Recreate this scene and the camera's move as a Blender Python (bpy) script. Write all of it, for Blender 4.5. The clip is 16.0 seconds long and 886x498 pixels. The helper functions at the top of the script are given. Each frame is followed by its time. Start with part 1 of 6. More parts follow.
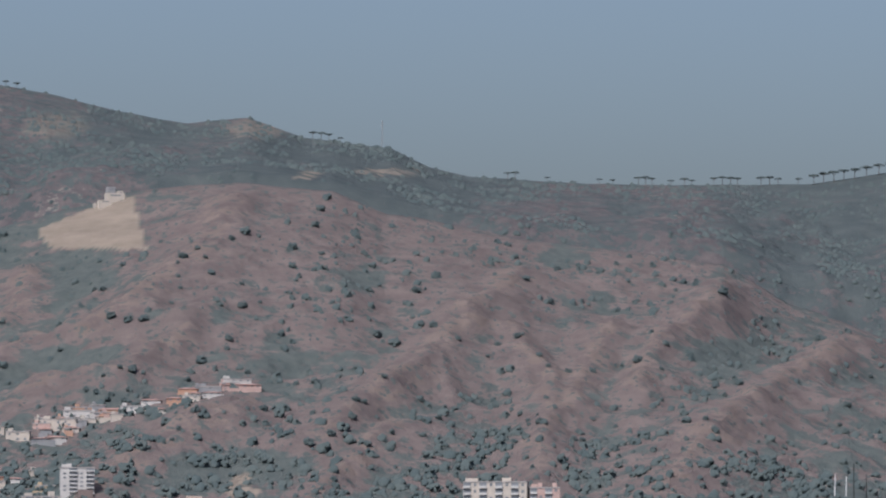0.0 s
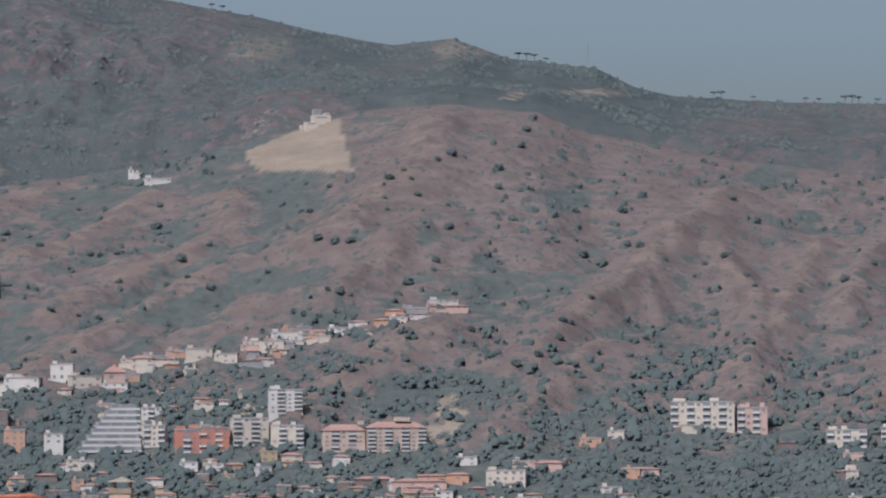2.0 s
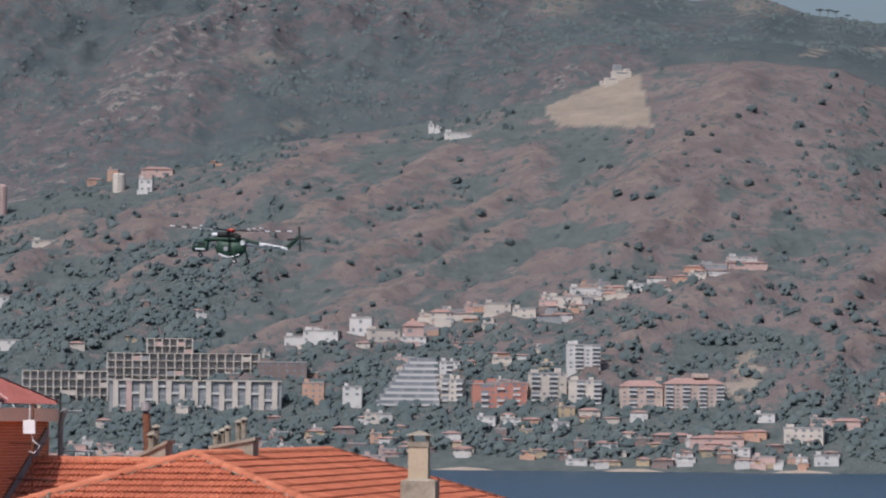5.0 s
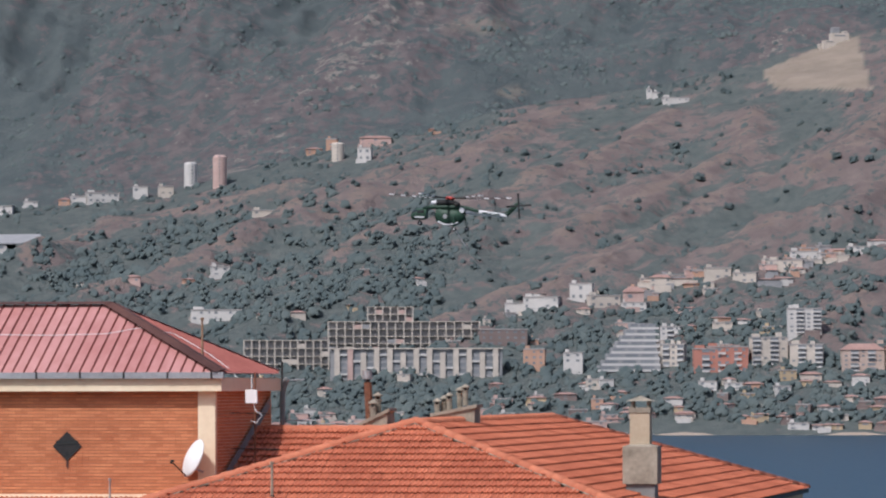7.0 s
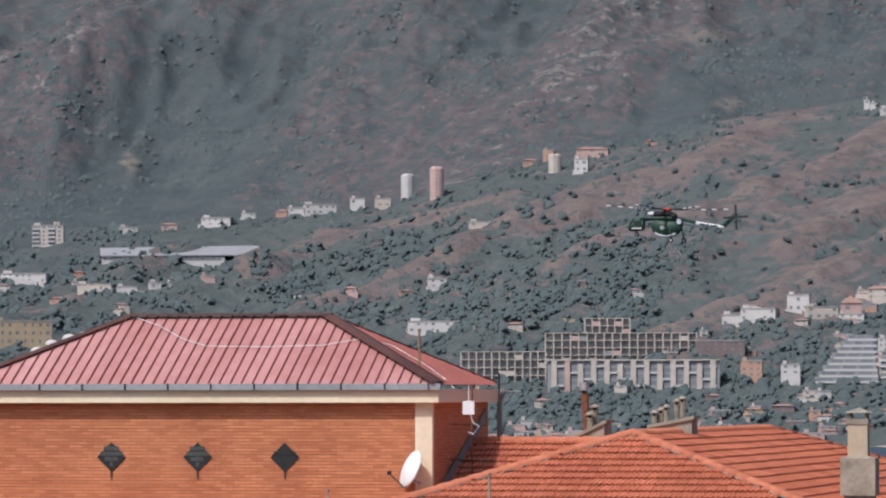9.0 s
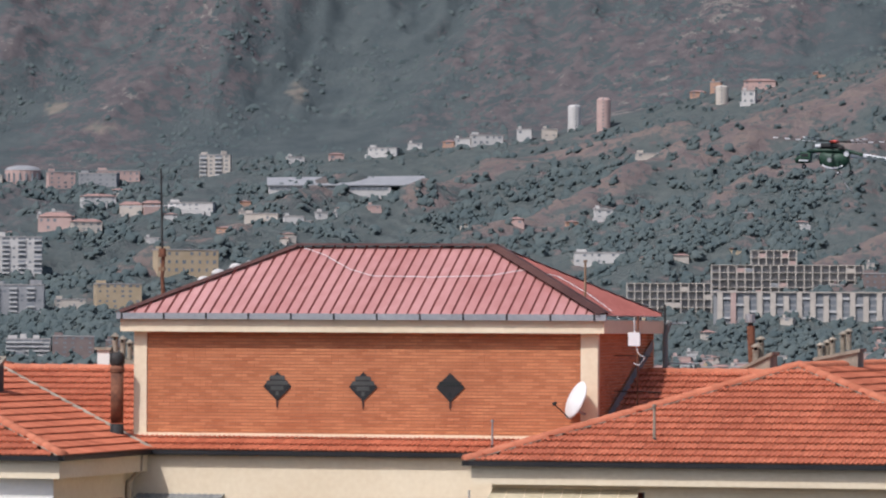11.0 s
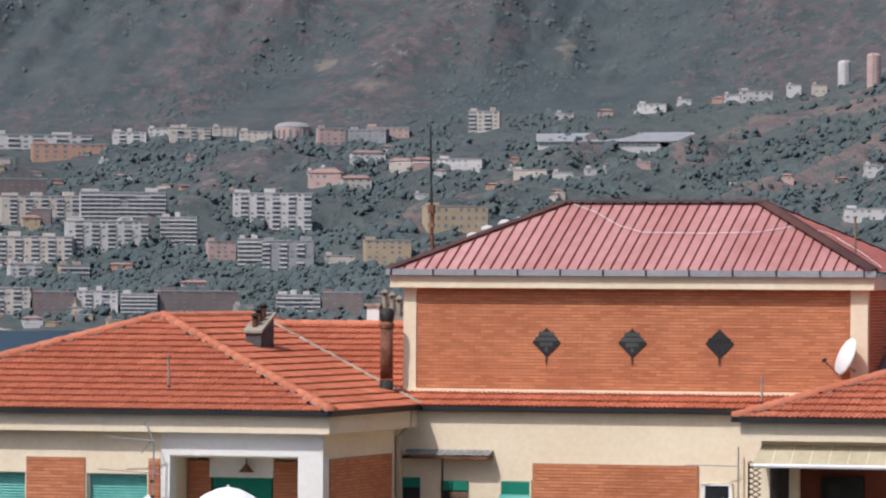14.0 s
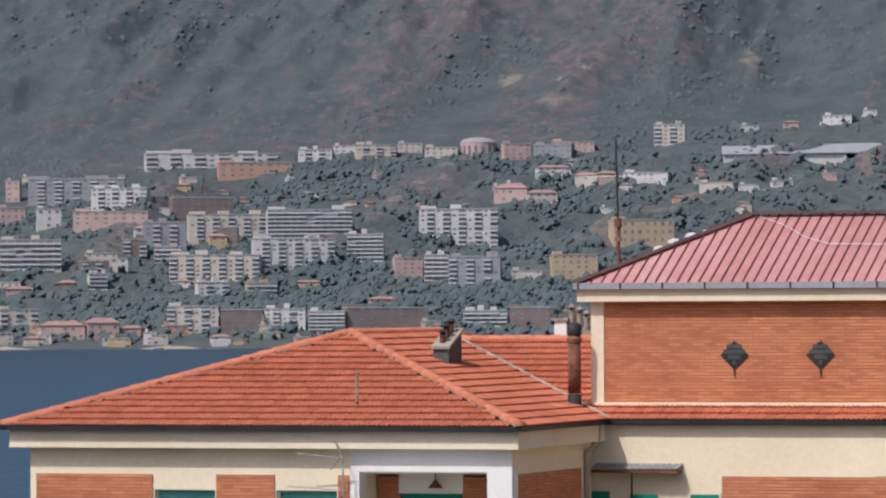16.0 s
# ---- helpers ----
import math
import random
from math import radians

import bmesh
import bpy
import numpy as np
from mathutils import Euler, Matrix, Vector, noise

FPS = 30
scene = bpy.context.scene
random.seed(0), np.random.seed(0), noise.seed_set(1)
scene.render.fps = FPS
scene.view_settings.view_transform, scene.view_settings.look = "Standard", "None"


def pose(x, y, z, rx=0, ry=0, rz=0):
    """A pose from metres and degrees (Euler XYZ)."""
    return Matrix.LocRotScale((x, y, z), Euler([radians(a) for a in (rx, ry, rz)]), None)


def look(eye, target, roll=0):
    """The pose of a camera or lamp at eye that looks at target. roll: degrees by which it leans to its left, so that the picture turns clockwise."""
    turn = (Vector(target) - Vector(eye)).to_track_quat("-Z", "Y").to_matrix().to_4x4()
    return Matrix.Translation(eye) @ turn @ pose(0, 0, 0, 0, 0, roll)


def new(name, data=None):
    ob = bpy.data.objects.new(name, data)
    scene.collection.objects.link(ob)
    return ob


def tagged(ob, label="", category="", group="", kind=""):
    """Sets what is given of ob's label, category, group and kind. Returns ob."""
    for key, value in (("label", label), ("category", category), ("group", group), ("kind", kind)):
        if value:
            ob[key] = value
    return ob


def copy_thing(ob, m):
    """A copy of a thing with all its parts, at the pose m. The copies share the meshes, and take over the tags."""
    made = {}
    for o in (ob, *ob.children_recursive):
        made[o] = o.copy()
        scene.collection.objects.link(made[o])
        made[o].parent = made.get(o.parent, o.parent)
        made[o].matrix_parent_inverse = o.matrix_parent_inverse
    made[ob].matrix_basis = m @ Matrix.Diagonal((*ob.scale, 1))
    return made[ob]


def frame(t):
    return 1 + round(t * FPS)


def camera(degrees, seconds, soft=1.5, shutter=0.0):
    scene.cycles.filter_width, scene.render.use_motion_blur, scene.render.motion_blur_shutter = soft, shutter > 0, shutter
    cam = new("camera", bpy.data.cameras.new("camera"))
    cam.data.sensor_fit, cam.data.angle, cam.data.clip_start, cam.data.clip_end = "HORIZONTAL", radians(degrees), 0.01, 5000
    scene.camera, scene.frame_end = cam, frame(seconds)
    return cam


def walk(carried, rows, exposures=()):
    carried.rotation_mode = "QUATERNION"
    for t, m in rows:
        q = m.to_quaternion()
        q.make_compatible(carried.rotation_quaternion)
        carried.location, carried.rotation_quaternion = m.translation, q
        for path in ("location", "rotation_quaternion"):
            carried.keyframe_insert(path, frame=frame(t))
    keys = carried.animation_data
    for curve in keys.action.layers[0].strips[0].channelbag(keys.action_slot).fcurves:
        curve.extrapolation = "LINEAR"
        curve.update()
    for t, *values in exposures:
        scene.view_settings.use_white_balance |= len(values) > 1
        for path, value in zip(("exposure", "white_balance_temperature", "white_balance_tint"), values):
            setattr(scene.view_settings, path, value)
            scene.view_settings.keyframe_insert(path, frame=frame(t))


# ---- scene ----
# The eye stands still on a high balcony and turns to the left: seconds, bearing, pitch, roll in degrees.
cam = camera(10, 16.0, soft=2.2)
TURNS = [
    (0.0, 8.813, 3.362, 0.107),
    (0.5, 8.234, 3.498, 0.056),
    (1.0, 7.558, 2.937, 0.065),
    (1.5, 7.145, 2.710, -0.107),
    (2.0, 6.476, 2.464, -0.103),
    (2.5, 5.172, 2.509, 0.016),
    (3.0, 4.701, 2.457, 0.002),
    (3.2, 4.511, 2.467, 0.099),
    (5.3, 2.806, 1.820, 0.362),
    (5.5, 2.574, 1.736, 0.240),
    (6.0, 1.746, 1.553, 0.139),
    (6.5, 1.069, 1.533, 0.043),
    (7.0, 0.610, 1.560, -0.091),
    (7.5, 0.366, 1.605, 0.008),
    (8.0, 0.000, 1.637, 0.040),
    (8.5, -0.667, 1.689, 0.013),
    (9.0, -1.845, 1.692, -0.058),
    (9.2, -2.195, 1.721, 0.044),
    (11.3, -4.026, 0.867, 0.006),
    (11.5, -4.270, 1.132, -0.234),
    (12.0, -5.139, 1.342, -0.344),
    (12.5, -5.810, 1.240, -0.099),
    (13.0, -6.333, 0.722, -0.137),
    (13.5, -6.460, 0.427, -0.102),
    (14.0, -6.767, 0.394, 0.329),
    (14.5, -7.254, 0.088, 0.310),
    (15.0, -7.826, -0.223, -0.032),
    (15.5, -8.322, 0.333, -0.270),
    (16.0, -8.878, 0.562, -0.310),
]


def aim(bearing, pitch, roll):
    b, p = radians(bearing), radians(pitch)
    return look((0, 0, 0), (math.sin(b) * math.cos(p), math.cos(b) * math.cos(p), math.sin(p)), roll)


walk(cam, [(t, aim(b, p, r)) for t, b, p, r in TURNS], [(0, 0.18, 5920, 14), (16, 0.18, 5920, 14)])

# ---- light ----
SUN_AZ, SUN_EL = -142.0, 53.0
world = bpy.data.worlds.new("sky")
scene.world = world
world.use_nodes = True
wn, wl = world.node_tree.nodes, world.node_tree.links
sky = wn.new("ShaderNodeTexSky")
sky.sky_type, sky.sun_disc = "NISHITA", False
sky.sun_elevation, sky.sun_rotation = radians(SUN_EL), radians(SUN_AZ)
sky.air_density, sky.dust_density, sky.ozone_density = 0.95, 4.3, 1.7
wl.new(sky.outputs[0], wn["Background"].inputs[0])
wn["Background"].inputs[1].default_value = 0.103
sun_data = bpy.data.lights.new("sun", "SUN")
sun_data.energy, sun_data.angle, sun_data.color = 3.05, radians(0.5), (1.0, 0.95, 0.88)
sun = new("sun", sun_data)
_az, _el = radians(SUN_AZ), radians(SUN_EL)
sun.matrix_world = look((0, 0, 0), (-math.sin(_az) * math.cos(_el), -math.cos(_az) * math.cos(_el), -math.sin(_el)))


# ---- materials ----
def material(name, dark, light, rough=0.8, grain=20.0, stain=1.5, bump=0.0, metal=0.0, island=0.0, stretch=(1, 1, 1), spec=0.3):
    """Two colours mixed by a fine grain and broad stains; island: variation from piece to piece."""
    m = bpy.data.materials.new(name)
    m.use_nodes = True
    n, l = m.node_tree.nodes, m.node_tree.links
    p = n["Principled BSDF"]
    co = n.new("ShaderNodeTexCoord")
    mp = n.new("ShaderNodeMapping")
    mp.inputs["Scale"].default_value = stretch
    l.new(co.outputs["Object"], mp.inputs[0])
    n1, n2 = n.new("ShaderNodeTexNoise"), n.new("ShaderNodeTexNoise")
    n1.inputs["Scale"].default_value, n1.inputs["Detail"].default_value = grain, 4
    n2.inputs["Scale"].default_value, n2.inputs["Detail"].default_value = stain, 5
    for q in (n1, n2):
        l.new(mp.outputs[0], q.inputs["Vector"])
    mean = n.new("ShaderNodeMath")
    mean.operation = "MULTIPLY_ADD"
    l.new(n1.outputs["Fac"], mean.inputs[0])
    mean.inputs[1].default_value = 0.6
    half = n.new("ShaderNodeMath")
    half.operation = "MULTIPLY_ADD"
    half.inputs[1].default_value, half.inputs[2].default_value = 1.0, -0.35
    l.new(n2.outputs["Fac"], half.inputs[0])
    l.new(half.outputs[0], mean.inputs[2])
    out = mean
    if island:
        geo, obi = n.new("ShaderNodeNewGeometry"), n.new("ShaderNodeObjectInfo")
        both = n.new("ShaderNodeMath")
        both.operation = "ADD"
        l.new(geo.outputs["Random Per Island"], both.inputs[0])
        l.new(obi.outputs["Random"], both.inputs[1])
        frac = n.new("ShaderNodeMath")
        frac.operation = "FRACT"
        l.new(both.outputs[0], frac.inputs[0])
        mad = n.new("ShaderNodeMath")
        mad.operation = "MULTIPLY_ADD"
        l.new(frac.outputs[0], mad.inputs[0])
        mad.inputs[1].default_value = island
        sub = n.new("ShaderNodeMath")
        sub.operation = "ADD"
        sub.inputs[1].default_value = -island / 2
        l.new(mean.outputs[0], sub.inputs[0])
        l.new(sub.outputs[0], mad.inputs[2])
        out = mad
    ramp = n.new("ShaderNodeValToRGB")
    ramp.color_ramp.elements[0].position, ramp.color_ramp.elements[1].position = 0.2, 0.8
    ramp.color_ramp.elements[0].color, ramp.color_ramp.elements[1].color = (*dark, 1), (*light, 1)
    l.new(out.outputs[0], ramp.inputs[0])
    l.new(ramp.outputs[0], p.inputs["Base Color"])
    p.inputs["Roughness"].default_value, p.inputs["Metallic"].default_value = rough, metal
    p.inputs["Specular IOR Level"].default_value = spec
    if bump:
        bn = n.new("ShaderNodeBump")
        bn.inputs["Strength"].default_value, bn.inputs["Distance"].default_value = 0.6, bump
        l.new(n1.outputs["Fac"], bn.inputs["Height"])
        l.new(bn.outputs[0], p.inputs["Normal"])
    return m


M = {
    "tile": material("clay_tile", (0.37, 0.102, 0.050), (0.54, 0.172, 0.088), 0.75, 14, 0.5, 0.004, island=0.35),
    "ridge": material("ridge_tile", (0.38, 0.12, 0.062), (0.52, 0.185, 0.10), 0.8, 14, 0.8, 0.004, island=0.35),
    "brick": material("brick", (0.43, 0.150, 0.068), (0.62, 0.250, 0.115), 0.85, 25, 0.6, 0.003, island=0.42),
    "mortar": material("mortar", (0.24, 0.12, 0.075), (0.34, 0.19, 0.12), 0.9, 40, 1),
    "cream": material("cream_render", (0.70, 0.575, 0.395), (0.82, 0.710, 0.520), 0.9, 9, 0.5, 0.002),
    "whitewash": material("white_render", (0.70, 0.67, 0.61), (0.82, 0.79, 0.73), 0.9, 9, 0.6, 0.002),
    "gutter": material("grey_gutter", (0.26, 0.27, 0.28), (0.40, 0.41, 0.42), 0.5, 12, 0.7, metal=0.3),
    "darkgutter": material("dark_gutter", (0.012, 0.012, 0.014), (0.03, 0.028, 0.028), 0.5, 12, 1),
    "sheet": material("red_sheet_metal", (0.37, 0.160, 0.142), (0.52, 0.280, 0.258), 0.5, 5, 0.6, stretch=(1, 0.25, 1), spec=0.4),
    "rib": material("rusty_rib", (0.24, 0.070, 0.055), (0.35, 0.120, 0.098), 0.7, 10, 1),
    "flashing": material("brown_flashing", (0.06, 0.025, 0.02), (0.12, 0.055, 0.042), 0.7, 8, 0.8),
    "concrete": material("weathered_concrete", (0.19, 0.165, 0.125), (0.43, 0.375, 0.29), 0.95, 12, 2, 0.006),
    "buff": material("buff_render", (0.40, 0.32, 0.22), (0.52, 0.43, 0.31), 0.9, 10, 1.5, 0.002),
    "flashlead": material("grey_lead", (0.16, 0.165, 0.16), (0.26, 0.265, 0.25), 0.8, 12, 2),
    "rust": material("rusty_pipe", (0.08, 0.035, 0.022), (0.26, 0.11, 0.06), 0.85, 12, 3),
    # soot on the chimney stack; painted shade on the loggia's side walls
    "slate": material("soot_and_shade_grey", (0.05, 0.05, 0.05), (0.13, 0.125, 0.12), 0.9, 12, 3),
    "soot": material("sooty_metal", (0.012, 0.012, 0.012), (0.05, 0.045, 0.04), 0.7, 12, 3),
    "shutter": material("green_shutter", (0.09, 0.36, 0.30), (0.20, 0.50, 0.43), 0.6, 8, 1.2),
    "awning": material("green_awning", (0.008, 0.16, 0.10), (0.016, 0.22, 0.14), 0.8, 8, 1.2),
    "dishwhite": material("white_dish", (0.62, 0.62, 0.60), (0.75, 0.75, 0.73), 0.5, 6, 2),
    "steel": material("galvanised_steel", (0.30, 0.30, 0.30), (0.48, 0.48, 0.47), 0.45, 12, 3, metal=0.5),
    "canvas": material("white_canvas", (0.72, 0.72, 0.71), (0.82, 0.82, 0.80), 0.9, 12, 2),
    "black": material("black_iron", (0.012, 0.012, 0.012), (0.03, 0.03, 0.03), 0.6, 12, 2),
    "darkglass": material("dark_glass", (0.015, 0.018, 0.02), (0.03, 0.034, 0.036), 0.12, 3, 1, spec=0.5),
    "oldglass": material("dusty_louvre_glass", (0.045, 0.047, 0.045), (0.085, 0.086, 0.080), 0.35, 6, 2),
    "wood": material("weathered_wood", (0.20, 0.12, 0.07), (0.34, 0.23, 0.15), 0.8, 12, 2),
    # leaf colour of the far trees, lifted and blued to imitate distance haze
    "hazy_foliage": material("hazy_foliage", (0.068, 0.090, 0.092), (0.103, 0.124, 0.119), 0.95, 0.5, 0.03, island=0.35, spec=0.05),
    "bark": material("bark", (0.07, 0.05, 0.04), (0.14, 0.11, 0.09), 0.95, 3, 0.5),
    "heli": material("green_camouflage", (0.012, 0.030, 0.02), (0.03, 0.078, 0.045), 0.5, 2.2, 0.9),
    "heliwhite": material("white_paint", (0.5, 0.5, 0.5), (0.72, 0.72, 0.72), 0.5, 3, 1),
    "heliblack": material("black_rubber", (0.012, 0.012, 0.012), (0.03, 0.03, 0.03), 0.8, 3, 1),
    "helired": material("red_paint", (0.5, 0.05, 0.03), (0.66, 0.10, 0.07), 0.5, 3, 1),
    # far panes: pale grey-blue, with the haze in front painted in
    "f_pane": material("far_window_hazed", (0.150, 0.165, 0.178), (0.215, 0.228, 0.242), 0.3, 1, 0.3, island=0.6),
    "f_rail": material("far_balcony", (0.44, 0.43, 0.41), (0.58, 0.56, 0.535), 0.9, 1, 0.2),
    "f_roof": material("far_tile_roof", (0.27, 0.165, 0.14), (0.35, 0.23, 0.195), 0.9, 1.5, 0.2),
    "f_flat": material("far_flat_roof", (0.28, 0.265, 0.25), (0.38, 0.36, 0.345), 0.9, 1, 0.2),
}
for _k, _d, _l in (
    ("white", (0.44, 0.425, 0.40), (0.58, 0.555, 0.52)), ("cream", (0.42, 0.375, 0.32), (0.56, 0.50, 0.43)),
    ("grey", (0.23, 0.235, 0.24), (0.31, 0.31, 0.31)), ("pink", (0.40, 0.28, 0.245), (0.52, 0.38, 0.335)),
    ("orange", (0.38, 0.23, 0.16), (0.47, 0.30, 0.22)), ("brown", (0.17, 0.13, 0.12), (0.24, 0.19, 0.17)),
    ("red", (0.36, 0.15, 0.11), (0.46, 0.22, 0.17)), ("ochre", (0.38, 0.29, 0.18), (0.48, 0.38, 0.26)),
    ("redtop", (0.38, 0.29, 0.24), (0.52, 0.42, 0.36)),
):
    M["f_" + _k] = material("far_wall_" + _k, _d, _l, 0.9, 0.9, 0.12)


def leafy_normals(m, share=0.75):
    """Leaves face all ways: lean a crown's shading normal up and towards the eye, brightening its shaded sides."""
    n, l = m.node_tree.nodes, m.node_tree.links
    geo, keep, add, unit = n.new("ShaderNodeNewGeometry"), n.new("ShaderNodeVectorMath"), n.new("ShaderNodeVectorMath"), n.new("ShaderNodeVectorMath")
    keep.operation, add.operation, unit.operation = "SCALE", "ADD", "NORMALIZE"
    keep.inputs["Scale"].default_value = 1 - share
    l.new(geo.outputs["Normal"], keep.inputs[0])
    l.new(keep.outputs[0], add.inputs[0])
    add.inputs[1].default_value = (0, -0.3 * share, share)
    l.new(add.outputs[0], unit.inputs[0])
    l.new(unit.outputs[0], n["Principled BSDF"].inputs["Normal"])


leafy_normals(M["hazy_foliage"])


# ---- mesh helpers ----
class Geo:
    """A growing mesh."""

    def __init__(self):
        self.v, self.f = [], []

    def add(self, verts, faces):
        o = len(self.v)
        self.v += [tuple(q) for q in verts]
        self.f += [tuple(o + i for i in f) for f in faces]
        return self

    def box(self, x0, x1, y0, y1, z0, z1):
        return self.add(
            [(x0, y0, z0), (x1, y0, z0), (x1, y1, z0), (x0, y1, z0), (x0, y0, z1), (x1, y0, z1), (x1, y1, z1), (x0, y1, z1)],
            [(0, 3, 2, 1), (4, 5, 6, 7), (0, 1, 5, 4), (1, 2, 6, 5), (2, 3, 7, 6), (3, 0, 4, 7)])

    def slabbed(self, poly, thick):
        """A flat polygon given thickness downwards."""
        n = len(poly)
        low = [(x, y, z - thick) for x, y, z in poly]
        return self.add(list(poly) + low, [tuple(range(n)), tuple(range(2 * n - 1, n - 1, -1))] + [(i, n + i, n + (i + 1) % n, (i + 1) % n) for i in range(n)])

    def tube(self, path, radius, sides=8, caps=True):
        """A round bar along a path; radius may be one per point."""
        pts = [Vector(p) for p in path]
        rad = radius if isinstance(radius, (list, tuple)) else [radius] * len(pts)
        o = len(self.v)
        for i, p in enumerate(pts):
            d = (pts[min(i + 1, len(pts) - 1)] - pts[max(i - 1, 0)]).normalized()
            a = d.cross(Vector((0, 0, 1)) if abs(d.z) < 0.9 else Vector((1, 0, 0))).normalized()
            b = d.cross(a)
            for k in range(sides):
                t = 2 * math.pi * k / sides
                self.v.append(tuple(p + rad[i] * (math.cos(t) * a + math.sin(t) * b)))
        for i in range(len(pts) - 1):
            for k in range(sides):
                q, r = o + i * sides, (k + 1) % sides
                self.f.append((q + k, q + r, q + sides + r, q + sides + k))
        if caps:
            self.f.append(tuple(o + k for k in reversed(range(sides))))
            self.f.append(tuple(o + (len(pts) - 1) * sides + k for k in range(sides)))
        return self

    def blob(self, c, r, seed=0, rough=0.25, rings=4, sides=6):
        """A lumpy clump."""
        rnd = random.Random(seed)
        o = len(self.v)
        self.v.append((c[0], c[1], c[2] + r[2]))
        for i in range(1, rings):
            t = math.pi * i / rings
            for k in range(sides):
                p = 2 * math.pi * (k + 0.5 * (i % 2)) / sides
                s = 1 + rnd.uniform(-rough, rough)
                self.v.append((c[0] + s * r[0] * math.sin(t) * math.cos(p), c[1] + s * r[1] * math.sin(t) * math.sin(p), c[2] + s * r[2] * math.cos(t)))
        self.v.append((c[0], c[1], c[2] - r[2] * 0.8))
        last = len(self.v) - 1
        for k in range(sides):
            self.f.append((o, o + 1 + k, o + 1 + (k + 1) % sides))
            q = o + 1 + (rings - 2) * sides
            self.f.append((last, q + (k + 1) % sides, q + k))
        for i in range(rings - 2):
            for k in range(sides):
                q = o + 1 + i * sides
                self.f.append((q + k, q + sides + k, q + sides + (k + 1) % sides, q + (k + 1) % sides))
        return self

    def mesh(self, name, mat, smooth=False):
        me = bpy.data.meshes.new(name)
        me.from_pydata(self.v, [], self.f)
        me.materials.append(mat)
        if smooth:
            me.polygons.foreach_set("use_smooth", [True] * len(me.polygons))
        me.update()
        return me


def part(name, geo, mat, parent, label="", smooth=False, kind=""):
    ob = new(name, geo.mesh(name, mat, smooth) if isinstance(geo, Geo) else geo)
    ob.parent = parent
    return tagged(ob, label=label, kind=kind)


def thing(name, m, label, category, group="", kind=""):
    e = new(name)
    e.empty_display_size = 0.2
    e.matrix_world = m
    return tagged(e, label, category, group, kind)


# ---- land and water ----
UNIT = 1 / 8961.0  # bearings and rises are given in this part of a radian
SEA = -30.7
SHORE, CREST, TOP = 3200.0, 4100.0, 4840.0

_lattice = np.random.RandomState(5).rand(256, 256)


def value_noise(x, y):
    xi, yi = np.floor(x).astype(int), np.floor(y).astype(int)
    fx, fy = x - xi, y - yi
    fx, fy = fx * fx * (3 - 2 * fx), fy * fy * (3 - 2 * fy)
    g = lambda i, j: _lattice[(xi + i) % 256, (yi + j) % 256]
    return (g(0, 0) * (1 - fx) + g(1, 0) * fx) * (1 - fy) + (g(0, 1) * (1 - fx) + g(1, 1) * fx) * fy


def ridged(x, y, octaves=4):
    s, a, t = 0.0, 1.0, 0.0
    for k in range(octaves):
        s = s + a * (1 - np.abs(2 * value_noise(x * 2 ** k + 17 * k, y * 2 ** k + 31 * k) - 1))
        t += a
        a *= 0.5
    return s / t


def smooth_noise(x, y, octaves=4):
    s, a, t = 0.0, 1.0, 0.0
    for k in range(octaves):
        s = s + a * value_noise(x * 2 ** k + 7 * k, y * 2 ** k + 3 * k)
        t += a
        a *= 0.5
    return s / t


# crest of the dry foothills and of the mountain behind them: bearing, rise
FOOT_U = [-2600, -2120, -1642, -1293, -993, -543, -388, -288, -88, 92, 172, 462, 652, 824, 1013, 1184, 1274, 1364, 1535, 1775, 1875, 1994, 2161, 2700]
FOOT_V = [180, 207, 255, 275, 298, 322, 340, 375, 423, 455, 485, 529, 574, 628, 647, 627, 590, 578, 543, 513, 497, 427, 367, 250]
PEAK_U = [-2600, -1500, -400, 334, 593, 693, 793, 923, 1033, 1133, 1284, 1354, 1424, 1645, 1795, 2025, 2162, 2700]
PEAK_V = [900, 980, 960, 868, 814, 797, 771, 747, 759, 723, 706, 673, 653, 643, 638, 642, 660, 700]


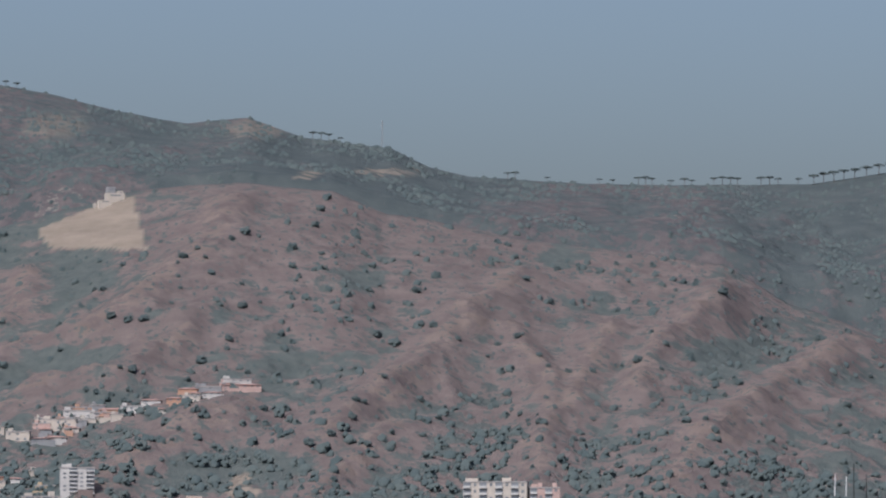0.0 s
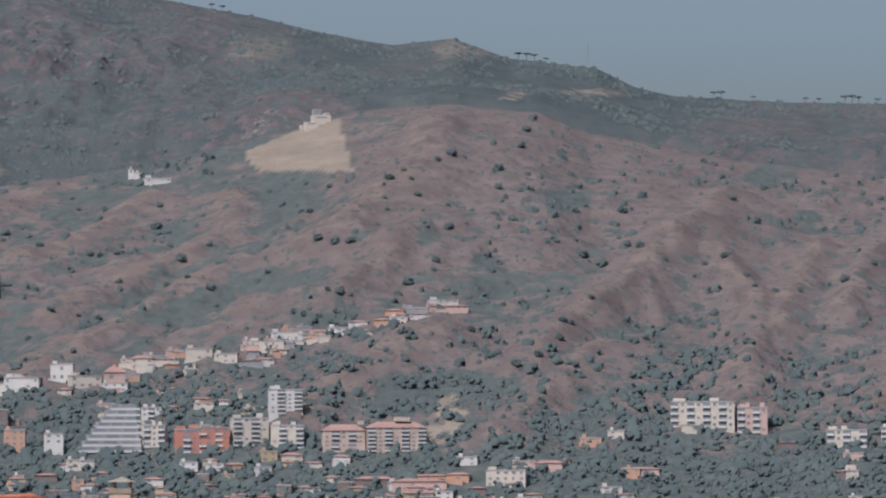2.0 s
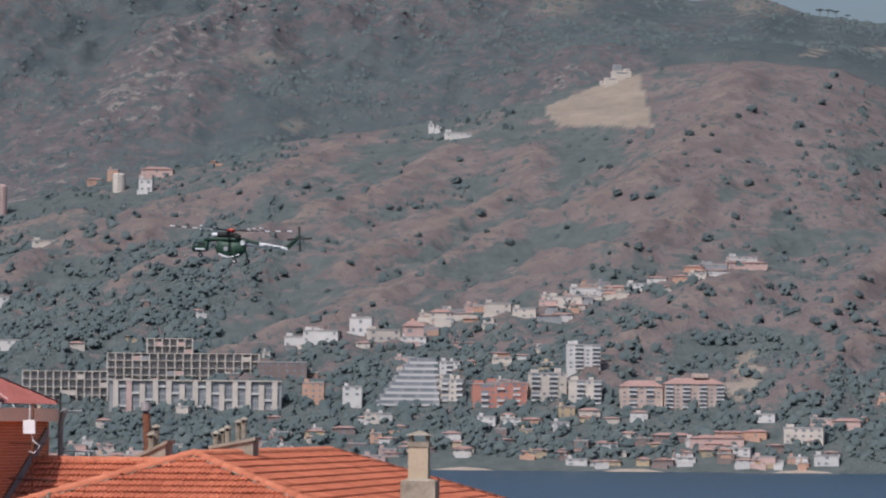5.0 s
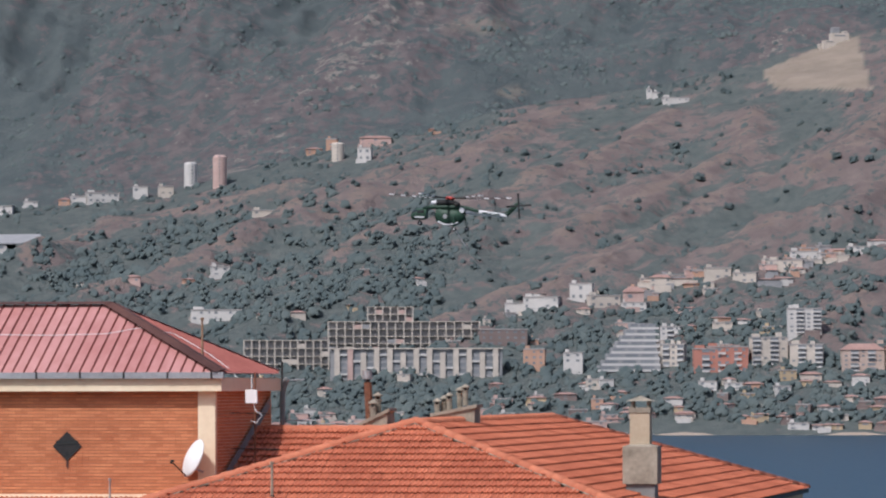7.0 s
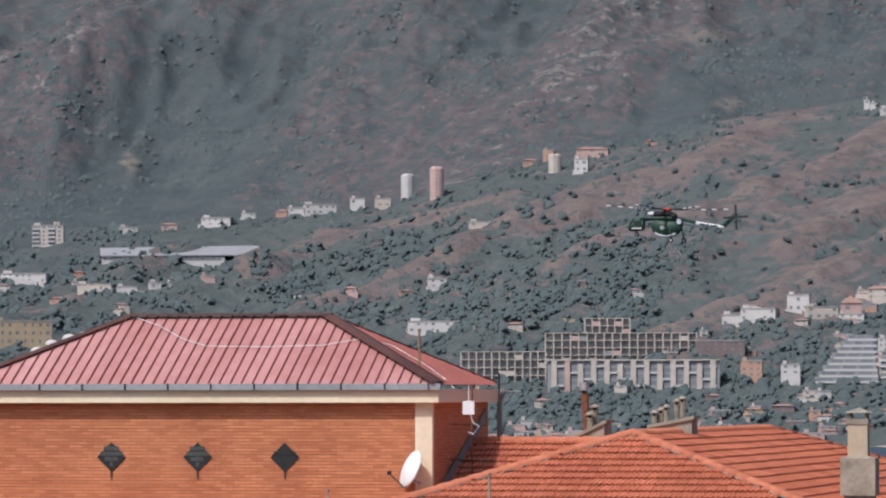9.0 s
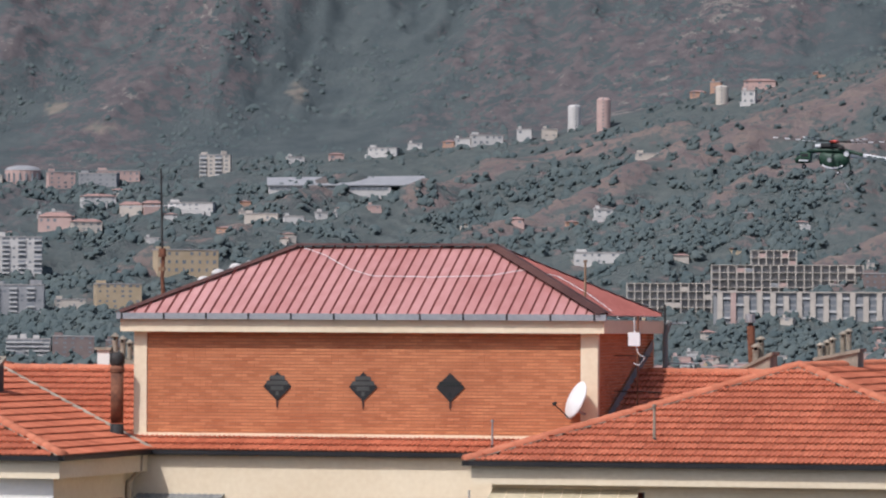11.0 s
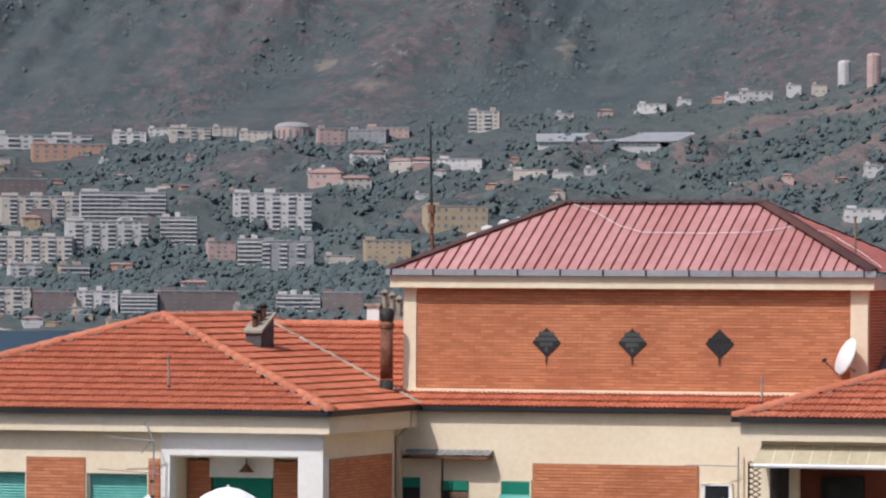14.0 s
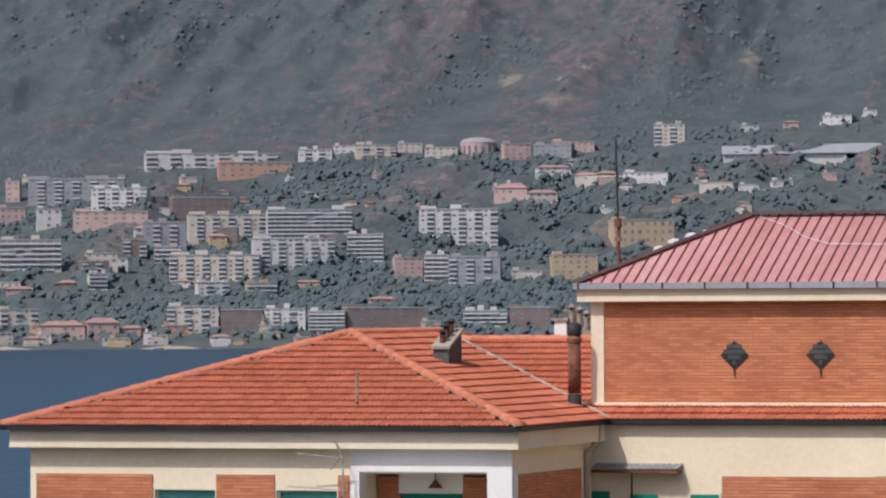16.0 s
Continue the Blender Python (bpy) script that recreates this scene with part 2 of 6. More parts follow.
# spurs of the foothills, from the crest downwards: breadth and height in metres, then bearing and rise along the line
SPURS = [
    (20, 11, (651, 505), (615, 438), (560, 412), (510, 392), (372, 322), (310, 290)),
    (18, 10, (331, 525), (271, 495), (181, 435), (71, 385), (-29, 345), (-150, 300)),
    (18, 10, (500, 500), (451, 465), (341, 395), (241, 365), (151, 325), (11, 285), (-90, 240)),
    (19, 11, (641, 395), (551, 335), (441, 275), (361, 222), (270, 180)),
    (20, 11, (931, 385), (851, 335), (790, 300), (671, 300), (600, 260)),
    (32, 14, (1511, 500), (1451, 445), (1381, 385), (1331, 325), (1251, 265), (1171, 215)),
    (34, 15, (1011, 645), (961, 565), (911, 515), (831, 445), (751, 395)),
    (26, 14, (1031, 255), (931, 205), (821, 155), (751, 90)),
    (20, 13, (1494, 407), (1554, 327), (1579, 247), (1539, 167), (1560, 110)),
    (20, 12, (1684, 407), (1634, 347), (1604, 277), (1560, 200)),
    (34, 15, (2074, 377), (1934, 277), (1824, 177), (1764, 97)),
    (24, 13, (1884, 487), (1824, 427), (1754, 370), (1724, 300)),
    (22, 12, (1024, 277), (924, 227), (834, 167)),
    (18, 10, (71, 415), (1, 395), (-129, 355), (-249, 285), (-329, 225), (-439, 185), (-540, 155)),
    (17, 9, (-149, 375), (-289, 335), (-399, 315), (-539, 285), (-629, 235)),
    (18, 9, (430, 265), (340, 235), (240, 190), (130, 150), (20, 120)),
    (22, 10, (1300, 230), (1240, 170), (1160, 110), (1100, 60)),
    (24, 12, (-760, 270), (-900, 220), (-1060, 150), (-1200, 80)),
    (24, 12, (-1350, 240), (-1480, 190), (-1560, 110)),
    (24, 12, (-1850, 220), (-1930, 150), (-2020, 60)),
]
# green hollows and fields, and bare tan patches: bearing, rise, half width, half height
MEADOWS = ((551, 280, 85, 34), (731, 335, 75, 30), (741, 475, 55, 30), (51, 215, 60, 26), (1884, 327, 55, 32), (1594, 512, 50, 24), (191, 365, 60, 24), (1230, 470, 60, 22), (-120, 250, 110, 26), (1010, 140, 120, 30))


def spur_field(u, v):
    """How near a point of the slope lies to a spur's back (0 to 1), and the spur's height there; distances along the ground."""
    near, high = np.zeros_like(u), np.zeros_like(u)
    for wide, tall, *line in SPURS:
        best = np.full_like(u, 1e9)
        lift = tall * 2.45
        for k in range(len(line) - 1):
            ax, ay = line[k][0] * 0.41, (line[k][1] - lift) * 1.6
            bx, by = line[k + 1][0] * 0.41 - ax, (line[k + 1][1] - lift) * 1.6 - ay
            px, py = u * 0.41 - ax, v * 1.6 - ay
            q = np.clip((px * bx + py * by) / (bx * bx + by * by), 0, 1)
            best = np.minimum(best, np.hypot(px - q * bx, py - q * by))
        e = np.exp(-(best / wide) ** 1.5)
        near, high = np.maximum(near, e), np.maximum(high, e * tall)
    return near, high


def slope_rise(u, r):
    """Rise of the plain slope below the crest, before spurs and gullies."""
    zf = CREST * UNIT * np.interp(u, FOOT_U, FOOT_V)
    t = np.clip((r - SHORE) / (CREST - SHORE), 0, 1)
    return (SEA + 2 + (zf - SEA - 2) * t ** 0.95) / r / UNIT


def spurs_at(u, r):
    wave = 22 * (value_noise(u / 60 + 3, r / 40) - 0.5) + 10 * (value_noise(u / 21, r / 14 + 8) - 0.5)
    return spur_field(u + wave, slope_rise(u, r) + 0.3 * wave)


def land(u, r):
    """Height of the ground at a bearing and distance."""
    u, r = np.asarray(u, float), np.asarray(r, float)
    az = u * UNIT
    x, y = r * np.sin(az), r * np.cos(az)
    zf = CREST * UNIT * np.interp(u, FOOT_U, FOOT_V)
    zb = TOP * UNIT * np.interp(u, PEAK_U, PEAK_V)
    t = np.clip((r - SHORE) / (CREST - SHORE), 0, 1)
    warp = 60 * smooth_noise(x / 160, y / 160, 2)
    g = ridged((x - 0.75 * (y - 3200) + warp) / 150, (y + 0.5 * x) / 420 + 9, 5)
    fine = smooth_noise(x / 45 + 50, y / 45, 4) - 0.5
    front = SEA + 2 + (zf - SEA - 2) * t ** 0.95 + np.sin(math.pi * t) ** 0.8 * (30 * (g - 0.66) + 8 * (ridged(x / 42 + 3, y / 60, 3) - 0.62) + 12 * fine) + 5 * fine * t + spurs_at(u, r)[1] * np.clip(t * 8, 0, 1) * np.clip((1 - t) * 9, 0, 1)
    s = np.clip((r - CREST) / (TOP - CREST), 0, 1)
    gb = ridged((x - 0.3 * y + warp) / 230 + 40, (y + 0.3 * x) / 800, 5)
    back = zf + (zb - zf) * s ** 1.15 - 48 * np.sin(math.pi * np.clip(s / 0.3, 0, 1)) * np.clip((u - 100) / 300, 0.15, 1) + np.sin(math.pi * s) ** 1.6 * (112 * (gb - 0.64) + 26 * (ridged(x / 62 + 9, y / 120, 4) - 0.62) + 18 * fine) * np.clip((zb - zf - 70) / 190, 0.06, 1) + 3 * fine * s
    over = np.clip(r - TOP, 0, 400)
    back = back - over * 0.5
    z = np.where(r < CREST, front, back)
    return np.where(r < SHORE, SEA - 2 - (SHORE - r) * 0.05, z)


def site(u, v):
    """The place on the ground seen at a bearing and rise: x, y, z and distance."""
    r = np.linspace(SHORE + 3, CREST, 900)
    rise = land(np.full_like(r, u), r) / r / UNIT
    hit = np.argmax(rise >= v) if (rise >= v).any() else len(r) - 1
    d = float(r[hit])
    return d * math.sin(u * UNIT), d * math.cos(u * UNIT), float(land(u, d)), d


def make_ground():
    us = np.arange(-2700, 2760, 8.0)
    rs = np.concatenate([[60, 600, 1500, 2500, 3000, 3150, 3190, SHORE], np.arange(SHORE + 4, TOP + 70, 5.0)])
    U, R = np.meshgrid(us, rs)
    Z = land(U, R)
    X, Y = R * np.sin(U * UNIT), R * np.cos(U * UNIT)
    co = np.stack([X, Y, Z], -1).reshape(-1, 3)
    nu, nr = len(us), len(rs)
    i = (np.arange(nr - 1)[:, None] * nu + np.arange(nu - 1)[None, :]).ravel()
    quads = np.stack([i, i + 1, i + nu + 1, i + nu], 1)
    me = bpy.data.meshes.new("ground")
    me.from_pydata(co.tolist(), [], quads.tolist())
    me.polygons.foreach_set("use_smooth", [True] * len(me.polygons))
    # cover: 0 dry grass foothill, 1 scrub mountain; bare: pale cut of the quarry
    upper = np.clip((R - CREST + 12) / 25, 0, 1)
    upper = np.maximum(upper, np.clip((-U - 700) / 500, 0, 1) * np.clip((R - 3600) / 250, 0, 1) * 0.8)
    rise = Z / R / UNIT
    left = np.maximum(657 + (rise - 559) * 2.7, 657 + (559 - rise) * 0.8) + 14 * (smooth_noise(X / 9, Y / 9, 2) - 0.5)
    right = 851 - (rise - 537) * 0.3 + 12 * (smooth_noise(X / 7 + 9, Y / 7, 2) - 0.5)
    wob = 60 * (smooth_noise(X / 8, Y / 8, 3) - 0.5)
    bare = ((rise > 524) & (rise < 617) & (U > left) & (U < right) & (R < CREST + 5)).astype(float)
    bare = np.maximum(bare, (np.hypot(U - 1020 + wob, (rise - 88) * 0.72 + wob) < 25).astype(float))
    for mu, mv, ru, rv, part_bare in ((1045, 738, 62, 17, 0.45), (690, 742, 60, 26, 0.35), (1275, 662, 66, 5, 0.8), (1140, 658, 20, 7, 0.9), (160, 640, 60, 18, 0.3), (-840, 420, 16, 22, 0.6), (-1270, 388, 22, 10, 0.7), (-1190, 352, 26, 9, 0.5), (215, 520, 30, 14, 0.4)):
        bare = np.maximum(bare, part_bare * np.clip(2.2 - 2 * np.hypot((U - mu + 0.8 * wob) / ru, (rise - mv + 0.4 * wob) / rv), 0, 1))
    warp = 60 * smooth_noise(X / 160, Y / 160, 2)
    green_gully = ridged((X - 0.75 * (Y - 3200) + warp) / 150, (Y + 0.5 * X) / 420 + 9, 5)
    near = spurs_at(U, R)[0]
    leafy = 0.33 - 0.60 * near + np.clip((0.64 - green_gully) * 2, 0, 0.2) + np.clip((500 - U) / 3000, 0, 0.3)
    leafy = leafy + 0.3 * np.clip((-U - 500) / 300, 0, 1)
    leafy = leafy - 0.25 * np.clip((U - 700) / 400, 0, 1) * np.clip((rise - 330) / 120, 0, 1)
    for mu, mv, ru, rv in MEADOWS:
        leafy = leafy + 0.55 * np.clip(1.4 - np.hypot((U - mu + wob) / ru, (rise - mv + 0.3 * wob) / rv), 0, 1)
    leafy = np.clip(leafy + np.clip(0.25 - (R - SHORE) / 900, 0, 1) * 2, -0.4, 1)
    spur_b = ridged((X - 0.3 * Y + warp) / 230 + 40, (Y + 0.3 * X) / 800, 5)
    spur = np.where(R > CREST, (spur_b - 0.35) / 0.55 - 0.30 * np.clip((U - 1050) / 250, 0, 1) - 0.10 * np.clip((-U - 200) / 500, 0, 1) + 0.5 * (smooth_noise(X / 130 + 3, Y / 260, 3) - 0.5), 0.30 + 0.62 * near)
    for name, val in (("cover", upper), ("bare", bare), ("leafy", leafy), ("spur", spur)):
        at = me.attributes.new(name, "FLOAT", "POINT")
        at.data.foreach_set("value", val.ravel().astype(np.float32))
    m = bpy.data.materials.new("hillside")
    m.use_nodes = True
    n, l = m.node_tree.nodes, m.node_tree.links
    p = n["Principled BSDF"]
    p.inputs["Roughness"].default_value, p.inputs["Specular IOR Level"].default_value = 1.0, 0.05
    co_n = n.new("ShaderNodeTexCoord")

    def noise_ramp(scale, lo, hi, c0, c1, detail=6.0, stretch=(1, 1, 1)):
        mp, t, r = n.new("ShaderNodeMapping"), n.new("ShaderNodeTexNoise"), n.new("ShaderNodeValToRGB")
        mp.inputs["Scale"].default_value = stretch
        l.new(co_n.outputs["Object"], mp.inputs[0])
        l.new(mp.outputs[0], t.inputs["Vector"])
        t.inputs["Scale"].default_value, t.inputs["Detail"].default_value, t.inputs["Roughness"].default_value = scale, detail, 0.62
        r.color_ramp.elements[0].position, r.color_ramp.elements[1].position = lo, hi
        r.color_ramp.elements[0].color, r.color_ramp.elements[1].color = (*c0, 1), (*c1, 1)
        l.new(t.outputs["Fac"], r.inputs[0])
        return r.outputs[0]

    def blend(fac, a, b):
        x = n.new("ShaderNodeMix")
        x.data_type = "RGBA"
        l.new(fac, x.inputs["Factor"])
        l.new(a, x.inputs["A"])
        l.new(b, x.inputs["B"])
        return x.outputs["Result"]

    W, K = (1, 1, 1), (0, 0, 0)
    # distance haze is mixed into these ground colours as a shift to blue-grey
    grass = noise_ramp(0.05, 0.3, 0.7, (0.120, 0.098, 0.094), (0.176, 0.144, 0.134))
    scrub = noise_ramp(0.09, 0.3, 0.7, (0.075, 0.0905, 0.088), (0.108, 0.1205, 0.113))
    lf = n.new("ShaderNodeAttribute")
    lf.attribute_name = "leafy"
    ln, lm, lr = n.new("ShaderNodeTexNoise"), n.new("ShaderNodeMath"), n.new("ShaderNodeMapRange")
    ln.inputs["Scale"].default_value, ln.inputs["Detail"].default_value, ln.inputs["Roughness"].default_value = 0.035, 9, 0.68
    l.new(co_n.outputs["Object"], ln.inputs["Vector"])
    lm.operation = "MULTIPLY_ADD"
    lm.inputs[1].default_value = 3.2
    l.new(ln.outputs["Fac"], lm.inputs[0])
    l.new(lf.outputs["Fac"], lm.inputs[2])
    l.new(lm.outputs[0], lr.inputs["Value"])
    lr.inputs["From Min"].default_value, lr.inputs["From Max"].default_value = 1.86, 2.02
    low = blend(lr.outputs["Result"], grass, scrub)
    # mountain tones likewise carry painted haze: bluer, with less contrast
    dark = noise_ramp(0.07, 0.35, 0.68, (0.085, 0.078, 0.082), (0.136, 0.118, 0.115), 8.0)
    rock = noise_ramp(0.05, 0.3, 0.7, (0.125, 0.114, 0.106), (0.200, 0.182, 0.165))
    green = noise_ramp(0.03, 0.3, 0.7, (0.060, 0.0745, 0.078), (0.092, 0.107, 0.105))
    sp = n.new("ShaderNodeAttribute")
    sp.attribute_name = "spur"
    grainy = n.new("ShaderNodeTexNoise")
    grainy.inputs["Scale"].default_value, grainy.inputs["Detail"].default_value, grainy.inputs["Roughness"].default_value = 0.05, 10, 0.78
    l.new(co_n.outputs["Object"], grainy.inputs["Vector"])

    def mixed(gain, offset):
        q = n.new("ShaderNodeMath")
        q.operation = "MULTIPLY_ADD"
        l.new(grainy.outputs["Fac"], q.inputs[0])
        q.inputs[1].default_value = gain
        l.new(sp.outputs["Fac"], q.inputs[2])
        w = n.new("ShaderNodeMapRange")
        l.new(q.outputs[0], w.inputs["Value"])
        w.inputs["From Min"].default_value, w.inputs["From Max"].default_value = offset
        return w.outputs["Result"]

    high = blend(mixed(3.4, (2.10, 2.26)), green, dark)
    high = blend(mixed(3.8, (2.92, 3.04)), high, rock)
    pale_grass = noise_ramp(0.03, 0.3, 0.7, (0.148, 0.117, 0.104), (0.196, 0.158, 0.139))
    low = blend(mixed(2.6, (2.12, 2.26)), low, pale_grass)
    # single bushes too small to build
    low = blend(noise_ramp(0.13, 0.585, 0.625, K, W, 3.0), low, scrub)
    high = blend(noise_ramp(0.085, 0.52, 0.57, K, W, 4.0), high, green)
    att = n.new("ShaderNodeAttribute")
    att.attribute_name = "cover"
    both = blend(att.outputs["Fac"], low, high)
    cut = n.new("ShaderNodeAttribute")
    cut.attribute_name = "bare"
    pale = noise_ramp(0.03, 0.3, 0.75, (0.205, 0.172, 0.138), (0.285, 0.240, 0.193), 8.0, (1, 1, 5))
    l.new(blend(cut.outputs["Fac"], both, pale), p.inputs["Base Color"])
    rough_n, bump_n = n.new("ShaderNodeTexNoise"), n.new("ShaderNodeBump")
    rough_n.inputs["Scale"].default_value, rough_n.inputs["Detail"].default_value, rough_n.inputs["Roughness"].default_value = 0.11, 7, 0.72
    l.new(co_n.outputs["Object"], rough_n.inputs["Vector"])
    bump_n.inputs["Strength"].default_value, bump_n.inputs["Distance"].default_value = 0.7, 4.5
    l.new(rough_n.outputs["Fac"], bump_n.inputs["Height"])
    l.new(bump_n.outputs[0], p.inputs["Normal"])
    me.materials.append(m)
    me.update()
    tagged(new("ground", me), "dry brown foothills below a scrubby dark mountain", "hillside", kind="structure")


make_ground()

sea_mat = bpy.data.materials.new("sea_water")
sea_mat.use_nodes = True
_n, _l = sea_mat.node_tree.nodes, sea_mat.node_tree.links
_p = _n["Principled BSDF"]
_p.inputs["Base Color"].default_value = (0.011, 0.037, 0.056, 1)
_p.inputs["Roughness"].default_value = 0.35
_t, _b, _c, _m = _n.new("ShaderNodeTexNoise"), _n.new("ShaderNodeBump"), _n.new("ShaderNodeTexCoord"), _n.new("ShaderNodeMapping")
_m.inputs["Scale"].default_value = (1, 0.25, 1)
_t.inputs["Scale"].default_value, _t.inputs["Detail"].default_value = 0.25, 6
_b.inputs["Strength"].default_value, _b.inputs["Distance"].default_value = 1.0, 1.2
_l.new(_c.outputs["Object"], _m.inputs[0])
_l.new(_m.outputs[0], _t.inputs["Vector"])
_l.new(_t.outputs["Fac"], _b.inputs["Height"])
_l.new(_b.outputs[0], _p.inputs["Normal"])
sea = Geo().add([(-2600, 150, SEA), (2600, 150, SEA), (2600, 3300, SEA), (-2600, 3300, SEA)], [(0, 1, 2, 3)])
tagged(new("water", sea.mesh("water", sea_mat)), "dark blue strait with small ripples", "sea", kind="structure")

street = Geo()
for i in range(12):
    for j in range(10):
        street.v.append((-260 + i * 520 / 11, -260 + j * 430 / 9, SEA + 4.8 + 0.25 * math.sin(i * 1.7 + j)))
for i in range(11):
    for j in range(9):
        street.f.append((i * 10 + j, (i + 1) * 10 + j, (i + 1) * 10 + j + 1, i * 10 + j + 1))
asphalt = material("asphalt", (0.04, 0.04, 0.042), (0.075, 0.073, 0.07), 0.9, 6, 0.2)
tagged(new("road", street.mesh("road", asphalt, True)), "grey asphalt ground round the building", "ground", kind="structure")

# ---- the near apartment building ----
# Its own axes: x along the front to the right, y away into the depth, z up; the origin is the eaves corner of the first wing.
HOUSE = pose(-13.924, 98.993, 0, 0, 0, -10)
EAVE, RIDGE, HALF = -2.55, -0.72, 5.57
PITCH = (RIDGE - EAVE) / HALF
RECESS = 5.9  # eaves of the set-back middle part
house = thing("apartment_building", HOUSE, "cream and red brick apartment building with orange tile roofs", "building")


def inside(x, y, poly):
    c = False
    for i in range(len(poly)):
        (x0, y0), (x1, y1) = poly[i], poly[i - 1]
        if (y0 > y) != (y1 > y) and x < (x1 - x0) * (y - y0) / (y1 - y0) + x0:
            c = not c
    return c


TILE_W, TILE_H = 0.21, 0.385


def tile_geo():
    """One interlocking clay tile: two rolls and a lip; x across, y up the slope."""
    g = Geo()
    xs = [TILE_W * k / 12 * 0.985 for k in range(13)]
    zs = [0.030 + 0.014 * math.cos(2 * math.pi * k / 6) for k in range(13)]
    n = len(xs)
    v = [(x, -0.03, z + 0.028) for x, z in zip(xs, zs)] + [(x, TILE_H, z - 0.020) for x, z in zip(xs, zs)] + [(x, -0.03, z + 0.006) for x, z in zip(xs, zs)] + [(x, -0.03, z + 0.028) for x, z in zip(xs, zs)]
    f = [(i, i + 1, n + i + 1, n + i) for i in range(n - 1)] + [(2 * n + i, 2 * n + i + 1, 3 * n + i + 1, 3 * n + i) for i in range(n - 1)]
    return g.add(v, f)


TILE = tile_geo()
tile_mesh = TILE.mesh("tile", M["tile"], True)


def tile_slope(origin, along, poly, parent, singles=0):
    """Tiles over a slope: origin on the eaves, along = unit direction of the eaves (slope rises to its left), poly in (s, run) plan metres."""
    ax = Vector((along[0], along[1], 0))
    up = Vector((-along[1], along[0], 0))
    rise = Vector((up.x, up.y, PITCH)).normalized()
    nrm = ax.cross(rise)
    length = math.sqrt(1 + PITCH * PITCH)
    smin, smax = min(p[0] for p in poly), max(p[0] for p in poly)
    rmax = max(p[1] for p in poly)
    rows = int(rmax * length / TILE_H) + 1
    out, made = Geo(), 0
    rnd = random.Random(3)
    for k in range(rows):
        for j in range(int((smax - smin) / TILE_W) + 1):
            s, d = smin + j * TILE_W, k * TILE_H
            if not inside(s + TILE_W / 2, (d + TILE_H * 0.5) / length, poly):
                continue
            o = Vector(origin) + ax * s + rise * d + nrm * rnd.uniform(0, 0.008)
            tilt = rnd.uniform(-0.012, 0.012)
            a2 = (ax + rise * tilt).normalized()
            if made < singles:
                ob = new("tile", tile_mesh)
                ob.parent = parent
                mm = Matrix((a2, rise, nrm)).transposed().to_4x4()
                mm.translation = o
                ob.matrix_local = mm
                made += 1
            else:
                out.add([o + a2 * x + rise * y + nrm * z for x, y, z in TILE.v], TILE.f)
    if out.v:
        part("roof_tiles", out, M["tile"], parent, "orange clay tiles", True, "stuff")


def ridge_line(p, q, parent, n=None):
    """A row of overlapping half-round ridge tiles from p to q."""
    p, q = Vector(p), Vector(q)
    d = q - p
    n = n or max(2, int(d.length / 0.36))
    side = d.normalized().cross(Vector((0, 0, 1))).normalized()
    up = side.cross(d.normalized())
    g = Geo()
    for i in range(n):
        a, b = p + d * (i / n), p + d * ((i + 1.12) / n)
        ring = []
        for c, r in ((a, 0.12), (b, 0.095)):
            for k in range(7):
                t = math.pi * (k / 6)
                ring.append(c + side * r * math.cos(t) * 1.1 + up * (r * math.sin(t) * 0.85 + 0.0))
        g.add(ring, [(k, k + 1, 8 + k, 7 + k) for k in range(6)] + [tuple(reversed(range(7)))])
    part("ridge_tiles", g, M["ridge"], parent, "half-round ridge tiles bedded in mortar", True, "stuff")
    bed = Geo()
    w = side * 0.13
    bed.add([p - w - up * 0.02, p + w - up * 0.02, q + w - up * 0.02, q - w - up * 0.02, p + up * 0.05, q + up * 0.05], [(0, 4, 5, 3), (1, 2, 5, 4)])
    part("mortar_bed", bed, M["concrete"], parent)


def wing(x0, x1, back, singles, has_back_hip):
    """A hipped wing with its ridge running into the depth."""
    w = (x1 - x0) / 2
    c = x0 + w
    roof = part("roof", Geo(), M["mortar"], house, "hipped roof of orange clay tiles")
    ends = back - w if has_back_hip else back
    deck = Geo()
    A1, A2 = (c, w, RIDGE), (c, ends, RIDGE)
    dz = -0.03
    P = [(x0, 0, EAVE), (x1, 0, EAVE), (x1, back, EAVE), (x0, back, EAVE), A1, A2]
    deck.add([(x, y, z + dz) for x, y, z in P], [(0, 1, 4), (1, 2, 5, 4), (3, 0, 4, 5), (2, 3, 5), (3, 2, 1, 0)])
    roof.data = deck.mesh("roof", M["mortar"])
    tile_slope((x0, 0, EAVE), (1, 0), [(0, 0), (2 * w, 0), (w, w)], roof, singles)
    tile_slope((x1, 0, EAVE), (0, 1), [(0, 0), (back, 0), (ends, w), (w, w)], roof)
    tile_slope((x0, back, EAVE), (0, -1), [(0, 0), (back, 0), (back - w, w), (back - ends, w)], roof)
    ridge_line((x0, 0, EAVE + 0.03), (c, w, RIDGE + 0.03), roof)
    ridge_line((x1, 0, EAVE + 0.03), (c, w, RIDGE + 0.03), roof)
    ridge_line(A1, A2, roof)
    if has_back_hip:
        ridge_line((x1, back, EAVE + 0.03), A2, roof)
    return roof


LX0, LX1 = -11.14, 0.0
RX0, RX1 = 8.14, 19.28
left_roof = wing(LX0, LX1, 17.0, 300, True)
right_roof = wing(RX0, RX1, 30.6, 0, True)

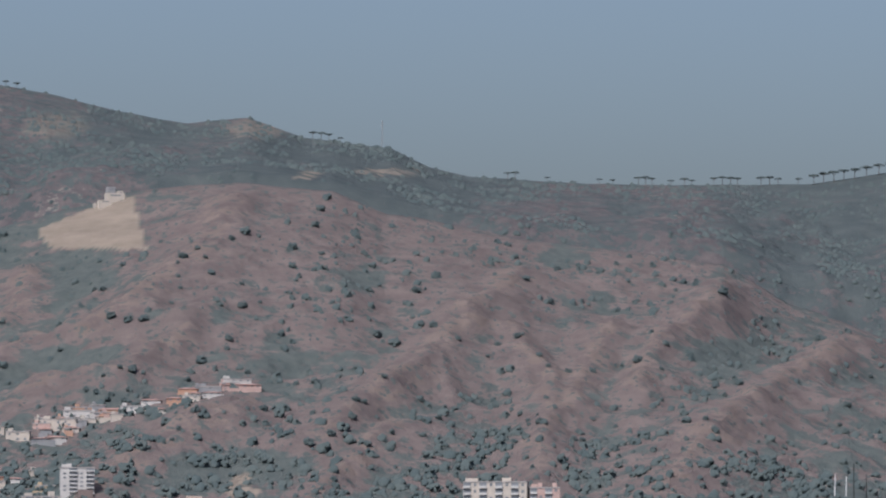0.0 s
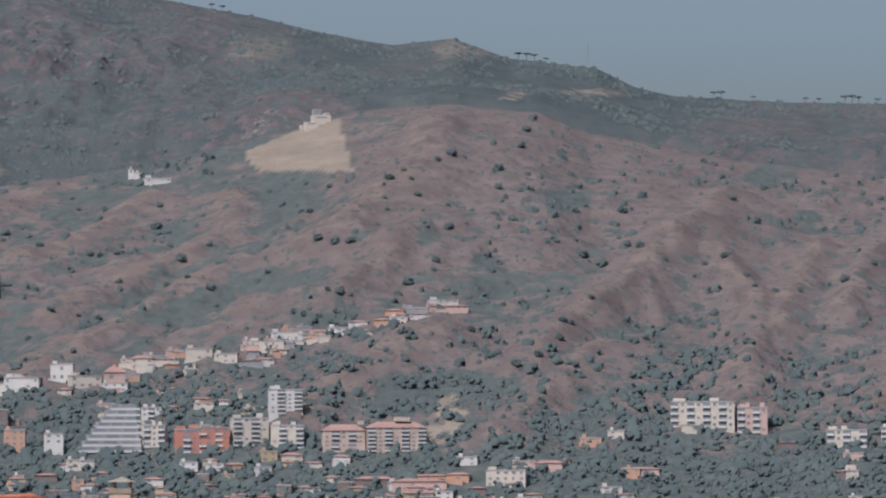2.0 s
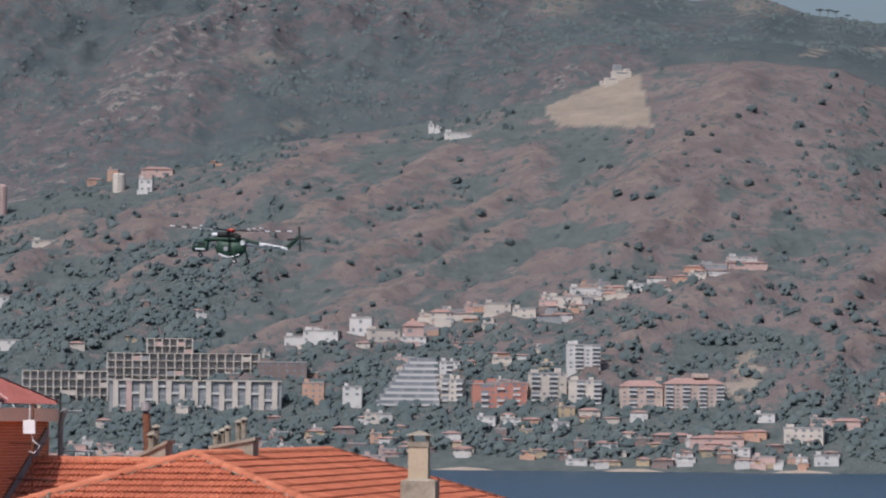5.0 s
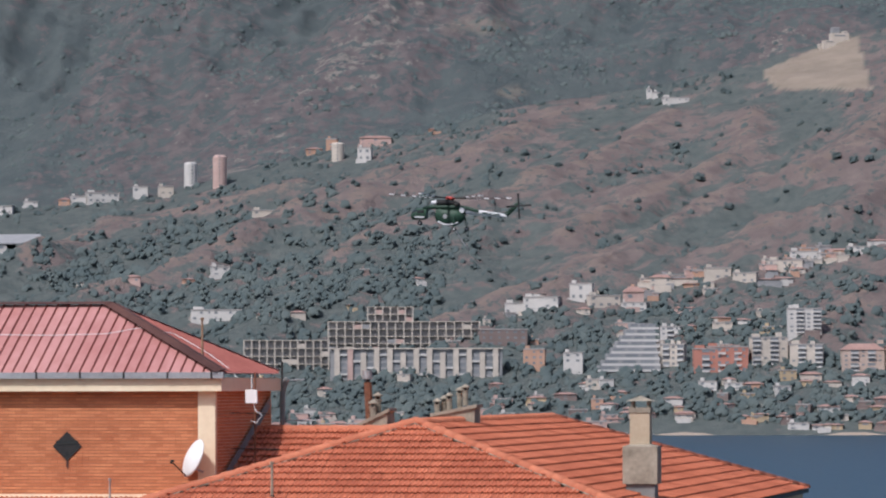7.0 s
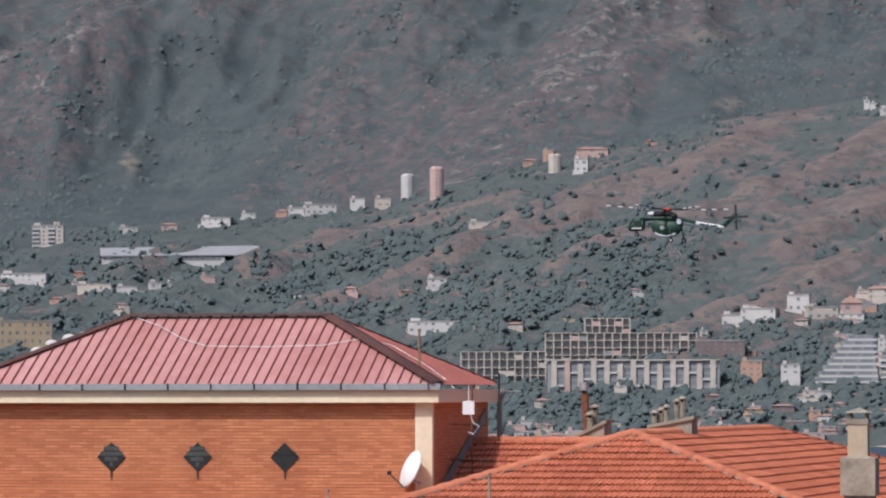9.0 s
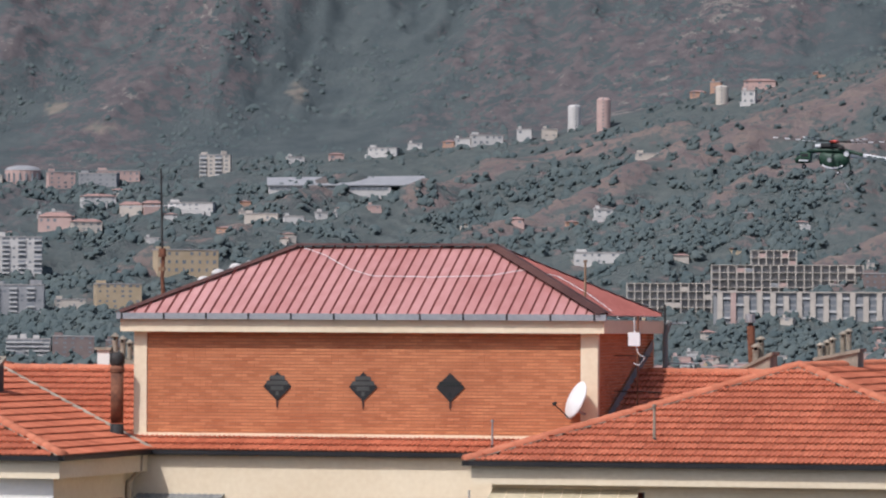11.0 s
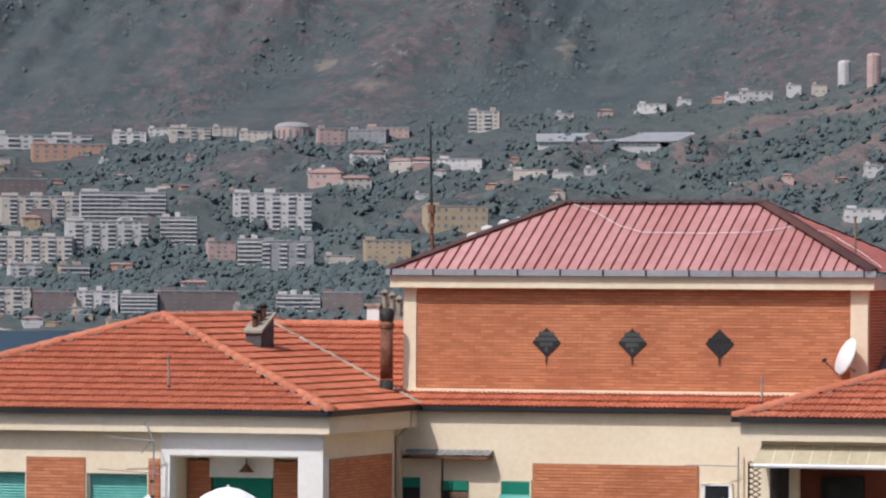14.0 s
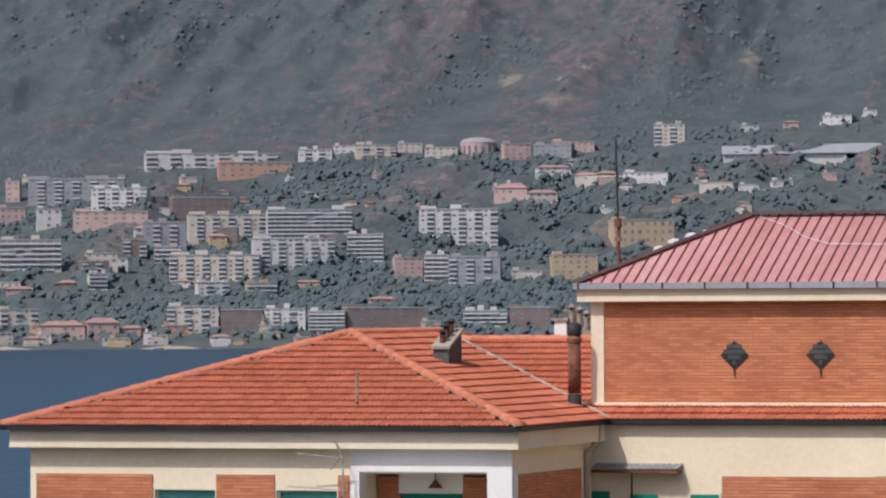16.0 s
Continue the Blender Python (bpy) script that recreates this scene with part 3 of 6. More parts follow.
main_roof = part("roof", Geo(), M["mortar"], house, "orange tile roof of the middle part")
MHALF = 5.02
MR, MZ = RECESS + MHALF, EAVE + PITCH * MHALF
main_roof.data = Geo().add([(0, RECESS, EAVE - 0.03), (RX0, RECESS, EAVE - 0.03), (RX0 + MHALF, MR, MZ - 0.03), (-MHALF, MR, MZ - 0.03), (RX0, MR + MHALF, EAVE - 0.03), (0, MR + MHALF, EAVE - 0.03)], [(0, 1, 2, 3), (3, 2, 4, 5)]).mesh("roof", M["mortar"])
tile_slope((0, RECESS, EAVE), (1, 0), [(0.02, 0), (RX0, 0), (RX0 + MHALF, MHALF), (-MHALF, MHALF)], main_roof)
ridge_line((-MHALF, MR, MZ), (RX0 + MHALF, MR, MZ), main_roof)
part("valley_gutter", Geo().slabbed([(-0.06, RECESS, EAVE + 0.08), (0.04, RECESS, EAVE + 0.08), (-MHALF + 0.04, MR, MZ + 0.075), (-MHALF - 0.06, MR, MZ + 0.075)], 0.01), M["concrete"], main_roof, "weathered mortar valley")


def brick_panel(name, x0, x1, y, z0, z1, parent, singles=0, along="x", hole=None):
    """Running-bond brickwork facing the front (or, along y, facing right)."""
    back = Geo()
    rnd = random.Random(int(abs(x0 * 100)))
    put = (lambda s, d, z: (s, y + d, z)) if along == "x" else (lambda s, d, z: (y - d, s, z))
    base = [put(x0, 0.0, z0), put(x1, 0.0, z0), put(x1, 0.0, z1), put(x0, 0.0, z1), put(x0, 0.1, z0), put(x1, 0.1, z0), put(x1, 0.1, z1), put(x0, 0.1, z1)]
    back.add(base, [(0, 1, 2, 3), (1, 5, 6, 2), (4, 0, 3, 7), (3, 2, 6, 7), (0, 4, 5, 1)])
    wall = part(name, back, M["mortar"], parent, "running-bond red brickwork")
    H, L, J = 0.067, 0.26, 0.015
    rows = int((z1 - z0) / H)
    g, made = Geo(), 0
    for k in range(rows):
        s = x0 - (L / 2 if k % 2 else 0) - rnd.uniform(0, 0.03)
        z = z0 + (z1 - z0) * k / rows
        while s < x1:
            a, b = max(s, x0), min(s + L - 0.003, x1)
            s += L
            if b - a < 0.03:
                continue
            if hole and hole((a + b) / 2, z + H / 2):
                continue
            d = -rnd.uniform(0.006, 0.013)
            zt = z + (z1 - z0) / rows - J
            v = [put(a, d, z), put(b, d, z), put(b, d, zt), put(a, d, zt), put(a, 0, z), put(b, 0, z), put(b, 0, zt), put(a, 0, zt)]
            f = [(0, 1, 2, 3), (3, 2, 6, 7), (0, 4, 5, 1), (1, 5, 6, 2), (4, 0, 3, 7)]
            if made < singles and b - a > 0.2:
                part("brick", Geo().add(v, f), M["brick"], wall)
                made += 1
            else:
                g.add(v, f)
    if g.v:
        part("brickwork", g, M["brick"], wall, kind="stuff")
    return wall


# penthouse on the middle roof
PX0, PX1, PY0, PY1 = -0.62, 9.33, 6.72, 12.6
PZ0, PZ1 = -2.55, 0.0
pent = part("penthouse", Geo().box(PX0 + 0.02, PX1 - 0.02, PY0 + 0.12, PY1, PZ0, PZ1), M["cream"], house, "brick penthouse storey")
brick_panel("brick_wall", PX0 + 0.28, PX1 - 0.36, PY0 + 0.02, -2.3, PZ1, pent, 250)
brick_panel("brick_wall", PY0 + 0.16, PY1, PX1 - 0.02, PZ0, PZ1, pent, 0, "y")
part("corner_pilaster", Geo().box(PX0, PX0 + 0.28, PY0 - 0.02, PY0 + 0.2, PZ0, PZ1), M["cream"], pent, "cream corner pilaster")
part("corner_pilaster", Geo().box(PX1 - 0.36, PX1, PY0 - 0.02, PY0 + 0.16, PZ0, PZ1), M["cream"], pent, "cream corner pilaster")
def diamond(g, x, y, r, y1):
    return g.add([(x - r, y, -1.21), (x, y, -1.21 - r), (x + r, y, -1.21), (x, y, -1.21 + r), (x - r, y1, -1.21), (x, y1, -1.21 - r), (x + r, y1, -1.21), (x, y1, -1.21 + r)], [(0, 1, 2, 3), (0, 4, 5, 1), (1, 5, 6, 2), (2, 6, 7, 3), (3, 7, 4, 0)])


for _i, _x in enumerate((2.50, 4.35, 6.21)):
    w = part("vent_window", diamond(Geo(), _x, PY0 - 0.012, 0.305, PY0 + 0.1), M["black"], pent, "dark diamond-shaped vent window")
    for k, z in enumerate((-1.40, -1.29, -1.18, -1.07)):
        half = 0.27 - abs(z + 1.165)
        if _i < 2 or k % 2 == 0:
            part("louvre", Geo().add([(_x - half, PY0 - 0.018, z), (_x + half, PY0 - 0.018, z), (_x + half * 0.9, PY0 - 0.016, z + 0.085), (_x - half * 0.9, PY0 - 0.016, z + 0.085)], [(0, 1, 2, 3)]), M["oldglass"] if _i < 2 else M["darkglass"], w)
    part("rust_streak", Geo().add([(_x - 0.025, PY0 - 0.008, -1.50), (_x + 0.025, PY0 - 0.008, -1.50), (_x + 0.03, PY0 - 0.008, -1.58), (_x + 0.008, PY0 - 0.008, -1.70), (_x - 0.018, PY0 - 0.008, -1.62)], [(0, 4, 3, 2, 1)]), M["flashing"], w, "rusty streak below the vent")
part("cornice", Geo().box(-0.86, 9.5, 6.50, 12.8, -0.08, 0.20), M["cream"], pent, "cream cornice")
part("gutter", Geo().box(-0.92, 9.56, 6.40, 6.52, 0.18, 0.31), M["gutter"], pent, "grey sheet gutter")
pr = part("metal_roof", Geo(), M["sheet"], pent, "faded red standing-seam metal roof")
G0, G1, GY0, GY1, GZ, GR, GW = -0.92, 9.54, 6.48, 12.6, 0.29, 1.75, 3.06
pr.data = Geo().add([(G0, GY0, GZ), (G1, GY0, GZ), (G1, GY1, GZ), (G0, GY1, GZ), (G0 + GW, GY0 + GW, GR), (G1 - GW, GY0 + GW, GR)], [(0, 1, 5, 4), (1, 2, 5), (2, 3, 4, 5), (3, 0, 4), (3, 2, 1, 0)]).mesh("metal_roof", M["sheet"])
_gs = (GR - GZ) / GW
for i in range(44):
    x = G0 + 0.12 + i * 0.236
    run = min(GW, x - G0, G1 - x)
    if run > 0.1:
        part("seam", Geo().add([(x - 0.018, GY0, GZ), (x + 0.018, GY0, GZ), (x, GY0, GZ + 0.055), (x - 0.018, GY0 + run, GZ + run * _gs), (x + 0.018, GY0 + run, GZ + run * _gs), (x, GY0 + run, GZ + run * _gs + 0.055)], [(0, 1, 2), (0, 2, 5, 3), (1, 4, 5, 2)]), M["rib"], pr)
for i in range(26):
    y = GY0 + 0.12 + i * 0.236
    run = min(GW, y - GY0, GY1 - y)
    if run > 0.1:
        part("seam", Geo().add([(G1, y - 0.025, GZ), (G1, y + 0.025, GZ), (G1, y, GZ + 0.055), (G1 - run, y - 0.025, GZ + run * _gs), (G1 - run, y + 0.025, GZ + run * _gs), (G1 - run, y, GZ + run * _gs + 0.055)], [(0, 1, 2), (0, 2, 5, 3), (1, 4, 5, 2)]), M["rib"], pr)


def flashing(p, q, w):
    p, q = Vector(p), Vector(q)
    s = (q - p).normalized().cross(Vector((0, 0, 1))).normalized() * w
    u = Vector((0, 0, 0.07))
    part("ridge_flashing", Geo().add([p - s + u * 0.3, p + u, p + s + u * 0.3, q - s + u * 0.3, q + u, q + s + u * 0.3], [(0, 1, 4, 3), (1, 2, 5, 4)]), M["flashing"], pr, "dark brown folded ridge flashing")


_pl, _prr = (G0 + GW, GY0 + GW, GR), (G1 - GW, GY0 + GW, GR)
flashing(_pl, _prr, 0.16)
flashing((G0, GY0, GZ), _pl, 0.14)
flashing((G1, GY0, GZ), _prr, 0.2)
flashing((G1, GY1, GZ), _prr, 0.16)

# walls of the lower storeys
GROUND = SEA + 5

def eaves(x0, x1, y0, y1):
    """Cornice board and dark gutter round a wing's front and sides."""
    part("cornice", Geo().box(x0 + 0.1, x1 - 0.1, y0 + 0.1, y1, EAVE - 0.44, EAVE - 0.06), M["cream"], house, "cream cornice band")
    g = Geo().box(x0 - 0.02, x1 + 0.02, y0 - 0.06, y0 + 0.1, EAVE - 0.085, EAVE + 0.01)
    g.box(x1 - 0.08, x1 + 0.05, y0 - 0.06, y1, EAVE - 0.085, EAVE + 0.01)
    g.box(x0 - 0.05, x0 + 0.08, y0 - 0.06, y1, EAVE - 0.085, EAVE + 0.01)
    part("gutter", g, M["darkgutter"], house, "dark metal gutter")


eaves(LX0, LX1, 0.0, 16.9)
eaves(RX0, RX1, 0.0, 30.5)
part("gutter", Geo().box(LX1 + 0.05, RX0 - 0.05, RECESS - 0.06, RECESS + 0.1, EAVE - 0.085, EAVE + 0.01), M["darkgutter"], house, "dark metal gutter")



# ---- openings and storey below the eaves ----
FW = 0.37  # outer face of the wing fronts
RW = RECESS + 0.12  # outer face of the set-back wall


def cream_box(name, x0, x1, y0, y1, z0, z1, mat="cream", label=""):
    return part(name, Geo().box(x0, x1, y0, y1, z0, z1), M[mat], house, label)


FLOOR = -6.05
# first wing: solid lower storeys, then piers, lintel and backs of the openings
cream_box("wall", LX0 + 0.45, LX1 - 0.4, FW, 16.6, GROUND, FLOOR, "cream", "cream rendered wall")
cream_box("wall", LX0 + 0.45, -3.53, FW + 0.36, 16.6, FLOOR, EAVE - 0.1, "cream", "cream rendered wall")
cream_box("wall", -3.53, LX1 - 0.4, 2.0, 16.6, FLOOR, EAVE - 0.1, "cream", "cream rendered wall")
cream_box("wall", -0.62, LX1 - 0.4, FW, 2.0, FLOOR, EAVE - 0.1, "cream", "cream rendered wall")
cream_box("lintel", LX0 + 0.45, -0.62, FW, FW + 0.36, -3.49, EAVE - 0.1, "cream", "cream lintel band")
cream_box("soffit", -3.53, -0.62, FW + 0.36, 1.4, -3.44, EAVE - 0.1, "whitewash")
WINDOWS = ((-7.95, -6.63), (-5.31, -4.01))
cream_box("pier", LX0 + 0.45, -7.95, FW, FW + 0.36, FLOOR, -3.49)
cream_box("pier", -6.63, -5.31, FW, FW + 0.36, FLOOR, -3.49)
cream_box("pier", -4.01, -3.53, FW, FW + 0.36, FLOOR, -3.49)
for _a, _b in ((-10.55, -7.99), (-6.60, -5.34), (-3.98, -3.74)):
    brick_panel("brick_pier", _a, _b, FW - 0.02, FLOOR, -3.53, house, 20)


def shutter_slats(x0, x1, z0, z1, y, parent, label, bulge=0.0):
    s = part("shutter", Geo().box(x0, x1, y + 0.02, y + 0.03, z0, z1), M["shutter"], parent, label)
    n = int((z1 - z0) / 0.055)
    for i in range(n):
        za, zb = z0 + (z1 - z0) * i / n, z0 + (z1 - z0) * (i + 0.86) / n
        part("slat", Geo().add([(x0, y + 0.012, za), (x1, y + 0.012, za), (x1, y, (za + zb) / 2), (x0, y, (za + zb) / 2), (x1, y + 0.012, zb), (x0, y + 0.012, zb)], [(0, 1, 2, 3), (3, 2, 4, 5)]), M["shutter"], s)


for _i, (_a, _b) in enumerate(WINDOWS):
    w = part("window", Geo().box(_a, _b, FW + 0.30, FW + 0.34, -5.14, -3.86), M["darkglass"], house, "window with a pale green roller shutter")
    shutter_slats(_a + 0.05, _b - 0.05, -5.14 if _i == 0 else -5.0, -3.86, FW + 0.16, w, "sun-bleached green roller shutter")
    part("window_frame", Geo().box(_a, _a + 0.03, FW + 0.10, FW + 0.3, -5.14, -3.86).box(_b - 0.03, _b, FW + 0.10, FW + 0.3, -5.14, -3.86).box(_a, _b, FW + 0.04, FW + 0.3, -3.86, -3.84), M["whitewash"], w)
    part("window_sill", Geo().box(_a - 0.03, _b + 0.03, FW - 0.05, FW + 0.3, -5.20, -5.14), M["whitewash"], w, "white window sill")
    cream_box("apron", _a, _b, FW, FW + 0.36, FLOOR, -5.22)
    cream_box("lintel", _a, _b, FW, FW + 0.36, -3.84, -3.49)

# loggia
cream_box("loggia_lintel", -3.70, -0.30, 0.33, FW, -3.45, -2.99, "whitewash", "white loggia lintel")
cream_box("loggia_jamb", -3.70, -3.52, 0.33, FW + 0.36, FLOOR, -3.45, "whitewash", "white loggia jamb")
cream_box("loggia_pillar", -0.82, -0.30, 0.33, 0.66, FLOOR, -3.45, "whitewash", "white loggia pillar")
brick_panel("brick_wall", -3.50, -3.0, 1.36, FLOOR, -3.58, house)
brick_panel("brick_wall", -1.68, -1.10, 1.36, FLOOR, -3.58, house)
cream_box("door_surround", -3.02, -1.66, 1.30, 1.42, -3.92, -3.45, "whitewash")
dr = part("balcony_door", Geo().box(-2.95, -1.70, 1.33, 1.39, FLOOR, -3.92), M["awning"], house, "dark green roller-shuttered balcony door")
for i in range(34):
    part("slat", Geo().box(-2.94, -1.71, 1.315, 1.33, FLOOR + i * 0.0625, FLOOR + i * 0.0625 + 0.05), M["awning"], dr)
cream_box("balcony_slab", -3.8, 0.0, -0.85, FW, FLOOR - 0.16, FLOOR, "cream", "balcony slab")
railing = part("balcony_railing", Geo().box(-3.7, 0.0, -0.80, -0.75, -5.08, -5.03).box(-3.7, 0.0, -0.79, -0.76, -5.98, -5.95), M["black"], house, "black iron balcony railing")
for i in range(34):
    x = -3.68 + i * 0.11
    part("baluster", Geo().tube([(x, -0.775, FLOOR), (x, -0.775, -5.05)], 0.011, 5), M["black"], railing)
part("baluster", Geo().box(-0.03, 0.0, -0.78, 0.6, -5.08, -5.03), M["black"], railing)


def in_house(x, y, z, rx=0, ry=0, rz=0):
    return HOUSE @ pose(x, y, z, rx, ry, rz)


lamp = thing("wall_lamp", in_house(-2.15, 1.05, -3.7), "rust-coloured conical lamp hanging in the loggia", "lamp")
part("shade", Geo().tube([(0, 0, -0.1), (0, 0, 0.0), (0, 0, 0.06)], [0.16, 0.07, 0.03], 14), M["rust"], lamp)
part("arm", Geo().tube([(0, 0, 0.05), (0, 0, 0.24)], 0.012, 6), M["black"], lamp)

umbrella = thing("parasol", in_house(-2.08, -0.25, FLOOR), "open white parasol standing on the balcony", "parasol")
can = Geo()
_N = 16
_prof = [(0.0, 2.01), (0.25, 1.96), (0.5, 1.85), (0.68, 1.72), (0.80, 1.63)]
for k in range(_N):
    for (r, z) in _prof:
        a = 2 * math.pi * k / _N
        rr = r * (1 if k % 2 == 0 else 0.97)
        can.v.append((rr * math.cos(a), rr * math.sin(a), z - (0.0 if k % 2 == 0 else 0.012)))
_L = len(_prof)
for k in range(_N):
    for j in range(_L - 1):
        can.f.append((k * _L + j, k * _L + j + 1, ((k + 1) % _N) * _L + j + 1, ((k + 1) % _N) * _L + j))
canopy = part("canopy", can, M["canvas"], umbrella, "white canvas canopy", True)
val = Geo()
for k in range(_N):
    a, b = 2 * math.pi * k / _N, 2 * math.pi * (k + 1) / _N
    val.add([(0.80 * math.cos(a), 0.80 * math.sin(a), 1.63), (0.80 * math.cos(b), 0.80 * math.sin(b), 1.6), (0.815 * math.cos(b), 0.815 * math.sin(b), 1.56), (0.815 * math.cos(a), 0.815 * math.sin(a), 1.56)], [(0, 1, 2, 3)])
part("valance", val, M["canvas"], canopy)
part("finial", Geo().tube([(0, 0, 2.0), (0, 0, 2.05)], [0.03, 0.012], 8), M["canvas"], umbrella)
part("pole", Geo().tube([(0, 0, 0.03), (0, 0, 2.0)], 0.019, 8), M["dishwhite"], umbrella)
part("base", Geo().tube([(0, 0, 0), (0, 0, 0.06)], [0.25, 0.2], 14), M["concrete"], umbrella)
for k in range(8):
    a = 2 * math.pi * k / 8
    part("rib", Geo().tube([(0.02 * math.cos(a), 0.02 * math.sin(a), 1.99), (0.84 * math.cos(a), 0.84 * math.sin(a), 1.59)], 0.006, 5), M["steel"], umbrella)

# brick on the wing's flank, downpipe
brick_panel("brick_wall", 1.05, 5.2, LX1 - 0.385, FLOOR - 0.5, -3.52, house, 0, "y")
part("downpipe", Geo().tube([(-0.12, RECESS - 0.3, -2.62), (-0.12, RECESS - 0.35, -2.95), (-0.34, RECESS - 0.45, -3.2), (-0.34, RECESS - 0.45, -8)], 0.05, 10), M["buff"], house, "buff downpipe", True)
cream_box("wall", -0.42, RX0 + 0.5, RW, RW + 4, FLOOR - 4, EAVE - 0.1)

# set-back wall: canopy over a balcony, windows, brick field
can2 = Geo()
for i in range(28):
    x = -0.32 + i * 0.070
    z = 0.018 if i % 2 else 0.0
    can2.v += [(x, RW, -3.46 + z), (x, 5.68, -3.56 + z)]
for i in range(27):
    can2.f.append((2 * i, 2 * i + 1, 2 * i + 3, 2 * i + 2))
cp = part("corrugated_canopy", can2, M["flashlead"], house, "corrugated sheet canopy over the balcony")
part("rafter", Geo().box(-0.32, 1.56, 5.69, 5.74, -3.64, -3.58).box(-0.32, -0.26, 5.69, RW, -3.64, -3.58).box(1.50, 1.56, 5.69, RW, -3.64, -3.58), M["rust"], cp)
part("post", Geo().tube([(0.55, 5.72, -3.6), (0.55, 5.72, -6.0)], 0.022, 6), M["black"], cp)
cream_box("balcony_slab", -0.4, 1.35, 5.3, RW, -6.1, -5.95)
bd = part("balcony_door", Geo().box(-0.40, -0.02, RW - 0.03, RW + 0.01, -5.95, -4.04), M["darkglass"], house, "dark balcony door")
part("shutter", Geo().box(-0.40, -0.02, RW - 0.05, RW - 0.03, -4.25, -4.04), M["awning"], bd)
bw = part("window", Geo().box(0.44, 1.02, RW - 0.03, RW + 0.01, -5.25, -4.1), M["darkglass"], house, "dark window behind a brown trellis")
part("shutter", Geo().box(0.44, 1.02, RW - 0.05, RW - 0.03, -4.3, -4.1), M["awning"], bw)
tr = part("trellis", Geo().box(0.66, 1.04, RW - 0.16, RW - 0.13, -4.36, -4.33), M["wood"], house, "brown wooden trellis")
for i in range(9):
    x = 0.67 + i * 0.045
    part("lath", Geo().add([(x - 0.01, RW - 0.15, -5.2), (x + 0.01, RW - 0.15, -5.2), (x + 0.03, RW - 0.15, -4.35), (x + 0.01, RW - 0.15, -4.35)], [(0, 1, 2, 3)]), M["wood"], tr)
for i in range(12):
    z = -5.18 + i * 0.07
    part("lath", Geo().box(0.66, 1.04, RW - 0.146, RW - 0.138, z, z + 0.018), M["wood"], tr)
scr = part("balcony_screen", Geo().box(-0.38, 1.28, 5.33, 5.35, -5.95, -5.2), M["shutter"], house, "green screen behind iron balcony bars")
for i in range(14):
    x = -0.36 + i * 0.125
    part("baluster", Geo().tube([(x, 5.31, -5.95), (x, 5.31, -5.12)], 0.012, 5), M["black"], scr)
part("handrail", Geo().box(-0.4, 1.3, 5.29, 5.33, -5.14, -5.1), M["black"], scr)

sw = part("window", Geo().box(1.74, 2.36, RW - 0.02, RW + 0.01, -5.45, -4.09), M["darkglass"], house, "window with a tilted green blind")
tilt = part("tilted_shutter", Geo().add([(1.72, RW - 0.03, -4.36), (2.38, RW - 0.03, -4.36), (2.36, RW - 0.52, -5.23), (1.70, RW - 0.52, -5.23), (1.72, RW - 0.01, -4.36), (2.38, RW - 0.01, -4.36), (2.36, RW - 0.50, -5.24), (1.70, RW - 0.50, -5.24)], [(3, 2, 1, 0), (4, 5, 6, 7), (2, 3, 7, 6), (0, 3, 7, 4), (1, 5, 6, 2)]), M["shutter"], sw, "green slatted blind pushed outwards")
for i in range(14):
    t = i / 14
    z, y = -4.36 - 0.87 * t, RW - 0.03 - 0.49 * t
    part("slat", Geo().box(1.70, 2.37, y - 0.022, y - 0.006, z - 0.045, z - 0.008), M["shutter"], tilt)
part("blind_head", Geo().box(1.74, 2.36, RW - 0.035, RW - 0.02, -4.36, -4.09), M["awning"], sw)
part("window_frame", Geo().box(1.70, 1.74, RW - 0.04, RW, -5.45, -4.05).box(2.36, 2.40, RW - 0.04, RW, -5.45, -4.05), M["cream"], sw)
brick_panel("brick_wall", 2.42, 5.95, RW - 0.03, FLOOR, -3.71, house, 30)
rw = part("window", Geo().box(6.05, 6.66, RW - 0.02, RW + 0.01, -5.05, -4.1), M["darkglass"], house, "white-framed window with washing below it")
part("window_frame", Geo().box(6.02, 6.10, RW - 0.05, RW, -5.08, -4.07).box(6.60, 6.68, RW - 0.05, RW, -5.08, -4.07).box(6.02, 6.68, RW - 0.05, RW, -5.08, -5.02).box(6.02, 6.68, RW - 0.05, RW, -4.11, -4.06).box(6.10, 6.60, RW - 0.05, RW - 0.02, -4.56, -4.52), M["whitewash"], rw)
part("curtain", Geo().box(6.12, 6.58, RW - 0.018, RW - 0.012, -5.0, -4.66), M["oldglass"], rw)
M["lilac"] = material("lilac_cloth", (0.40, 0.37, 0.42), (0.52, 0.48, 0.54), 0.95, 10, 3)
cloth = Geo()
for i in range(9):
    x = 6.1 + i * 0.062
    cloth.v += [(x, RW - 0.12 - 0.012 * (i % 2), -5.08), (x, RW - 0.10 - 0.02 * ((i + 1) % 2), -5.42)]
for i in range(8):
    cloth.f.append((2 * i, 2 * i + 1, 2 * i + 3, 2 * i + 2))
wash = new("washing", cloth.mesh("washing", M["lilac"], True))
wash.matrix_world = HOUSE
tagged(wash, "pale lilac cloth hung out below a window", "laundry")

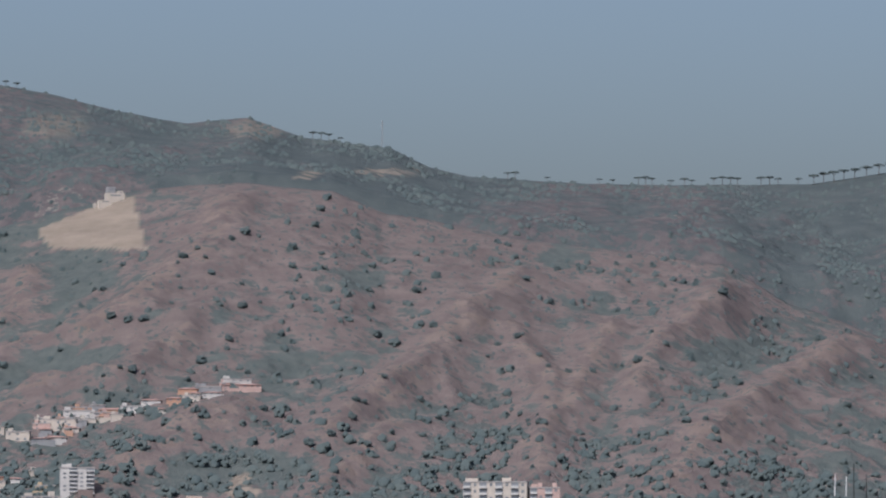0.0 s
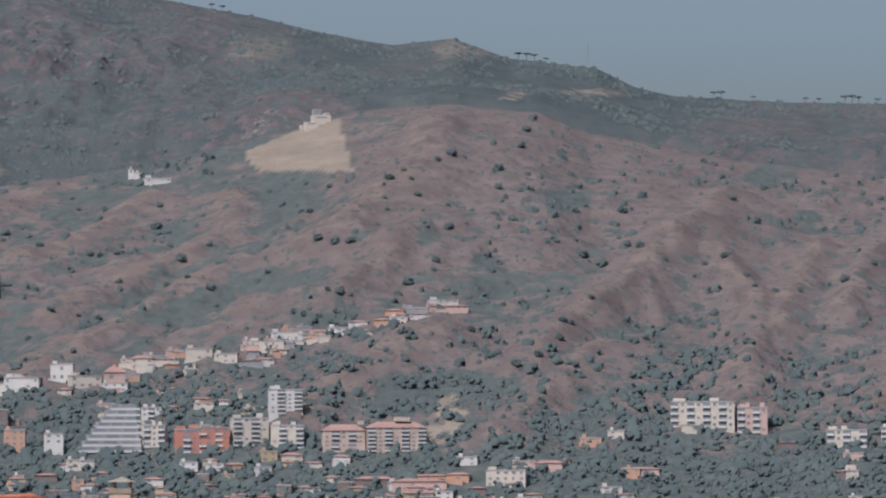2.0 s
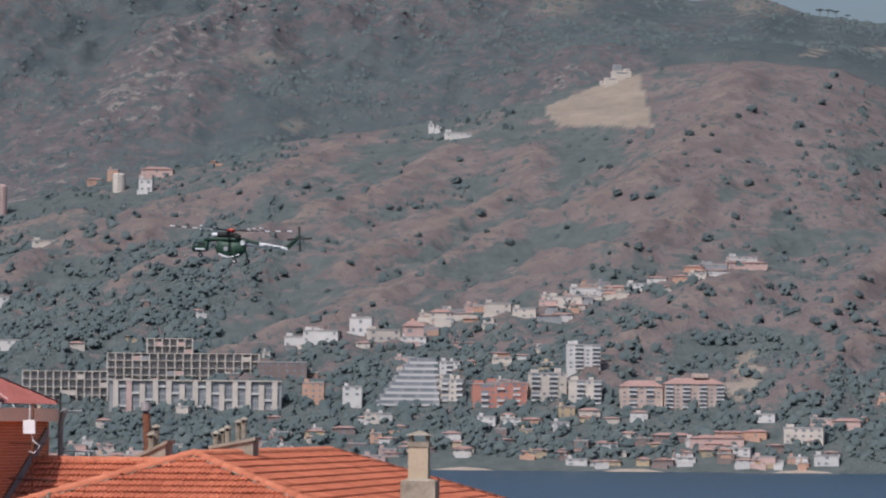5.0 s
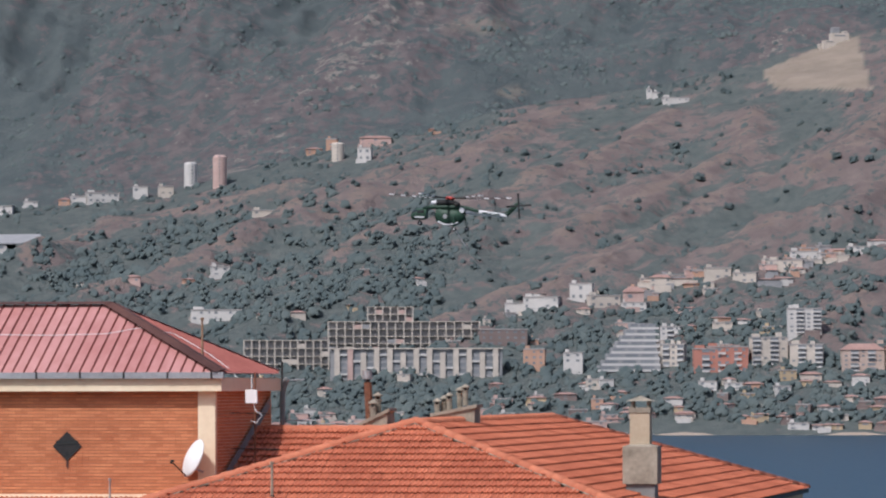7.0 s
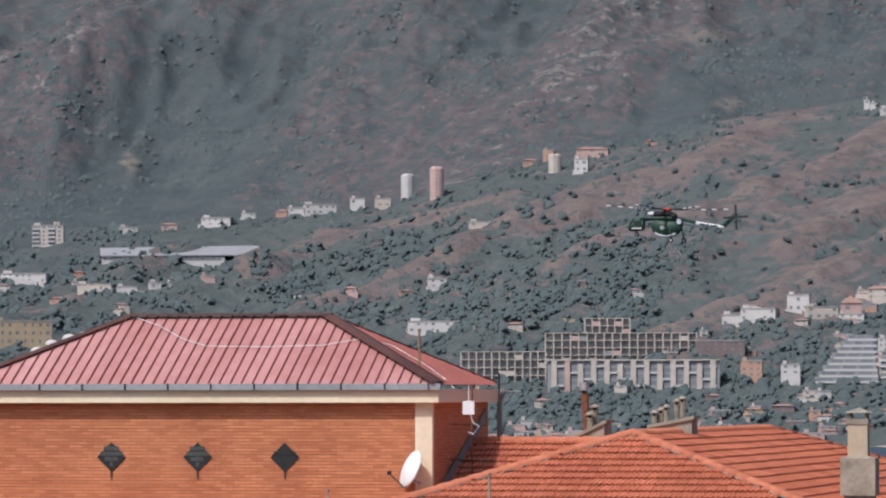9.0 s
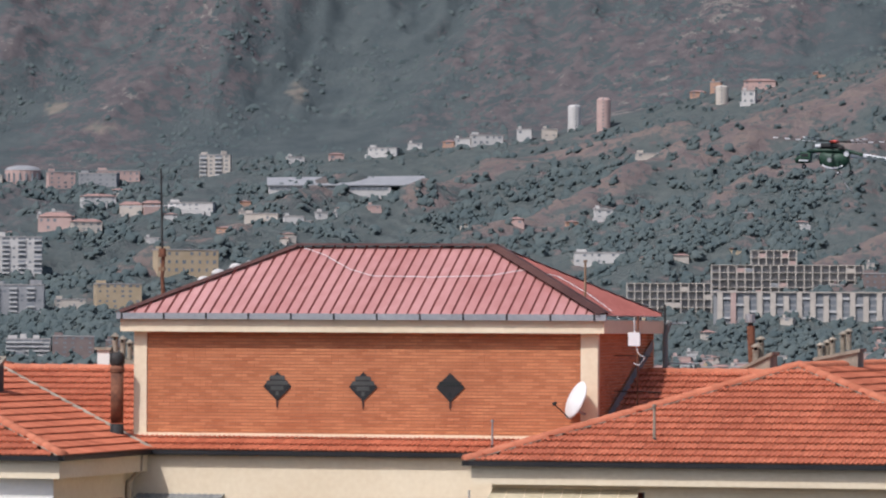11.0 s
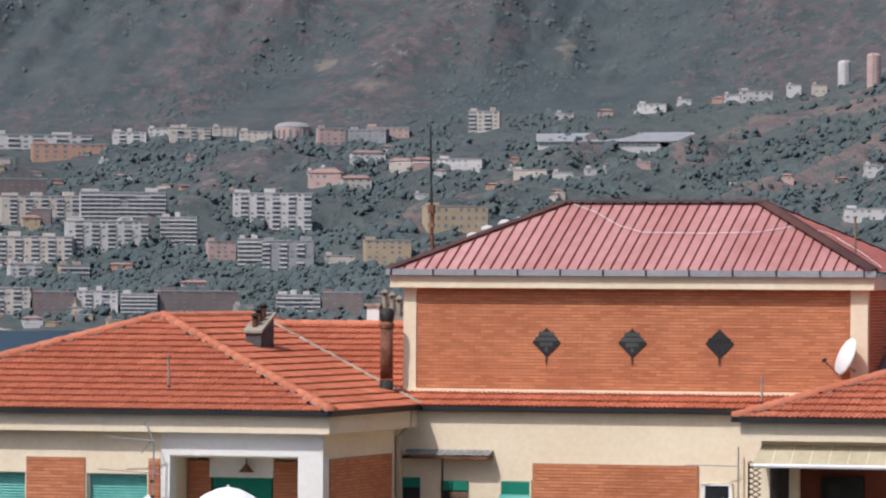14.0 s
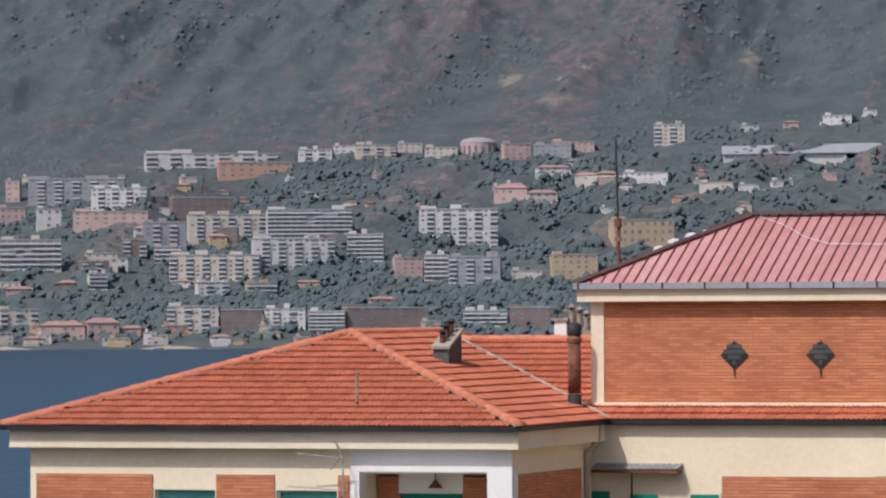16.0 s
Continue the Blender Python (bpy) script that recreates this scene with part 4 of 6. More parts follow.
# second wing: loggia with an awning and an iron lattice
cream_box("wall", RX0 + 0.45, RX1 - 0.4, FW, 30.2, GROUND, FLOOR, "cream", "cream rendered wall")
cream_box("wall", RX0 + 0.45, RX1 - 0.4, 2.4, 30.2, FLOOR, EAVE - 0.1, "cream", "cream rendered wall")
cream_box("wall", RX0 + 0.45, RX0 + 0.62, FW, 2.4, FLOOR, EAVE - 0.1)
cream_box("wall", 11.6, RX1 - 0.4, FW, 2.4, FLOOR, EAVE - 0.1)
cream_box("lintel", RX0 + 0.62, 11.6, FW, 2.4, -3.12, EAVE - 0.1)
# back, sides and door are coloured dark to stand in for interior shade
M["oxblood"] = material("shade_dark_red", (0.16, 0.045, 0.03), (0.24, 0.075, 0.05), 0.85, 8, 1)
cream_box("loggia_back", RX0 + 0.62, 11.6, 2.36, 2.4, FLOOR, -3.12, "oxblood", "loggia back wall, dark red for the shade inside")
cream_box("loggia_side", RX0 + 0.62, RX0 + 0.66, FW + 0.02, 2.36, FLOOR, -3.12, "slate", "loggia side wall darkened for the shade inside")
cream_box("loggia_side", 11.56, 11.6, FW + 0.02, 2.36, FLOOR, -3.12, "slate", "loggia side wall darkened for the shade inside")
cream_box("loggia_jamb", 9.02, 9.2, 0.9, 1.1, FLOOR, -3.12, "cream", "cream loggia post")
rd = part("balcony_door", Geo().box(9.35, 10.2, 2.29, 2.355, FLOOR, -3.75), M["black"], house, "brown balcony door blackened for the loggia shade")
part("door_pane", Geo().box(9.42, 9.75, 2.26, 2.29, -5.6, -3.9), M["darkglass"], rd)
cream_box("balcony_slab", RX0 + 0.1, 11.8, -0.6, FW, FLOOR - 0.16, FLOOR)
M["beige"] = material("beige_awning_cloth", (0.36, 0.31, 0.20), (0.50, 0.44, 0.30), 0.9, 8, 1.5)
aw = part("awning", Geo().slabbed([(8.62, FW - 0.02, -3.07), (8.52, -0.12, -3.42), (11.5, -0.12, -3.42), (11.5, FW - 0.02, -3.07)], 0.015), M["beige"], house, "faded beige awning")
part("roller", Geo().tube([(8.55, -0.1, -3.46), (11.5, -0.1, -3.46)], 0.045, 10), M["canvas"], aw)
for i in range(8):
    part("seam", Geo().slabbed([(8.9 + i * 0.37, FW - 0.03, -3.062), (8.9 + i * 0.37, -0.11, -3.412), (8.91 + i * 0.37, -0.11, -3.412), (8.91 + i * 0.37, FW - 0.03, -3.062)], 0.004), M["cream"], aw)
la = part("lattice", Geo().box(8.30, 8.33, 0.48, 0.52, -6.0, -3.42).box(8.58, 8.61, 0.48, 0.52, -6.0, -3.42), M["black"], house, "black iron lattice screen")
for i in range(24):
    z = -5.95 + i * 0.105
    part("bar", Geo().tube([(8.33, 0.5, z), (8.58, 0.5, z + 0.14)], 0.012, 5), M["black"], la)
    part("bar", Geo().tube([(8.33, 0.5, z + 0.14), (8.58, 0.5, z)], 0.012, 5), M["black"], la)
pot = thing("potted_plant", in_house(8.7, -0.1, FLOOR), "leafy green potted plant on the balcony", "plant")
part("pot", Geo().tube([(0, 0, 0), (0, 0, 0.45)], [0.14, 0.2], 12), M["rust"], pot)
part("stem", Geo().tube([(0, 0, 0.4), (0.02, 0, 0.9)], [0.02, 0.012], 6), M["bark"], pot)
lv = Geo()
_r = random.Random(4)
for i in range(160):
    c = Vector((_r.gauss(0, 0.16), _r.gauss(0, 0.12), 0.78 + _r.gauss(0, 0.14)))
    d = Vector((_r.uniform(-1, 1), _r.uniform(-1, 1), _r.uniform(-0.5, 0.8))).normalized() * 0.09
    e = d.cross(Vector((0, 0, 1))).normalized() * 0.022
    lv.add([c, c + d * 0.5 + e, c + d, c + d * 0.5 - e], [(0, 1, 2, 3)])
M["leaf"] = material("fresh_leaf", (0.05, 0.09, 0.025), (0.11, 0.17, 0.05), 0.6, 20, 5, island=0.6)
part("leaves", lv, M["leaf"], pot, kind="stuff")

# penthouse details
part("lead_flashing", Geo().box(PX0 + 0.1, PX1 - 0.1, PY0 - 0.09, PY0 + 0.02, -2.30, -2.195), M["cream"], pent, "whitish mortar flashing at the wall foot")
_y0, _y1 = PY0 + 0.2, PY1 - 0.3
_zr = lambda y: EAVE + PITCH * (y - RECESS)
part("roof_flashing", Geo().add([(PX1 + 0.03, _y0, _zr(_y0) + 0.02), (PX1 + 0.03, _y0, _zr(_y0) + 0.26), (PX1 + 0.03, _y1, _zr(_y1) + 0.26), (PX1 + 0.03, _y1, _zr(_y1) + 0.02)], [(0, 3, 2, 1)]), M["flashlead"], pent, "grey flashing strip along the roof slope")
for i in range(12):
    x = G0 + 0.1 + i * 0.92
    part("gutter_joint", Geo().box(x, x + 0.03, GY0 - 0.10, GY0 + 0.02, 0.175, 0.315), M["darkgutter"], pent)
part("downpipe", Geo().tube([(PX1 + 0.3, PY1 + 0.2, 0.2), (PX1 + 0.2, PY1 + 0.2, -0.1), (PX1 + 0.2, PY1 + 0.2, -1.0)], 0.06, 8), M["flashlead"], pent, "grey downpipe")


def on_pent(x, z):
    return (x, GY0 + (z - GZ) / _gs, z + 0.06)


cab = Geo().tube([on_pent(2.35, 1.66), on_pent(2.9, 1.5), on_pent(3.6, 1.2), on_pent(4.2, 1.05), on_pent(5.5, 1.03), on_pent(6.7, 1.06), on_pent(7.45, 1.2), (8.0, 8.9, 1.12), (8.8, 8.3, 0.74), (9.5, 7.6, 0.34), (9.62, 7.5, 0.2)], 0.008, 5)
cable = new("roof_cable", cab.mesh("roof_cable", M["dishwhite"]))
cable.matrix_world = HOUSE
tagged(cable, "thin white cable lying across the red metal roof", "cable")


def bare_post(name, x, y, z0, z1, r, mat, label):
    t = thing(name, in_house(x, y, z0), label, "post")
    part("pole", Geo().tube([(0, 0, 0), (0, 0, z1 - z0)], [r, r * 0.85], 8), M[mat], t)
    part("cap", Geo().tube([(0, 0, z1 - z0 - 0.03), (0, 0, z1 - z0 + 0.02)], r * 1.5, 8), M[mat], t)
    part("foot", Geo().tube([(0, 0, -0.02), (0, 0, 0.06)], [r * 2.4, r * 1.3], 8), M["soot"], t)
    return t


bare_post("roof_post", 8.78, 8.0, 0.62, 1.43, 0.028, "wood", "weathered wooden post on the metal roof")
bare_post("vent_pipe", -3.87, 1.2, -2.14, -1.50, 0.026, "concrete", "thin pale vent pipe on the tile roof")
bare_post("vent_pipe", 11.62, 1.2, -2.15, -1.46, 0.03, "concrete", "thin pale vent pipe on the tile roof")
bare_post("vent_pipe", 7.22, 6.25, -2.43, -1.88, 0.022, "steel", "thin grey vent pipe beside the brick wall")


def yagi(parent, a, b, n, span, mat="steel"):
    """An aerial's boom from a to b with n cross rods."""
    a, b = Vector(a), Vector(b)
    boom = part("boom", Geo().tube([a, b], 0.011, 5), M[mat], parent)
    d = (b - a).normalized()
    s = Vector((-d.y, d.x, 0)) if abs(d.z) < 0.9 else Vector((1, 0, 0))
    s = (s + Vector((0, 0, 0.5))).normalized()
    for i in range(n):
        p = a + (b - a) * (i + 0.5) / n
        part("rod", Geo().tube([p - s * span / 2, p + s * span / 2], 0.005, 4), M[mat], boom)


an = thing("aerial", in_house(-3.78, 0.02, -5.4), "tall thin television aerial on the balcony corner", "antenna")
part("mast", Geo().tube([(0, 0, -0.6), (0.03, 0, 2.2)], 0.018, 6), M["steel"], an)
yagi(an, (0.06, 0, 2.22), (-0.92, -0.1, 2.32), 10, 0.06)
part("reflector", Geo().tube([(-0.15, 0, 2.6), (0.0, 0, 2.25), (-0.24, 0, 1.98)], 0.016, 5), M["steel"], an)
yagi(an, (0.2, 0, 1.58), (-1.1, -0.15, 1.66), 12, 0.05)
for i in range(5):
    part("clamp", Geo().box(-0.03, 0.035, -0.03, 0.03, 0.2 + i * 0.3, 0.25 + i * 0.3), M["black"], an)


def dish(name, m, r, label, logo):
    t = thing(name, m, label, "satellite dish")
    g = Geo()
    R, S = 7, 24
    for j in range(R + 1):
        q = j / R
        for k in range(S):
            a = 2 * math.pi * k / S
            g.v.append((r * q * math.cos(a) * 0.92, 0.26 * r * (q * q - 1), r * q * math.sin(a)))
    for j in range(R):
        for k in range(S):
            g.f.append((j * S + k, j * S + (k + 1) % S, (j + 1) * S + (k + 1) % S, (j + 1) * S + k))
    bowl = part("reflector", g, M["dishwhite"], t, "white dish face", True)
    sol = bowl.modifiers.new("thickness", "SOLIDIFY")
    sol.thickness = 0.015
    part("feed_arm", Geo().tube([(0, 0.0, -r * 0.98), (0, -r * 1.05, -r * 0.62)], 0.012, 6), M["soot"], t)
    part("feed_head", Geo().tube([(0, -r * 1.1, -r * 0.66), (0, -r * 0.98, -r * 0.52)], 0.035, 8), M["soot"], t)
    part("bracket", Geo().box(-0.04, 0.04, -0.2 * r, 0.3, -r * 0.5, -r * 0.4), M["steel"], t)
    if logo:
        part("mark", Geo().box(-0.10, 0.06, -0.26 * r - 0.004, -0.26 * r + 0.004, 0.02, 0.07), M["ridge"], t, "small faded orange mark")
    return t


# its bowl opens towards -y of its own axes
dish("satellite_dish", in_house(8.95, 6.36, -1.45, -22, 0, -52), 0.41, "white satellite dish on the penthouse corner", False)
dish("satellite_dish", in_house(-4.05, 0.12, -4.64, -26, 0, -48), 0.42, "white satellite dish with a small orange mark", True)

mast = thing("lightning_mast", in_house(-0.27, 7.55, 0.58), "tall rusty rod mast on the metal roof corner", "mast")
part("lower_pole", Geo().tube([(0.03, 0, 0), (0.0, 0, 0.5), (0.02, 0, 0.95)], [0.05, 0.04, 0.045], 8), M["rust"], mast)
part("clamp", Geo().tube([(0.0, 0, 0.92), (0.0, 0, 1.1)], [0.09, 0.07], 8), M["rust"], mast)
part("clamp", Geo().box(-0.07, 0.06, -0.05, 0.05, 0.62, 0.70), M["wood"], mast)
part("rod", Geo().tube([(0.0, 0, 1.05), (-0.04, 0, 2.8)], [0.026, 0.017], 6), M["soot"], mast)
part("crossbar", Geo().tube([(-0.9, 0, 1.98), (0.4, 0.05, 2.0)], 0.009, 5), M["steel"], mast)

box = thing("junction_box", in_house(9.94, 7.45, -0.33), "small white plastic box hanging on a cable", "box")
part("case", Geo().box(-0.12, 0.12, -0.05, 0.05, 0.0, 0.28), M["canvas"], box)
part("cable", Geo().tube([(0, 0, 0.28), (0, 0, 0.55)], 0.012, 5), M["dishwhite"], box)
part("cable", Geo().tube([(0.04, 0, 0.0), (0.08, 0, -0.15), (0.22, 0, -0.25), (0.1, 0, -0.4), (-0.02, 0, -0.36)], 0.012, 5), M["dishwhite"], box)
m2 = thing("aerial", in_house(9.9, 8.0, -1.75), "rusty aerial mast beside the penthouse flank", "antenna")
part("mast", Geo().tube([(0, 0, 0), (0, 0, 2.05)], 0.02, 6), M["rust"], m2)
yagi(m2, (0.3, 0, 1.2), (-0.5, 0, 1.22), 6, 0.1, "soot")
yagi(m2, (0.5, 0, 0.46), (-0.5, 0, 0.48), 6, 0.1, "soot")
m3 = thing("aerial", in_house(9.42, 13.3, -1.4), "dark aerial mast behind the penthouse", "antenna")
part("mast", Geo().tube([(0, 0, 0), (0, 0, 1.95)], 0.025, 6), M["soot"], m3)
yagi(m3, (0, 0, 1.55), (0.55, -0.3, 1.56), 6, 0.12)
yagi(m3, (0, 0, 0.68), (0.9, -0.3, 0.68), 10, 0.14)
m4 = thing("aerial", in_house(6.83, RW - 0.16, -5.9), "grey television aerial fixed to the cream wall", "antenna")
part("mast", Geo().tube([(0, 0, 0), (0, 0, 2.6)], 0.02, 6), M["steel"], m4)
part("bracket", Geo().box(-0.02, 0.02, 0, 0.16, 1.5, 1.54), M["steel"], m4)
yagi(m4, (0.02, 0, 2.2), (-1.05, -0.2, 2.22), 3, 0.05)
yagi(m4, (0.05, 0, 1.36), (-0.85, -0.25, 1.38), 9, 0.1)
for k in range(6):
    a = -0.7 + k * 0.28
    part("reflector_rod", Geo().tube([(-0.1, -0.03, 1.36), (-0.1 - 0.28 * math.cos(a) * (1 if k % 2 else 0.5), -0.03, 1.36 + 0.3 * math.sin(a))], 0.008, 4), M["steel"], m4)


def pots(parent, places, r=0.06, h=0.32, mat="concrete"):
    for x, y, z in places:
        p = part("chimney_pot", Geo().tube([(x, y, z - 0.16), (x, y, z + h * 0.45), (x, y, z + h * 0.46), (x, y, z + h * 0.54)], [r, r, r * 1.2, r * 1.2], 10), M["concrete" if mat != "soot" else "rust"], parent, "clay chimney pot")
        part("flue_neck", Geo().tube([(x, y, z + h * 0.5), (x, y, z + h * 0.78)], r * 0.62, 8), M["soot"], p, "sooty opening")
        part("hood", Geo().tube([(x, y, z + h * 0.74), (x, y, z + h * 0.80), (x, y, z + h)], [r * 1.55, r * 1.6, r * 0.2], 10), M[mat], p)
        for k in range(4):
            a = math.pi * (k + 0.5) / 2
            part("leg", Geo().box(x + r * 0.9 * math.cos(a) - 0.01, x + r * 0.9 * math.cos(a) + 0.01, y + r * 0.9 * math.sin(a) - 0.01, y + r * 0.9 * math.sin(a) + 0.01, z + h * 0.5, z + h * 0.78), M[mat], p)


def lean_chimney(x0, x1, y0, y1, z0, zl, zr, label):
    """A chimney with a sloping concrete top."""
    c = thing("chimney", in_house((x0 + x1) / 2, y0, z0), label, "chimney")
    w, d, a, b = (x1 - x0) / 2, y1 - y0, zl - z0, zr - z0
    part("shaft", Geo().add([(-w, 0, 0), (w, 0, 0), (w, d, 0), (-w, d, 0), (-w, 0, a), (w, 0, b), (w, d, b), (-w, d, a)], [(0, 1, 5, 4), (1, 2, 6, 5), (2, 3, 7, 6), (3, 0, 4, 7), (4, 5, 6, 7)]), M["slate"] if zl < -0.85 else M["concrete"], c, "stained stack")
    e = 0.05
    part("top_slab", Geo().slabbed([(-w - e, -e, a + 0.03), (w + e, -e, b + 0.05), (w + e, d + e, b + 0.05), (-w - e, d + e, a + 0.03)], 0.07), M["concrete"], c, "sloping concrete slab")
    return c


c1 = thing("chimney", in_house(-3.63, 5.75, -1.45), "grey chimney with a sloping slab and three sooty pots", "chimney")
_w, _d, _a, _b = 0.17, 0.85, 0.42, 0.76
part("shaft", Geo().add([(-_w, 0, -0.5), (_w, 0, -0.5), (_w, _d, -0.5), (-_w, _d, -0.5), (-_w, 0, _a), (_w, 0, _a), (_w, _d, _b), (-_w, _d, _b)], [(0, 1, 5, 4), (1, 2, 6, 5), (2, 3, 7, 6), (3, 0, 4, 7), (4, 5, 6, 7)]), M["slate"], c1, "sooty grey stack")
part("top_slab", Geo().slabbed([(-_w - 0.04, -0.05, _a + 0.03), (_w + 0.04, -0.05, _a + 0.03), (_w + 0.04, _d + 0.05, _b + 0.07), (-_w - 0.04, _d + 0.05, _b + 0.07)], 0.06), M["concrete"], c1, "sloping pale concrete slab")
pots(c1, [(-0.02, 0.16, 0.52), (-0.01, 0.40, 0.64), (0.0, 0.64, 0.74)], 0.06, 0.30, "soot")
c2 = lean_chimney(11.55, 12.15, 11.0, 11.9, -1.3, -0.82, -0.50, "concrete chimney with a leaning metal flue")
pots(c2, [(-0.02, 0.1, 0.70), (0.05, 0.3, 0.86)], 0.07, 0.33)
part("flue", Geo().tube([(-0.12, 0.3, 0.4), (-0.17, 0.3, 1.4)], 0.085, 10), M["rust"], c2)
part("flue_cap", Geo().tube([(-0.18, 0.3, 1.47), (-0.18, 0.3, 1.66)], 0.11, 12), M["steel"], c2)
part("flue_neck", Geo().tube([(-0.175, 0.3, 1.36), (-0.175, 0.3, 1.5)], 0.06, 10), M["soot"], c2)
c3 = lean_chimney(13.1, 14.0, 11.2, 12.0, -1.1, -0.60, -0.42, "pale concrete chimney with a row of five pots")
pots(c3, [(-0.40, 0.3, 0.56), (-0.27, 0.4, 0.62), (-0.14, 0.3, 0.68), (0.06, 0.45, 0.8), (0.2, 0.35, 0.86)], 0.06, 0.30)
c4 = thing("chimney", in_house(-2.45, 11.3, -0.9), "whitewashed chimney block with four metal-capped pots", "chimney")
part("shaft", Geo().box(-0.44, -0.16, 0, 0.6, -0.2, 0.40), M["whitewash"], c4, "white rendered stack")
part("top_slab", Geo().box(-0.49, -0.11, -0.05, 0.65, 0.40, 0.46), M["concrete"], c4)
part("low_stack", Geo().add([(-0.158, 0, -0.2), (0.5, 0, -0.2), (0.5, 0.6, -0.2), (-0.158, 0.6, -0.2), (-0.158, 0, 0.30), (0.5, 0, 0.12), (0.5, 0.6, 0.12), (-0.158, 0.6, 0.30)], [(0, 1, 5, 4), (1, 2, 6, 5), (2, 3, 7, 6), (3, 0, 4, 7), (4, 5, 6, 7)]), M["concrete"], c4, "low sloping stack")
pots(c4, [(-0.06, 0.1, 0.42), (0.10, 0.15, 0.36), (0.24, 0.2, 0.28), (0.38, 0.25, 0.22)], 0.06, 0.36)

sp = thing("stove_pipe", in_house(-0.86, 6.3, -2.42), "rusty brown stove pipe with a sooty foot", "stove pipe")
part("pipe", Geo().tube([(0, 0, 0.42), (0, 0, 1.5)], 0.135, 16), M["rust"], sp, "rust-streaked pipe", True)
part("foot", Geo().tube([(0, 0, -0.22), (0, 0, 0.40)], 0.145, 16), M["soot"], sp, "soot-black foot", True)
part("collar", Geo().tube([(0, 0, 1.48), (0, 0, 1.56), (0, 0, 1.62)], [0.15, 0.16, 0.13], 16), M["rust"], sp)
part("cowl", Geo().tube([(0, 0, 1.58), (0, 0, 1.66), (0, 0, 1.82), (0, 0, 1.90)], [0.11, 0.15, 0.16, 0.10], 16), M["soot"], sp, "sooty round cowl", True)

c5 = thing("chimney", in_house(18.21, 5.8, -2.7), "tall weathered concrete chimney with a hooded top", "chimney")
part("plinth", Geo().box(-0.28, 0.30, 0.02, 0.6, 0, 0.75), M["flashlead"], c5, "grey painted plinth")
part("shaft", Geo().box(-0.34, 0.36, -0.04, 0.66, 0.75, 1.5), M["concrete"], c5, "stained concrete stack")
part("shoulder", Geo().add([(-0.34, -0.04, 1.5), (0.36, -0.04, 1.5), (0.36, 0.66, 1.5), (-0.34, 0.66, 1.5), (-0.22, 0.08, 1.54), (0.2, 0.08, 1.54), (0.2, 0.54, 1.54), (-0.22, 0.54, 1.54)], [(0, 1, 5, 4), (1, 2, 6, 5), (2, 3, 7, 6), (3, 0, 4, 7), (4, 5, 6, 7)]), M["concrete"], c5)
part("flue", Geo().box(-0.21, 0.19, 0.1, 0.52, 1.54, 2.22), M["buff"], c5, "buff rendered flue")
part("collar", Geo().box(-0.23, 0.21, 0.08, 0.54, 2.18, 2.28), M["concrete"], c5)
for _x in (-0.19, 0.13):
    for _y in (0.12, 0.44):
        part("hood_leg", Geo().box(_x, _x + 0.05, _y, _y + 0.05, 2.28, 2.42), M["concrete"], c5)
part("hood", Geo().add([(-0.27, 0.04, 2.41), (0.25, 0.04, 2.41), (0.25, 0.58, 2.41), (-0.27, 0.58, 2.41), (-0.01, 0.31, 2.52)], [(0, 1, 4), (1, 2, 4), (2, 3, 4), (3, 0, 4), (3, 2, 1, 0)]), M["concrete"], c5, "low pyramid hood")


wire = new("wall_cable", Geo().tube([(-10.6, FW - 0.05, -5.32), (-9.4, FW - 0.05, -5.36), (-8.1, FW - 0.05, -5.26), (-6.6, FW - 0.05, -5.27), (-6.0, FW - 0.05, -5.31), (-5.3, FW - 0.05, -5.25), (-4.4, FW - 0.05, -5.26)], 0.011, 5).mesh("wall_cable", M["dishwhite"]))
wire.matrix_world = HOUSE
tagged(wire, "pale cable sagging along the brick wall", "cable")
for _k, (_x, _w, _h, _mat, _lab) in enumerate(((-2.75, 0.5, 0.72, "wood", "brown wooden cabinet on the balcony"), (-1.95, 0.42, 0.85, "black", "black box on the balcony"))):
    cb = thing("balcony_cabinet", in_house(_x, 0.1, FLOOR), _lab, "cabinet")
    part("body", Geo().box(-_w / 2, _w / 2, 0, 0.35, 0.05, _h), M[_mat], cb)
    part("top", Geo().box(-_w / 2 - 0.02, _w / 2 + 0.02, -0.02, 0.37, _h, _h + 0.03), M[_mat], cb)
    part("foot", Geo().box(-_w / 2 + 0.03, _w / 2 - 0.03, 0.03, 0.32, 0, 0.05), M["black"], cb)
ch = thing("garden_chair", in_house(-3.1, -0.2, FLOOR), "dark green plastic garden chair on the balcony", "chair")
part("seat", Geo().box(-0.22, 0.22, -0.2, 0.22, 0.42, 0.45), M["awning"], ch)
part("backrest", Geo().add([(-0.22, 0.2, 0.45), (0.22, 0.2, 0.45), (0.24, 0.3, 0.95), (-0.24, 0.3, 0.95), (-0.22, 0.23, 0.45), (0.22, 0.23, 0.45), (0.24, 0.33, 0.95), (-0.24, 0.33, 0.95)], [(0, 1, 2, 3), (7, 6, 5, 4), (2, 6, 7, 3), (0, 3, 7, 4), (1, 5, 6, 2)]), M["awning"], ch)
for _x in (-0.19, 0.19):
    for _y in (-0.17, 0.19):
        part("leg", Geo().tube([(_x, _y, 0.43), (_x * 1.12, _y * 1.12, 0)], 0.02, 6), M["awning"], ch)

